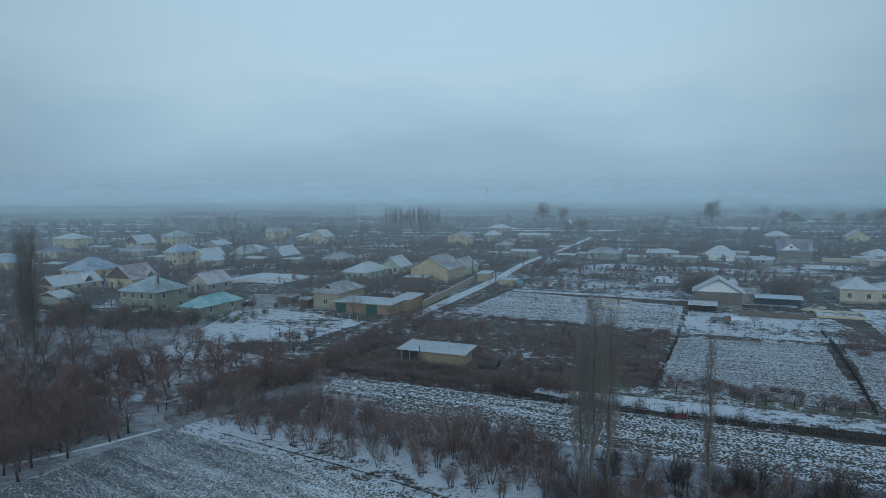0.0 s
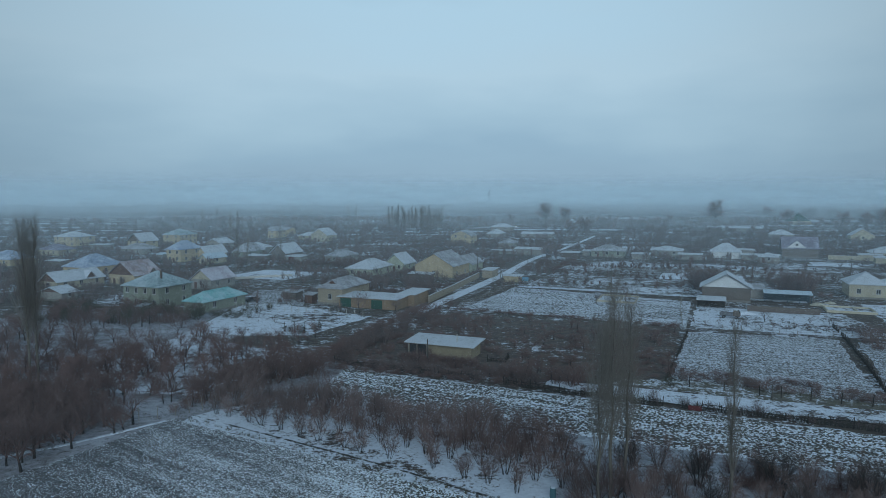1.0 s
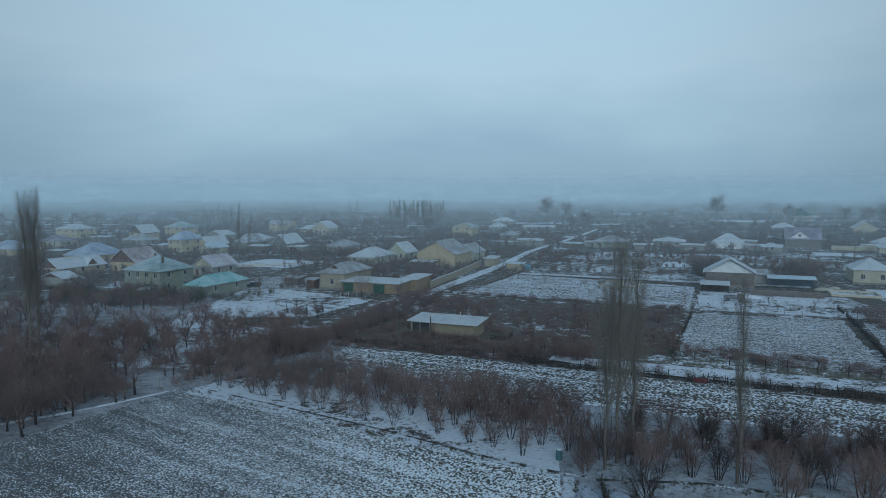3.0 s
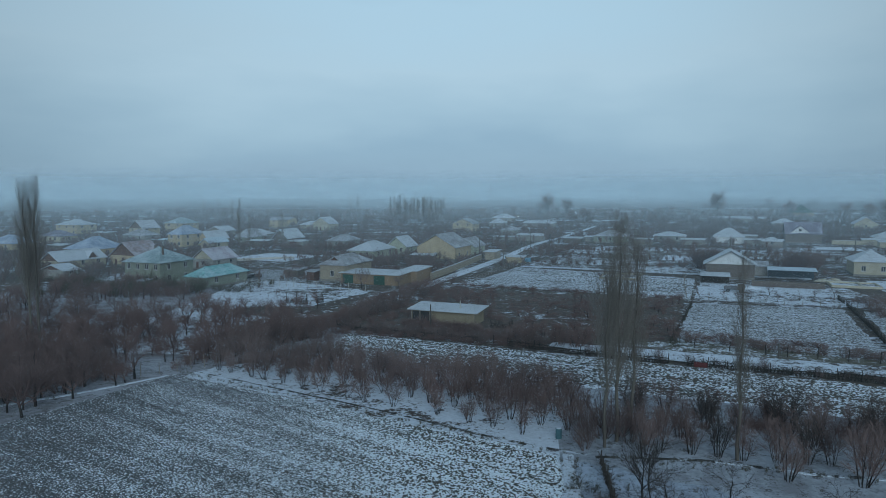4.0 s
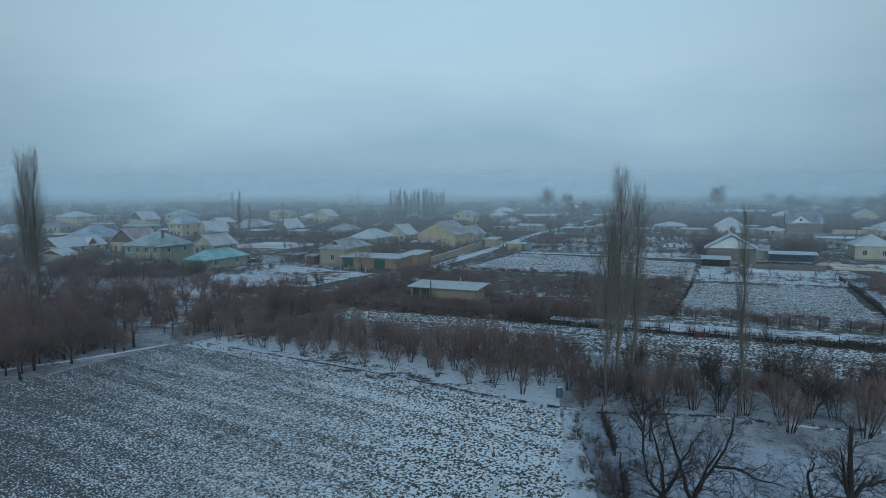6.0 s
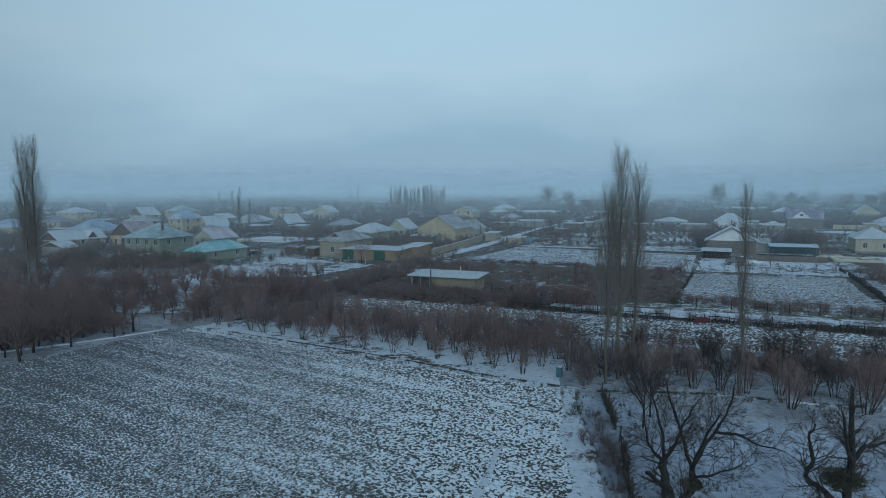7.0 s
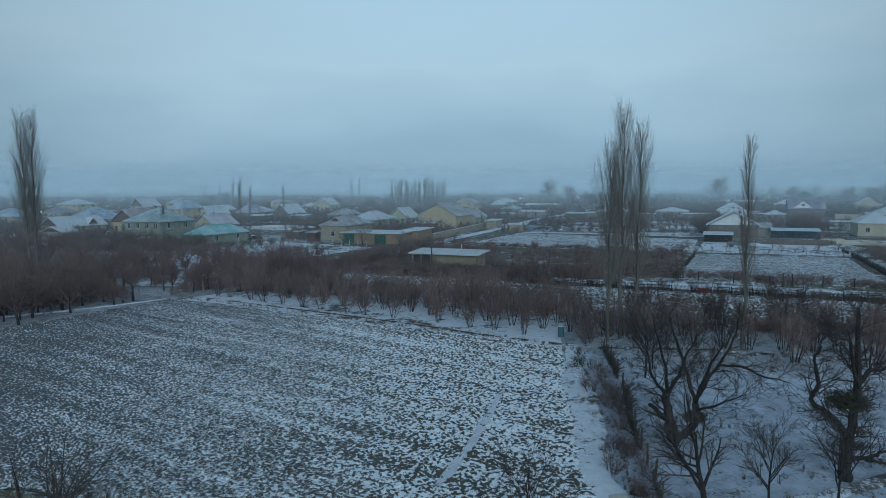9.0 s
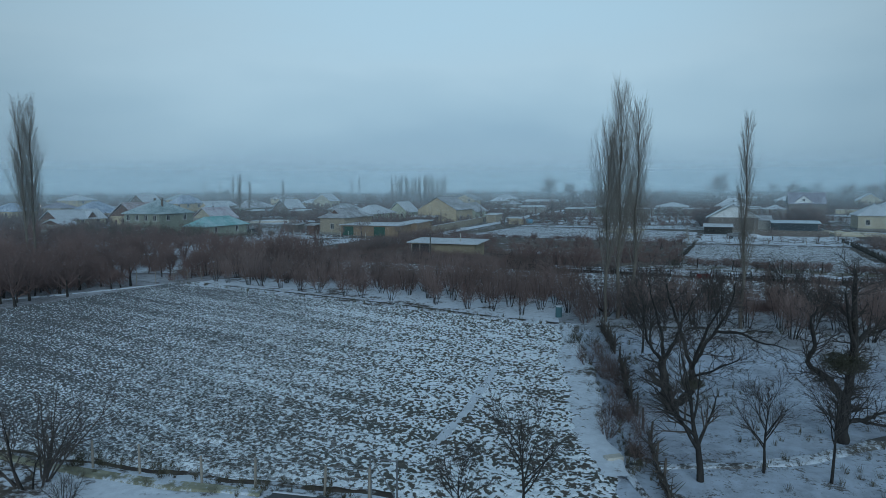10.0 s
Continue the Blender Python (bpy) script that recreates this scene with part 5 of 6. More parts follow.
for o in scene.objects:
    if o.parent is None and o.get("category") in ("house", "shed", "outbuilding", "farm shed"):
        wl_ = next(c for c in o.children if c.name.startswith("wall"))
        xs_ = [v.co for v in wl_.data.vertices]
        FOOT.append((o.matrix_basis.translation.x, o.matrix_basis.translation.y, max(v.x for v in xs_), max(v.y for v in xs_)))

rf = random.Random(5)


def off_road(x, y):
    pts = [(-9, 163), (1, 190), (21, 246), (40, 306), (72, 384), (112, 490), (160, 620), (260, 900)]
    for (x0, y0), (x1, y1) in zip(pts, pts[1:]):
        if y0 <= y <= y1:
            return abs(x - (x0 + (x1 - x0) * (y - y0) / (y1 - y0))) > 6
    return True


under = []
for quad, n, lo, hi in (([(-120, 66), (-54, 68), (-42, 92), (-105, 104)], 190, 1.0, 2.6), ([(-105, 104), (-34, 93), (-24, 112), (-96, 140)], 320, 1.0, 2.6), ([(-27, 100), (-18, 100), (-8, 150), (-16, 152)], 60, 0.8, 2.0),
                        ([(-21, 113.5), (14, 100), (16, 104), (-19, 117)], 80, 0.7, 1.7), ([(11, 106), (34, 105), (51, 145), (11, 158)], 260, 0.4, 1.5), ([(-92, 150), (-62, 150), (-60, 164), (-104, 172)], 240, 1.2, 3.2), ([(-28, 119), (9, 107), (10, 158), (-9, 162)], 330, 0.7, 2.0), ([(34, 105), (61, 91), (64, 97), (37, 112)], 110, 0.5, 1.6), ([(80, 124), (92, 118), (99, 138), (86, 144)], 60, 1.0, 2.4),
                        ([(20, 66), (58, 56.5), (59, 61), (21, 71)], 80, 1.0, 2.4), ([(-9, 111), (8, 104), (10, 110), (-8, 117)], 60, 0.6, 1.3), ([(-9, 117.5), (4.5, 112), (5.2, 114), (-8.2, 119.5)], 60, 0.9, 1.6), ([(-31, 91.5), (11, 70), (13, 79), (-22, 97.5)], 200, 1.4, 2.8), ([(-70, 100), (-54, 102), (-42, 84), (-52, 74)], 110, 1.4, 3.2), ([(-84, 98), (-50, 96), (-46, 110), (-86, 118)], 120, 1.3, 2.8), ([(62, 205), (110, 186), (116, 200), (70, 222)], 50, 1.2, 3.2)):
    for _ in range(n):
        px, py = inside(quad)
        if clear_of_houses(px, py, 1.2):
            under.append((px, py, rf.uniform(0.8, 1.9), rf.uniform(lo, hi)))
for line, wide, lo, hi in (([(-38.5, 88), (-34, 93.5), (-26.5, 104.5), (-22, 109)], 1.0, 1.4, 2.8), ([(-24, 114.8), (-19, 129.8), (-15, 146), (-6.5, 169)], 1.6, 1.6, 3.2), ([(-22.5, 111.5), (-7, 107.5), (14, 100)], 0.7, 0.6, 1.4), ([(2, 170), (28, 158), (52, 146)], 0.8, 0.6, 1.3)):
    for (x0, y0), (x1, y1) in zip(line, line[1:]):
        for k in range(int(math.hypot(x1 - x0, y1 - y0) / 0.55)):
            q = rf.random()
            under.append((x0 + (x1 - x0) * q + rf.gauss(0, wide * 0.6), y0 + (y1 - y0) * q + rf.gauss(0, wide * 0.6), rf.uniform(0.8, 1.6), rf.uniform(lo, hi)))
brushwood("undergrowth", under, M_TWIG_RED, "tangled reddish undergrowth beneath bare trees", 8, 70, 0.022)
tufts = []
for (x0, y0), (x1, y1), n, wide in (((9.6, 59), (6.9, 28), 110, 0.6), ((-36, 86.4), (9, 59.2), 110, 0.6), ((12, 58.6), (50, 50.5), 110, 0.7), ((-24, 31.5), (-5, 26.8), 130, 0.9), ((11, 55), (16, 26), 120, 3.0), ((22, 30), (30, 46), 90, 8.0), ((18, 99), (60, 80), 160, 1.2), ((35, 104), (61, 91), 120, 1.2)):
    for _ in range(n):
        q = rf.random()
        tufts.append((x0 + (x1 - x0) * q + rf.gauss(0, wide * 0.6), y0 + (y1 - y0) * q + rf.gauss(0, wide * 0.6), rf.uniform(0.12, 0.3), rf.uniform(0.2, 0.55)))
brushwood("dead_grass_tufts", tufts, M_TUFT, "pale tufts of dead grass poking through snow", 9, 22, 0.012)
gardens = []
while len(gardens) < 4800:
    y = rf.uniform(178, 520)
    x = rf.uniform(-0.85, 0.85) * y
    if noise.noise((x * 0.022, y * 0.022, 9)) + rf.uniform(-0.25, 0.25) < -0.16 or not clear_of_houses(x, y, 1.6) or not off_road(x, y):
        continue
    if (44 < x < 165 and 225 < y < 300 and rf.random() < 0.75) or (24 < x < 112 and 175 < y < 250 and rf.random() < 0.85) or (3 < x < 70 and y < 213) or (92 < x < 140 and y < 190):
        continue
    gardens.append((x, y, rf.uniform(1.0, 2.6), rf.uniform(1.8, 5.6)))
brushwood("garden_brush", gardens, M_TWIG, "bare bushes and small trees between the village houses", 3, 28)
rows = []
for _ in range(80):
    x0, y0 = rf.uniform(-260, 300), rf.uniform(200, 560)
    ln, along = rf.uniform(15, 50), rf.random() < 0.6
    for k in range(int(ln / 1.6)):
        x, y = x0 + (VX if along else UX) * k * 1.6, y0 + (VY if along else UY) * k * 1.6
        if clear_of_houses(x, y, 1.5) and off_road(x, y) and not (3 < x < 112 and y < 250):
            rows.append((x, y, rf.uniform(0.8, 1.5), rf.uniform(1.2, 3.2)))
# lines of small fruit bushes across the snowy plots
for x0, y0, ln in ((40, 247, 64), (46, 258, 70), (60, 271, 88), (66, 283, 80), (30, 226, 40)):
    for k in range(int(ln / 2.8)):
        x, y = x0 + VX * k * 2.8 + rf.uniform(-0.4, 0.4), y0 + VY * k * 2.8 + rf.uniform(-0.4, 0.4)
        if clear_of_houses(x, y, 1.5) and rf.random() < 0.85:
            rows.append((x, y, rf.uniform(0.7, 1.1), rf.uniform(1.3, 2.4)))
thicket = []
for _ in range(170):
    x, y = rf.uniform(-100, -46), rf.uniform(148, 172)
    if clear_of_houses(x, y, 1.2) and noise.noise((x * 0.09, y * 0.09, 8)) > -0.12:
        tall = 2.3 + 4.0 * max(0.0, 1 - abs(x + 79) / 22)
        thicket.append((x, y, rf.uniform(1.0, 1.9), tall * rf.uniform(0.7, 1.15)))
brushwood("garden_thicket", thicket, M_TWIG_OLIVE, "tangled olive-brown thicket below the green-roofed houses", 11, 60, 0.035)
belt = []
for _ in range(620):
    y = rf.uniform(330, 640)
    x = rf.uniform(0.06, 0.78) * y
    if clear_of_houses(x, y, 2.0) and off_road(x, y) and noise.noise((x * 0.012, y * 0.02, 6)) > -0.08:
        belt.append((x, y, rf.uniform(1.6, 3.6), rf.uniform(2.5, 7.0)))
brushwood("garden_belts", belt, M_TWIG, "soft bare brush filling the gardens between far houses", 12, 40, 0.07)
brushwood("hedge_rows", rows, M_TWIG_RED, "bare brown hedgerows along the garden plots", 4)
woods = []
for _ in range(1900):
    y = 480 * math.exp(rf.random() * 1.25)
    x = rf.uniform(-0.8, 0.85) * y
    if noise.noise((x * 0.006, y * 0.012, 4)) < -0.05 or not off_road(x, y):
        continue
    woods.append((x, y, rf.uniform(2, 5.5), rf.uniform(4, 11)))
brushwood("far_trees", woods, M_TWIG, "distant bare trees and thickets fading into mist", 6, 26, 0.16)
lines = []
for k in range(26):
    y0 = 620 * math.exp(k / 26 * 1.25)
    x0 = rf.uniform(-0.85, 0.5) * y0
    ln = rf.uniform(0.15, 0.5) * y0
    for q in range(int(ln / 5)):
        if rf.random() < 0.85:
            lines.append((x0 + q * 5, y0 - q * 0.6 + rf.uniform(-3, 3), rf.uniform(2.5, 5.5), rf.uniform(4, 10)))
brushwood("tree_lines", lines, M_TWIG, "distant tree lines between the fields", 7, 22, 0.2)
# single trees in the house gardens
made = 0
while made < 135:
    y = rf.uniform(176, 345)
    x = rf.uniform(-0.62, 0.66) * y
    if not clear_of_houses(x, y, 2.5) or not off_road(x, y) or (3 < x < 112 and y < 235 and rf.random() < 0.8):
        continue
    place(GARDEN, x, y, rf.uniform(0.55, 1.1))
    made += 1
drop(FRUITS)
drop(SAPLINGS)
drop(GARDEN)
# taller single trees and a poplar row
FAR_POP = [poplar(80 + s, 17.0, 1.1, "bare poplar in a village windbreak row", dense=2.6, rmin=0.018) for s in range(2)]
for k in range(34):
    t = k / 33
    place(FAR_POP, -44 + 41 * t + rf.uniform(-1, 1), 515 + rf.uniform(-6, 6) - 14 * t, rf.uniform(0.95, 1.3))
for x, y, s in ((-82, 560, 1.25), (-76, 560, 1.3), (-200, 540, 1.1), (-190, 545, 1.1), (-128, 400, 1.2), (-132, 402, 1.15), (-80, 251, 0.95), (-77, 253, 0.85), (-71.5, 283, 0.9)):
    place(FAR_POP, x, y, s)
drop(FAR_POP)
BIG = [broad_tree(90 + s) for s in range(3)]
for x, y, s in ((46.5, 305, 1.2), (52, 313, 1.1), (105.5, 690, 3.5), (128, 700, 2.9), (98, 520, 1.7), (112, 530, 1.9), (274, 668, 2.8), (338, 650, 1.9), (362, 600, 1.8), (350, 548, 1.7), (392, 590, 1.9), (430, 640, 2.0), (20, 610, 1.7), (34, 640, 1.6), (420, 545, 1.7),
                (205, 430, 1.2), (150, 480, 1.4), (-190, 560, 1.9), (-40, 690, 1.8), (-60, 700, 1.7), (-205, 570, 1.8), (180, 600, 1.7), (205, 640, 1.6), (150, 640, 1.6), (240, 700, 1.7), (-110, 640, 1.6), (-260, 640, 1.7),
                (-330, 620, 1.5), (-20, 590, 1.4), (70, 700, 1.6), (300, 500, 1.3), (330, 470, 1.3), (-300, 480, 1.3), (460, 700, 2.0), (500, 730, 1.9)):
    place(BIG, x, y, s * (1.1 if x > 260 else 0.8))
for _ in range(10):
    place(BIG, rf.uniform(390, 560), rf.uniform(560, 820), rf.uniform(1.4, 2.2))
drop(BIG)

# ---- fences, walls, poles ----
def line_spots(pts, gap):
    """Even spots along a bent line, with the way it runs."""
    out = []
    for (x0, y0), (x1, y1) in zip(pts, pts[1:]):
        ln = math.hypot(x1 - x0, y1 - y0)
        n = max(1, round(ln / gap))
        out += [(x0 + (x1 - x0) * k / n, y0 + (y1 - y0) * k / n, ln / n, math.degrees(math.atan2(y1 - y0, x1 - x0))) for k in range(n)]
    return out


def wire_fence(pts, gap, h, label, seed, material=None, rail=False, r=0.055):
    rng = random.Random(seed)
    material = material or M_POST
    e = root("fence", pts[0][0], pts[0][1], 0, 0, label, "fence", "plot fences")
    spots = line_spots(pts, gap)
    bx, by = pts[0]
    post = Soup().tube([(0, 0, -0.3), (0, 0, h * 0.5), (0, 0, h)], [r, r * 0.95, r * 0.85], 6, True)
    me = mesh_of("post", post.v, post.f, material)
    for x, y, _, a in spots + [(pts[-1][0], pts[-1][1], 0, 0)]:
        ob = new("post", me)
        ob.parent = e
        ob.matrix_basis = pose(x - bx, y - by, 0, rng.uniform(-4, 4), rng.uniform(-4, 4), rng.uniform(0, 90)) @ Matrix.Diagonal((1, 1, rng.uniform(0.88, 1.1), 1))
    for z in ((0.35, 0.65, 0.92) if not rail else (0.45, 0.9)):
        s = Soup()
        path = [(x - bx, y - by, h * z - (0.03 if k % 2 else 0)) for k, (x, y, *_r) in enumerate(spots + [(pts[-1][0], pts[-1][1])])]
        s.tube(path, [0.04 if rail else 0.012] * len(path), 4 if rail else 3)
        s.part("rail" if rail else "wire", material if rail else M_METAL, e)
    return e


def brush_fence(pts, h, label, seed, gap=2.4, material=None, sticks=34, ragged=0.0):
    """Woven dead-brush fence: posts, and between them panels of leaning sticks. ragged: how far it has come apart."""
    material = material or M_WICKER
    rng = random.Random(seed)
    bx, by = pts[0]
    e = root("brush_fence", bx, by, 0, 0, label, "fence", "brush fences")
    post = Soup().tube([(0, 0, -0.3), (0, 0, h * 1.15)], [0.07, 0.05], 6, True)
    pm = mesh_of("post", post.v, post.f, material)
    panels = []
    for k in range(3):
        s = Soup()
        for q in range(sticks):
            x = gap * q / sticks + rng.uniform(-0.08, 0.08)
            top = h * rng.uniform(0.35, 1.25)
            y = rng.uniform(-0.16, 0.16)
            s.tube([(x, y, -0.05), (x + rng.uniform(-0.25, 0.25), y * -0.6, top * 0.6), (x + rng.uniform(-0.75, 0.75), rng.uniform(-0.3 - ragged, 0.3 + ragged), top)], [0.035, 0.028, 0.012], 3)
        for z in (0.3, 0.65):
            s.tube([(0, 0.05, h * z), (gap / 2, -0.05, h * z + 0.05), (gap, 0.05, h * z)], [0.045] * 3, 4)
        panels.append(mesh_of("brush_panel", s.v, s.f, material))
    for x, y, ln, a in line_spots(pts, gap):
        ob = new("post", pm)
        ob.parent = e
        ob.matrix_basis = pose(x - bx, y - by, 0, rng.uniform(-5, 5), rng.uniform(-5, 5), 0) @ Matrix.Diagonal((1, 1, rng.uniform(0.8, 1.15), 1))
        if rng.random() < 0.9 - 0.15 * ragged:
            ob = new("brush_panel", panels[rng.randrange(3)])
            ob.parent = e
            tagged(ob, kind="stuff")
            ob.matrix_basis = pose(x - bx, y - by, 0, rng.uniform(-6, 6) * (1 + 3 * ragged), 0, a + rng.uniform(-14, 14) * ragged) @ Matrix.Diagonal((ln / gap, 1, rng.uniform(0.7 - 0.25 * ragged, 1.1 + 0.2 * ragged), 1))
    return e


def block_wall(pts, h, label, material, gap=3.0, cap=True):
    bx, by = pts[0]
    e = root("garden_wall", bx, by, 0, 0, label, "wall", "garden walls")
    rng = random.Random(int(bx))
    for x, y, ln, a in line_spots(pts, gap):
        s = Soup().box(0.0, -0.12, -0.2, ln - 0.02, 0.12, h).box(-0.18, -0.18, -0.2, 0.18, 0.18, h + 0.12)
        ob = s.part("wall_panel", material, e)
        ob.matrix_basis = pose(x - bx, y - by, rng.uniform(-0.04, 0.02), 0, 0, a)
        if cap:
            c = Soup().box(0.2, -0.17, h, ln - 0.2, 0.17, h + 0.07)
            c.part("snow_cap", M_SNOWPURE, ob)
    return e


def utility_pole(x, y, h, label, strut=0, arm=True):
    e = root("utility_pole", x, y, 0, random.Random(int(x * 7)).uniform(-30, 30), label, "utility pole", "utility poles")
    Soup().tube([(0, 0, -0.5), (0.02, 0, h * 0.5), (0, 0.03, h)], [0.16, 0.13, 0.10], 8, True).part("pole", M_POLE, e)
    if arm:
        Soup().box(-0.9, -0.05, h - 0.55, 0.9, 0.05, h - 0.43).part("crossarm", M_POLE, e)
        for k in (-0.8, -0.4, 0.4, 0.8):
            Soup().tube([(k, 0, h - 0.43), (k, 0, h - 0.25)], [0.04, 0.03], 6, True).part("insulator", M_CONCRETE, e)
    if strut:
        Soup().tube([(strut, 0.4, -0.3), (0.05, 0.02, h * 0.72)], [0.14, 0.11], 8, True).part("strut", M_POLE, e)
    return e


# fence round the near field, with its gate
wire_fence([(-30, 32.6), (-16.8, 29.6), (-14.5, 29.1), (-11.4, 28.0), (-9.1, 27.7), (-6.1, 26.9), (-4.3, 26.6)], 2.4, 1.4, "sagging wire fence on weathered wooden posts", 1, r=0.06)
wire_fence([(-41, 84.8), (-37.2, 87.2), (-34.4, 89.4), (-31.8, 92.5)], 2.2, 1.8, "leaning old posts at the corner of the wood", 21)
gate = root("field_gate", -3.75, 26.75, 0, -4, "small open frame gate of grey metal bars", "gate")
Soup().tube([(-0.5, 0, -0.2), (-0.5, 0, 1.75)], [0.045, 0.04], 6, True).part("post", M_METAL, gate)
Soup().tube([(0.55, 0, -0.2), (0.55, 0, 1.6)], [0.045, 0.04], 6, True).part("post", M_METAL, gate)
Soup().tube([(-0.5, 0, 1.68), (0.55, 0, 1.55)], [0.03, 0.03], 5, True).part("rail", M_METAL, gate)
Soup().tube([(-0.42, 0.02, 1.6), (0.45, 0.02, 0.1)], [0.025, 0.025], 5, True).part("brace", M_METAL, gate)
M_STRAW = snowy_ground("pale_dead_grass", 0.38, (0.22, 0.215, 0.15), 4.0, grass=(0.36, 0.355, 0.26))
ribbon("grass_verge", [(-24, 31.6), (-17.5, 29.2), (-12, 27.7), (-7.5, 26.9)], [0.3, 0.7, 0.75, 0.4], M_STRAW, 0.13, "strip of pale dead grass along the fence", "grass")
frame_box = root("cold_frame", -6.6, 25.2, 0, -12, "low cold frame covered with black sheeting, edged with snow", "cold frame")
Soup().box(-1.5, -0.8, -0.1, 1.5, 0.8, 0.42).part("body", M_POST, frame_box)
Soup().box(-1.6, -0.9, 0.42, 1.6, 0.9, 0.48).part("cover", M_BLACK, frame_box)
Soup().box(-1.6, 0.80, 0.48, 0.2, 0.88, 0.51).part("snow_edge", M_SNOWPURE, frame_box)

brush_fence([(12.0, 57.5), (10.8, 47), (9.4, 39.8), (8.4, 32.1), (7.2, 25.5)], 1.25, "collapsed grey-brown dead-brush fence beside the path", 4, 2.0, M_STICKS, 30, 0.4)
brush_fence([(-20.6, 115.2), (6.0, 103.3), (16, 97.6), (27, 92.3), (38.8, 87.7), (53, 81.4), (92, 64.5)], 1.15, "long dark brush fence between plough strip and canal bank", 5)
brush_fence([(33.8, 103.5), (42, 121), (51.2, 141)], 0.7, "low dark brush fence between two plots", 6)
brush_fence([(61.5, 90.5), (72, 113), (81, 134), (86, 147)], 1.0, "dark brush fence along the stubble field", 7)
brush_fence([(-36, 142), (-31, 140), (-28, 143)], 2.0, "tall ragged brush screen of an animal pen", 8)
wire_fence([(-56, 172.5), (-38, 165.5), (-21, 159.5)], 2.2, 1.8, "wire fence on pale concrete posts along a snowy yard", 9, M_CONCRETE, r=0.06)
wire_fence([(52.5, 145.5), (70, 139), (92, 131)], 3.5, 1.3, "wire fence on wooden posts between farmyard and field", 10)
wire_fence([(21.5, 211.5), (40, 201), (66, 187)], 3.0, 1.4, "wire fence on posts along the lane", 11)
wire_fence([(3, 172), (12, 194), (22, 219), (27, 236)], 2.6, 1.3, "row of fence posts along the village road", 12)
wire_fence([(67, 188), (60, 170), (53, 149)], 3.0, 1.3, "wire fence between garden plots", 13)
wire_fence([(98, 244), (130, 231), (165, 217)], 2.2, 1.7, "tall post fence behind the gardens", 14, rail=True)
wire_fence([(44, 268), (90, 249), (122, 236)], 3.0, 1.5, "post and rail fence behind the gardens", 15, rail=True)
wire_fence([(36.5, 100.4), (45.1, 95.8), (47.7, 94.8), (62, 89.5)], 4.2, 1.7, "old wooden fence posts before a stubble field", 17, M_WICKER, r=0.08)
red = root("metal_sheet", 33.2, 89.6, 0, -GRID, "faded red metal sheet leaning in a brush fence", "metal sheet")
Soup().box(-0.85, -0.03, -0.05, 0.85, 0.0, 0.62).part("sheet", WALLS["REDPAINT"], red)
Soup().tube([(0.3, 0.05, -0.2), (0.3, 0.05, 1.3)], [0.06, 0.05], 6, True).part("post", M_WICKER, red)
block_wall([(-5.5, 181), (2, 205), (11.5, 238)], 1.9, "long grey concrete panel wall along the road", WALLS["BEIGE"], 3.2)
block_wall([(76.5, 167.6), (91.5, 161.4)], 1.5, "plain brown block wall of a farmyard", WALLS["BROWNWALL"], 3.0, False)
for x, y, h, st in ((17.2, 213.5, 8.0, 1.6), (51.5, 206.5, 8.0, 0), (11.3, 248.5, 7.5, 0), (33, 268, 8, 0), (62, 335, 8.5, 0), (93, 430, 9, 0), (140, 228, 8, 0), (96, 226, 8, 0), (46, 94, 2.2, 0)):
    utility_pole(x, y, h, "weathered wooden utility pole" + (" with a leaning strut" if st else ""), st, h > 5)

# ---- yards ----
def canopy(x, y, a, b, h, label, paint=None, roof="LIGHTBLUE"):
    e = root("canopy", x, y, 0, -GRID, label, "canopy")
    paint = paint or M_BLUE_SHADED
    X, Y = a / 2, b / 2
    v, f = solid_roof([(-X - 0.3, -Y - 0.3, h), (X + 0.3, -Y - 0.3, h), (X + 0.3, Y + 0.3, h + 0.5), (-X - 0.3, Y + 0.3, h + 0.5)], [(0, 1, 2, 3)], 0.14)
    piece("roof", v, f, ROOFS[roof], e)
    for k in range(5):
        Soup().box(-X + a * k / 4 - 0.07, -Y, -0.2, -X + a * k / 4 + 0.07, -Y + 0.14, h).part("post", paint, e)
    Soup().box(-X, Y - 0.2, -0.2, X, Y, h + 0.3).part("back_wall", paint, e)
    Soup().box(-X, -Y - 0.02, h - 0.35, X, -Y + 0.04, h - 0.05).part("fascia", paint, e)
    return e


canopy(94.0, 182.0, 11.5, 3.6, 2.6, "blue open-fronted canopy with snowy sheet roof, its inner shade put into the paint")
canopy(69.6, 173.8, 6.7, 4.0, 2.2, "low dark wooden lean-to on posts, open at the front", M_WICKER, "LIGHTGREY")


def foundation(x, y, a, b, label, cross):
    e = root("foundation", x, y, 0, -GRID, label, "foundation", "unfinished foundations")
    X, Y, t, h = a / 2, b / 2, 0.13, 0.55
    for x0, y0, x1, y1 in [(-X, -Y, X, -Y + 2 * t), (-X, Y - 2 * t, X, Y), (-X, -Y + 2 * t, -X + 2 * t, Y - 2 * t), (X - 2 * t, -Y + 2 * t, X, Y - 2 * t)] + [(c - t, -Y + 2 * t, c + t, Y - 2 * t) for c in cross]:
        w = Soup().box(x0, y0, -0.2, x1, y1, h).part("footing", M_RIM, e)
        if x1 - x0 > y1 - y0:
            Soup().box(x0 + 0.1, y0 + 0.1, h, x1 - 0.1, y1 - 0.1, h + 0.05).part("snow_cap", M_SNOWPURE, w)
    Soup().box(-X + 2 * t, -Y + 2 * t, -0.1, X - 2 * t, Y - 2 * t, 0.12).part("fill", M_PLOT, e)
    return e


foundation(48.2, 186.3, 10.5, 12.0, "unfinished pale concrete foundation rimmed with snow", (-1.0, 0.9))
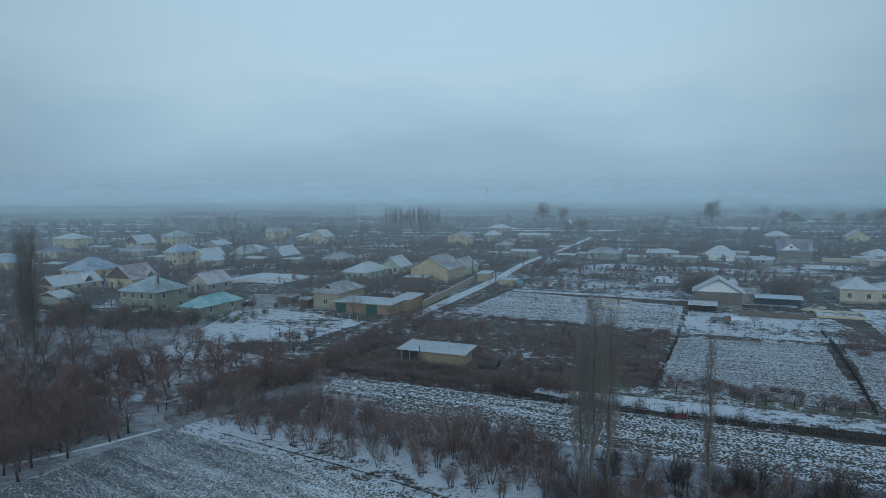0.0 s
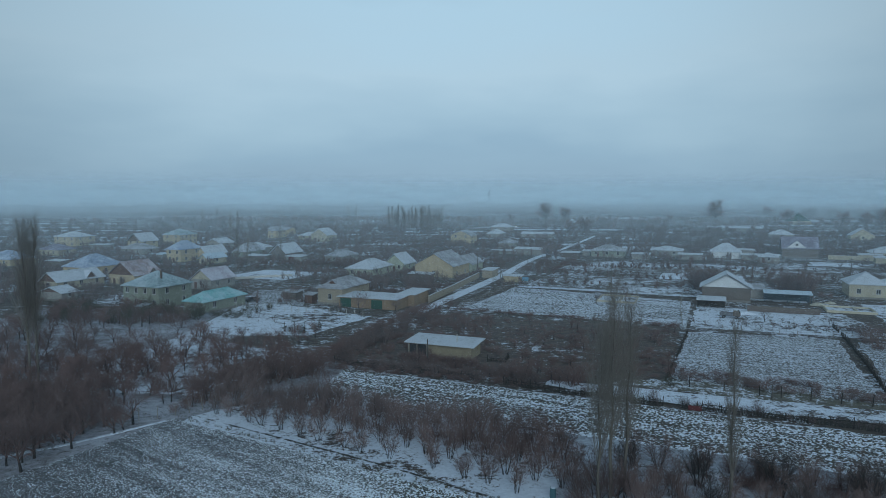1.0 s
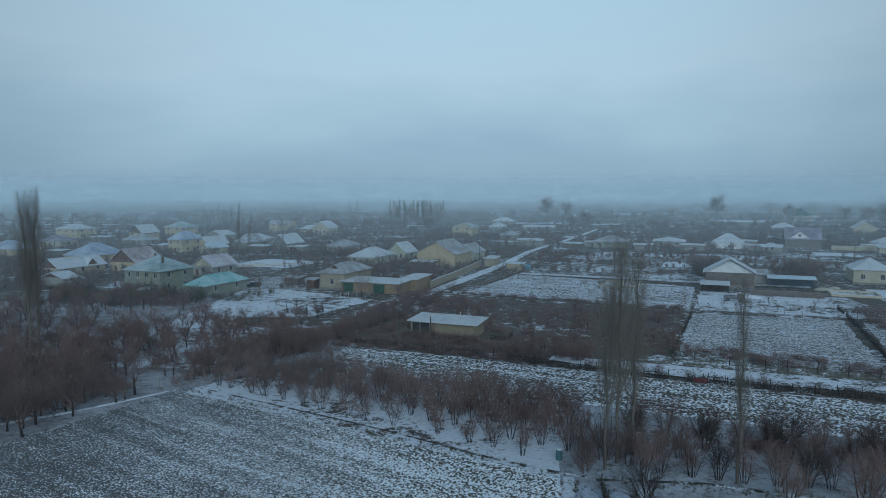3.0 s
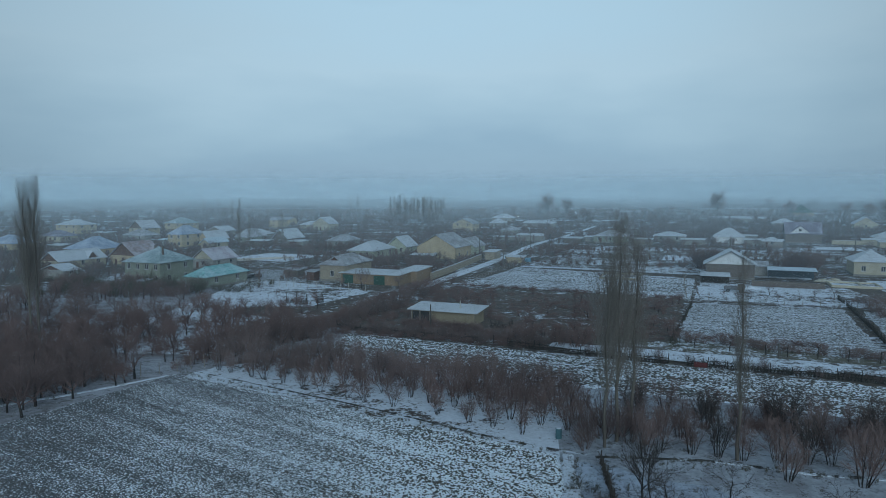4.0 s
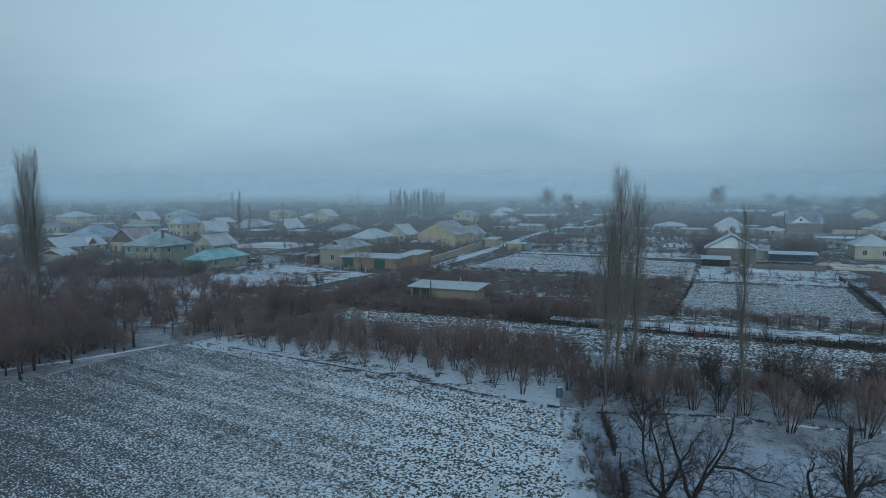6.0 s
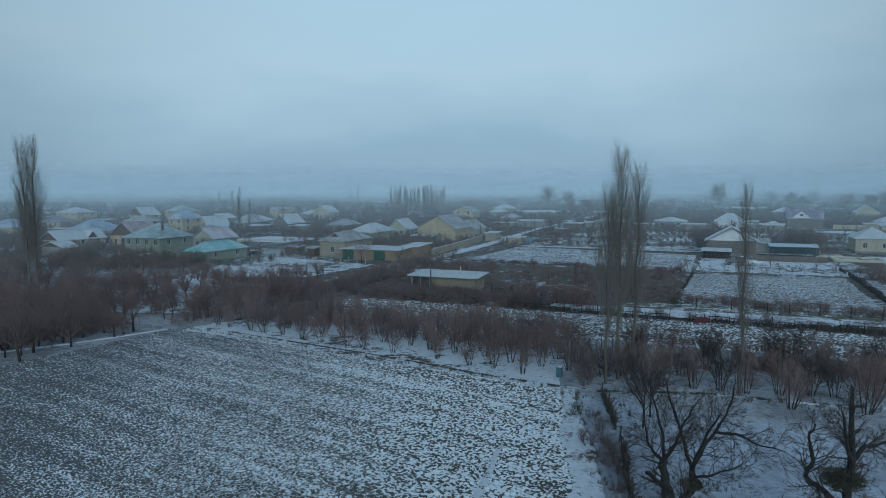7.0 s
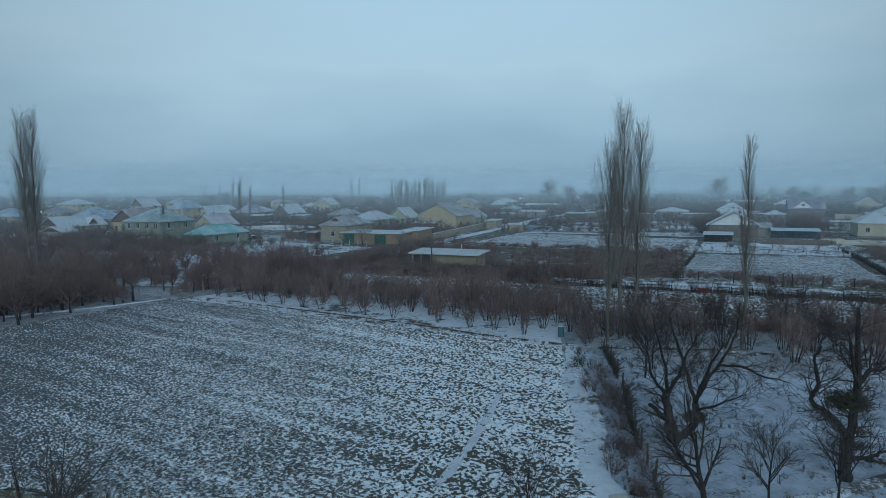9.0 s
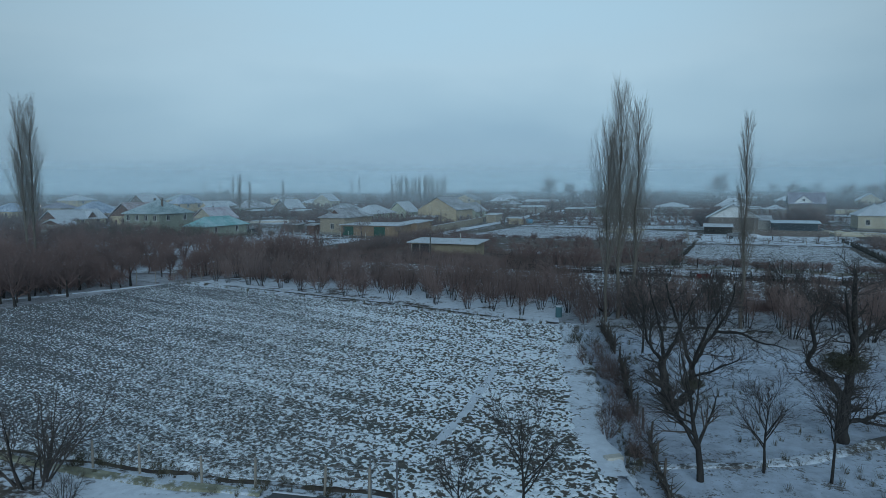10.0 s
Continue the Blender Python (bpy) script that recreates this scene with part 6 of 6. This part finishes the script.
foundation(102.7, 168.2, 11.0, 8.5, "unfinished concrete foundation beside a farm wall", (1.4,))


def truck(x, y, turn):
    e = root("truck", x, y, 0, turn, "old small flatbed truck parked in the snow", "truck")
    Soup().box(-2.3, -0.45, 0.55, 2.1, 0.45, 0.75).part("chassis", M_METAL, e)
    bed = Soup().box(-2.4, -0.95, 0.78, 0.5, 0.95, 0.88)
    for x0, y0, x1, y1 in ((-2.4, -0.95, 0.5, -0.9), (-2.4, 0.9, 0.5, 0.95), (-2.4, -0.9, -2.35, 0.9), (0.45, -0.9, 0.5, 0.9)):
        bed.box(x0, y0, 0.88, x1, y1, 1.3)
    bed.part("bed", M_METAL, e)
    cab = piece("cab", [(0.6, -0.85, 0.6), (2.1, -0.85, 0.6), (2.1, 0.85, 0.6), (0.6, 0.85, 0.6), (0.6, -0.85, 1.35), (2.1, -0.85, 1.3), (2.1, 0.85, 1.3), (0.6, 0.85, 1.35),
                        (0.62, -0.75, 2.05), (1.6, -0.75, 2.05), (1.6, 0.75, 2.05), (0.62, 0.75, 2.05)],
                [(3, 2, 1, 0), (0, 1, 5, 4), (1, 2, 6, 5), (2, 3, 7, 6), (3, 0, 4, 7), (4, 5, 9, 8), (5, 6, 10, 9), (6, 7, 11, 10), (7, 4, 8, 11), (8, 9, 10, 11)], WALLS["BROWNWALL"], e)
    Soup().box(0.66, -0.72, 2.05, 1.55, 0.72, 2.12).part("snow_cap", M_SNOWPURE, cab)
    piece("windscreen", [(2.06, -0.7, 1.38), (2.06, 0.7, 1.38), (1.66, 0.65, 1.98), (1.66, -0.65, 1.98), (2.1, -0.7, 1.4), (2.1, 0.7, 1.4), (1.7, 0.65, 2.0), (1.7, -0.65, 2.0)],
          [(4, 5, 6, 7), (0, 3, 2, 1), (0, 1, 5, 4), (1, 2, 6, 5), (2, 3, 7, 6), (3, 0, 4, 7)], M_GLASS, cab)
    for wx in (-1.5, 1.3):
        for wy in (-0.8, 0.8):
            t = Soup().tube([(wx, wy - 0.12, 0.38), (wx, wy + 0.12, 0.38)], [0.38, 0.38], 14, True).part("wheel", M_RUBBER, e)
            Soup().tube([(wx, wy - 0.13, 0.38), (wx, wy + 0.13, 0.38)], [0.2, 0.2], 10, True).part("rim", M_METAL, t)
    return e


truck(68.0, 158.2, -30)


def heap(x, y, a, b, h, material, label, category, seed):
    rng = random.Random(seed)
    s = Soup()
    n, m = 18, 7
    for i in range(m):
        r = 1 - i / m
        for j in range(n):
            t = 2 * math.pi * j / n
            q = r * (1 + 0.16 * noise.noise((math.cos(t) * 2, math.sin(t) * 2, seed)))
            s.v.append((a / 2 * q * math.cos(t), b / 2 * q * math.sin(t), h * (1 - r ** 1.6) * (1 + rng.uniform(-0.06, 0.06)) - (0.1 if i == 0 else 0)))
    s.v.append((0, 0, h))
    for i in range(m - 1):
        for j in range(n):
            q = (j + 1) % n
            s.f.append((i * n + j, i * n + q, (i + 1) * n + q, (i + 1) * n + j))
    for j in range(n):
        s.f.append(((m - 1) * n + j, (m - 1) * n + (j + 1) % n, m * n))
    ob = new(category.replace(" ", "_"), mesh_of("heap", s.v, s.f, material, True))
    ob.matrix_basis = pose(x, y, 0, 0, 0, -GRID)
    return tagged(ob, label, category)


heap(73.8, 162.6, 6.5, 1.8, 0.8, M_SNOWPURE, "long low heap under settled snow", "snow heap", 1)
heap(99.5, 176.5, 4.4, 2.4, 0.8, M_SAND, "heap of pale building sand dusted with snow", "sand heap", 2)
heap(104.5, 179.5, 3.4, 2.0, 0.6, M_SAND, "small heap of pale building sand", "sand heap", 3)
heap(36.5, 224, 3.0, 1.6, 0.7, M_SNOWPURE, "small heap under settled snow", "snow heap", 4)

slab = root("concrete_block", 6.2, 30.2, 0, 15, "small pale concrete block half sunk in snow", "concrete block")
Soup().box(-0.4, -0.2, -0.1, 0.4, 0.2, 0.32).part("body", M_CONCRETE, slab)
# steel drum by the ditch
heap(7.3, 30.9, 1.0, 0.7, 0.45, M_WICKER, "small pile of dark cut brushwood on the snow", "brushwood pile", 5)
drum = root("steel_drum", 9.35, 63.4, 0, 10, "teal painted upright steel drum standing in the orchard snow", "drum")
M_DRUM = plain("teal_drum_paint", (0.05, 0.125, 0.145), (0.075, 0.165, 0.185), 3, 0.6)
Soup().tube([(0, 0, 0), (0, 0, 0.1), (0, 0, 1.0)], [0.3, 0.3, 0.3], 16, True).part("body", M_DRUM, drum, smooth=False)
for z in (0.02, 0.35, 0.66, 0.98):
    Soup().tube([(0, 0, z - 0.02), (0, 0, z + 0.02)], [0.32, 0.32], 16, True).part("hoop", M_DRUM, drum)
Soup().tube([(0, 0, 1.0), (0, 0, 1.06)], [0.28, 0.2], 14, True).part("snow_cap", M_SNOWPURE, drum)

# mistletoe in the old orchard
def mistletoe(x, y, z, r, seed):
    rng = random.Random(seed)
    s = Soup()
    for k in range(1700):
        t, a = rng.uniform(-0.9, 1), rng.uniform(0, 2 * math.pi)
        q = math.sqrt(1 - t * t)
        d = Vector((q * math.cos(a) + rng.uniform(-0.15, 0.15), q * math.sin(a), t * 0.42 + rng.uniform(-0.05, 0.2)))
        p = d * r * rng.random() ** 0.45
        way = Vector((rng.gauss(0, 1), rng.gauss(0, 1), rng.gauss(0.4, 0.7))).normalized()
        s.tube([tuple(p), tuple(p + way * r * rng.uniform(0.15, 0.32))], [0.009, 0.012], 3)
    ob = s.part("witch_broom", M_EVERGREEN, None)
    ob.matrix_basis = pose(x, y, z)
    return tagged(ob, "dense olive-green clump of mistletoe lodged in bare branches", "mistletoe", "mistletoe clumps")


mistletoe(12.05, 36.8, 1.55, 0.62, 1)
mistletoe(17.45, 32.2, 3.9, 1.0, 2)

def house_near(x, y):
    return min((o for o in scene.objects if o.parent is None and o.get("category") in ("house", "outbuilding", "shed", "farm shed")), key=lambda o: (o.matrix_basis.translation.xy - Vector((x, y))).length)


# ---- village extras ----
house(22.5, 226.5, 6.0, 2.6, 2.0, 0.3, "shed", "YELLOW", "LIGHTGREY", 0, 0, name="shed", label="small ochre shed with flat snowy roof by the road", plinth=0)
tank = root("water_tank", 26.6, 225.0, 0, -GRID, "blue horizontal steel water tank beside a shed", "water tank")
Soup().tube([(-1.0, 0, 1.0), (1.0, 0, 1.0)], [0.75, 0.75], 14, True).part("barrel", plain("bright_blue_paint", (0.10, 0.25, 0.36), (0.15, 0.30, 0.40), 3, 0.5), tank)
for k in (-0.7, 0.7):
    Soup().box(k - 0.1, -0.6, -0.1, k + 0.1, 0.6, 0.4).part("cradle", M_CONCRETE, tank)
house(-9.2, 230.4, 8.0, 3.0, 2.3, 0.35, "shed", "BROWNWALL", "LIGHTGREY", 0, 0, name="porch", label="low lean-to porch with snowy roof before an ochre house", plinth=0)
house(-76.5, 163.5, 2.0, 2.0, 2.1, 0.4, "shed", "GREY", "LIGHTGREY", 0, 0, name="shed", label="tiny wooden hut with snowy roof", plinth=0)
house(-44.5, 187.5, 4.5, 3.5, 2.2, 0.3, "shed", "BROWNWALL", "GREYROOF", 0, 0, name="shed", label="small dark shed behind a snowy yard", plinth=0)
house(193, 288, 9, 5, 2.4, 0.4, "shed", "CREAM", "LIGHTGREY", 0, 0, name="shed", label="low cream shed with snowy roof", plinth=0)
house(205, 308, 12, 10, 3.2, 2.6, "hip", "CREAM", "LIGHTGREY", 2, 0, 2)
house(240, 545, 42, 9, 3.5, 1.2, "gv", "GREY", "LIGHTGREY", 6, 0, 0, name="outbuilding", label="very long low grey farm building under snow")
house(66, 470, 22, 8, 3.0, 1.0, "gv", "GREY", "LIGHTGREY", 3, 0, 0, name="outbuilding", label="long low grey building with snowy roof")


for x, y, a, b, h, wl, rf_, lab in ((-193, 368, 11, 6, 2.4, "GREY", "LIGHTGREY", "low grey shed with a white snowy roof"), (-135, 309, 7, 5, 2.3, "GREY", "LIGHTBLUE", "small grey shed with pale blue roof"),
                                    (-86.5, 300.5, 10, 5, 2.4, "BROWNWALL", "LIGHTGREY", "low brown shed beneath snowy sheeting"), (-67.5, 295, 8, 5, 2.6, "GREY", "LIGHTGREY", "grey garage with a red door and snowy roof"),
                                    (-38.2, 181.5, 2.4, 2.4, 2.3, "DARKWOOD", "GREYROOF", "dark wooden hut beside the snowy yard"), (60, 317, 8, 5, 2.4, "BROWNWALL", "LIGHTGREY", "low brown shed with snow-covered roof"),
                                    (70, 327, 3.7, 4, 2.3, "GREY", "LIGHTGREY", "small grey hut with snowy roof"), (151, 332, 8, 5, 2.4, "GREY", "LIGHTGREY", "low grey shed beside a cream house"),
                                    (194, 301, 9, 4, 2.6, "CREAM", "LIGHTGREY", "cream gatehouse with snowy flat roof"), (30, 337, 13, 3, 1.7, "GREY", "LIGHTGREY", "very low grey shed along the road"),
                                    (-164, 276, 8, 4, 2.4, "BROWNWALL", "LIGHTGREY", "low brown shed with bright snowy roof")):
    house(x, y, a, b, h, 0.35, "shed", wl, rf_, 0, 0, name="shed", label=lab, plinth=0)
house(-157, 336, 15, 10, 3.0, 2.6, "hip", "GREY", "GREYROOF", 2, 1)
house(-98.5, 342, 11, 11, 3.2, 2.6, "hip", "GREY", "LIGHTGREY", 2, 1)
house(-126.3, 506, 19, 9, 4.5, 1.6, "gv", "YELLOW", "GREYROOF", 3, 1)
house(-90, 446, 18, 9, 3.0, 2.2, "hip", "CREAM", "LIGHTGREY", 2, 1)
house(48.5, 560, 17, 12, 3.5, 3.2, "hip", "GREY", "LIGHTGREY", 2, 1)
house(142.5, 291, 7.5, 6, 2.8, 1.6, "hip", "GREY", "LIGHTGREY", 1, 0)
Soup().box(-2.6, -2.58, 0, 0.4, -2.5, 2.3).part("garage_door", WALLS["REDPAINT"], house_near(-67.5, 295), "red painted garage door")
block_wall([(-79, 230), (-68, 236.5), (-57, 241)], 0.8, "low pale block wall between gardens", M_CONCRETE, 3.0)
block_wall([(178, 306), (204, 295)], 1.9, "cream yard wall capped with snow", WALLS["CREAM"], 3.2)
block_wall([(113, 322), (128, 316)], 1.6, "grey yard wall capped with snow", WALLS["GREY"], 3.0)


def street_lamp(x, y, h, r, label):
    e = root("street_lamp", x, y, 0, 0, label, "street lamp", "street lamps")
    Soup().tube([(0, 0, -0.2), (0, 0, h)], [0.12, 0.08], 6, True).part("pole", M_METAL, e)
    Soup().tube([(0, 0, h), (0, -0.6, h + 0.25)], [0.05, 0.05], 5, True).part("arm", M_METAL, e)
    Soup().ball((0, -0.7, h + 0.25), r, 8, 6, 0.6).part("lamp", M_LAMP, e)


for x, y, h, r in ((51.5, 480, 7, 0.32), (-149, 240, 6, 0.2), (57, 2000, 16, 1.6), (36, 1900, 13, 1.0), (24, 1900, 13, 0.8)):
    street_lamp(x, y, h, r, "lit street lamp on a slim metal pole")


def pylon(x, y, h, w, label):
    e = root("pylon", x, y, 0, 20, label, "pylon", "power pylons")
    legs = [(-1, -1), (1, -1), (1, 1), (-1, 1)]
    for a, b in legs:
        Soup().tube([(a * w, b * w, -0.5), (a * w * 0.35, b * w * 0.35, h * 0.6), (a * w * 0.1, b * w * 0.1, h)], [0.28, 0.24, 0.18], 4).part("leg", M_METAL, e)
    s = Soup()
    for k in range(7):
        z0, z1 = h * k / 7, h * (k + 1) / 7
        q0, q1 = (w * (1 - 0.9 * (k / 7) ** 0.8), w * (1 - 0.9 * ((k + 1) / 7) ** 0.8))
        for (a, b), (c, d) in zip(legs, legs[1:] + legs[:1]):
            s.tube([(a * q0, b * q0, z0), (c * q1, d * q1, z1)], [0.13, 0.13], 3)
    s.part("bracing", M_METAL, e)
    for z, l in ((0.72, 4.5), (0.86, 3.5)):
        Soup().tube([(-l, 0, h * z), (0, 0, h * z + 0.7), (l, 0, h * z)], [0.16, 0.25, 0.16], 4).part("crossarm", M_METAL, e)


pylon(-430, 1150, 27, 2.6, "grey lattice power pylon far out on the plain")
pylon(95, 1400, 44, 3.2, "tall grey lattice mast fading into mist")


def dormer(house_ob, x, y, z, w, h, depth, side, wall, roof):
    """A small gabled dormer on a roof slope: front triangle and two roof flaps."""
    turn = {"front": 0, "right": 90}[side]
    d = Soup()
    d.v = [(-w / 2, 0, 0), (w / 2, 0, 0), (0, 0, h), (-w / 2, depth, 0), (w / 2, depth, 0), (0, depth, h)]
    d.f = [(0, 1, 2), (5, 4, 3), (0, 3, 4, 1), (1, 4, 5, 2), (2, 5, 3, 0)]
    ob = d.part("dormer", WALLS[wall], house_ob)
    ob.matrix_basis = pose(x, y, z, 0, 0, turn)
    v, f = solid_roof([(-w / 2 - 0.35, -0.4, -0.2), (0, -0.4, h + 0.12), (w / 2 + 0.35, -0.4, -0.2), (-w / 2 - 0.35, depth, -0.2), (0, depth, h + 0.12), (w / 2 + 0.35, depth, -0.2)], [(0, 1, 4, 3), (1, 2, 5, 4)], 0.12)
    piece("roof_flap", v, f, ROOFS[roof], ob)


dormer(house_near(-120.9, 211.1), 3.9, 3.5, 3.0, 4.0, 2.2, 4.0, "right", "DARKWOOD", "LIGHTGREY")
dormer(house_near(-105.7, 221.7), 5.7, 2.2, 3.5, 4.0, 2.0, 4.5, "right", "DARKWOOD", "BROWNISH")
dormer(house_near(171.5, 320.0), -1.5, -6.0, 4.6, 9.0, 3.6, 6.0, "front", "WHITE", "PURPLE")
window(house_near(171.5, 320.0), -1.5, -6.05, 5.6, 1.2, 1.1, "front")
out = house_near(-20.0, 175.7)
for k in (-6.4, 2.9):
    Soup().box(k - 1.6, -4.08, 0.0, k + 1.6, -4.0, 2.3).part("green_door", WALLS["GREENPAINT"], out, "green painted double door")
fs = house_near(-1.1, 121.8)
# the wall is closed here; a black panel paints the dark inside of the bay
Soup().box(-6.0, -2.67, 0.0, -2.6, -2.6, 2.1).part("open_bay", M_BLACK, fs, "black panel on the shed wall, painting the shade of an open bay")
for k in (-6.1, -4.4, -2.5):
    Soup().box(k - 0.07, -2.94, -0.1, k + 0.07, -2.8, 2.35).part("post", M_POST, fs)
Soup().tube([(2.6, -0.5, 2.5), (2.6, -0.5, 4.1)], [0.09, 0.09], 8, True).part("stove_pipe", M_CONCRETE, fs)
utility_pole(-4.2, 115.6, 4.2, "short wooden pole before the farm shed", 0, False)
brush_fence([(6.5, 116.0), (9.5, 115.0), (10.5, 118.5)], 1.3, "pale stick fence beside the farm shed", 16)
dormer(house_near(-29.4, 185.1), 0.0, -6.2, 4.7, 4.6, 1.9, 4.0, "front", "DARKWOOD", "GREYROOF")


def car(x, y, turn, label, paint):
    e = root("car", x, y, 0, turn, label, "car")
    side = [(-2.05, 0.45), (-2.0, 0.85), (-1.1, 0.95), (-0.75, 1.4), (0.75, 1.42), (1.5, 0.98), (2.05, 0.82), (2.1, 0.45)]
    n = len(side)
    v = [(a, -0.8, b) for a, b in side] + [(a, 0.8, b) for a, b in side]
    body = piece("body", v, [tuple(range(n))[::-1], tuple(range(n, 2 * n))] + [(k, (k + 1) % n, n + (k + 1) % n, n + k) for k in range(n)], paint, e)
    for sy in (-1, 1):
        g = Soup()
        g.v = [(-1.0, 0.81 * sy, 0.98), (1.35, 0.81 * sy, 0.98), (0.72, 0.81 * sy, 1.34), (-0.72, 0.81 * sy, 1.34), (-1.0, 0.78 * sy, 0.98), (1.35, 0.78 * sy, 0.98), (0.72, 0.78 * sy, 1.34), (-0.72, 0.78 * sy, 1.34)]
        g.f = [(0, 1, 2, 3), (7, 6, 5, 4), (0, 4, 5, 1), (1, 5, 6, 2), (2, 6, 7, 3), (3, 7, 4, 0)]
        g.part("side_window", M_GLASS, body)
    Soup().box(-0.72, -0.72, 1.41, 0.72, 0.72, 1.47).part("snow_cap", M_SNOWPURE, body)
    for wx in (-1.3, 1.3):
        for wy in (-0.72, 0.72):
            t = Soup().tube([(wx, wy - 0.1, 0.31), (wx, wy + 0.1, 0.31)], [0.31, 0.31], 14, True).part("wheel", M_RUBBER, e)
            Soup().tube([(wx, wy - 0.11, 0.31), (wx, wy + 0.11, 0.31)], [0.17, 0.17], 10, True).part("rim", M_METAL, t)


car(-55.0, 183.0, 40, "small dark car with snow on its roof parked by an outbuilding", M_BLACK)


# ---- winter mist: thin banks standing one behind another ----
def mist_bank(radius, density, top):
    verts, faces = [], []
    n = 48
    for i in range(n + 1):
        a = radians(-62 + 124 * i / n)
        for z in (-1.0, top):
            verts.append((radius * math.sin(a), radius * math.cos(a), z))
    faces = [(2 * i, 2 * i + 2, 2 * i + 3, 2 * i + 1) for i in range(n)]
    return tagged(new("mist_bank", mesh_of("mist_bank", verts, faces, mist("mist", density, top), True)), "thin bank of pale winter mist", "mist", "mist banks", "stuff")


for radius, density, top in ((75, 0.025, 30), (125, 0.042, 31), (190, 0.08, 32), (280, 0.125, 34), (400, 0.16, 38), (560, 0.23, 44), (800, 0.31, 52), (1150, 0.38, 62), (1700, 0.46, 85), (2400, 0.55, 115), (3300, 0.78, 150)):
    mist_bank(radius, density, top)
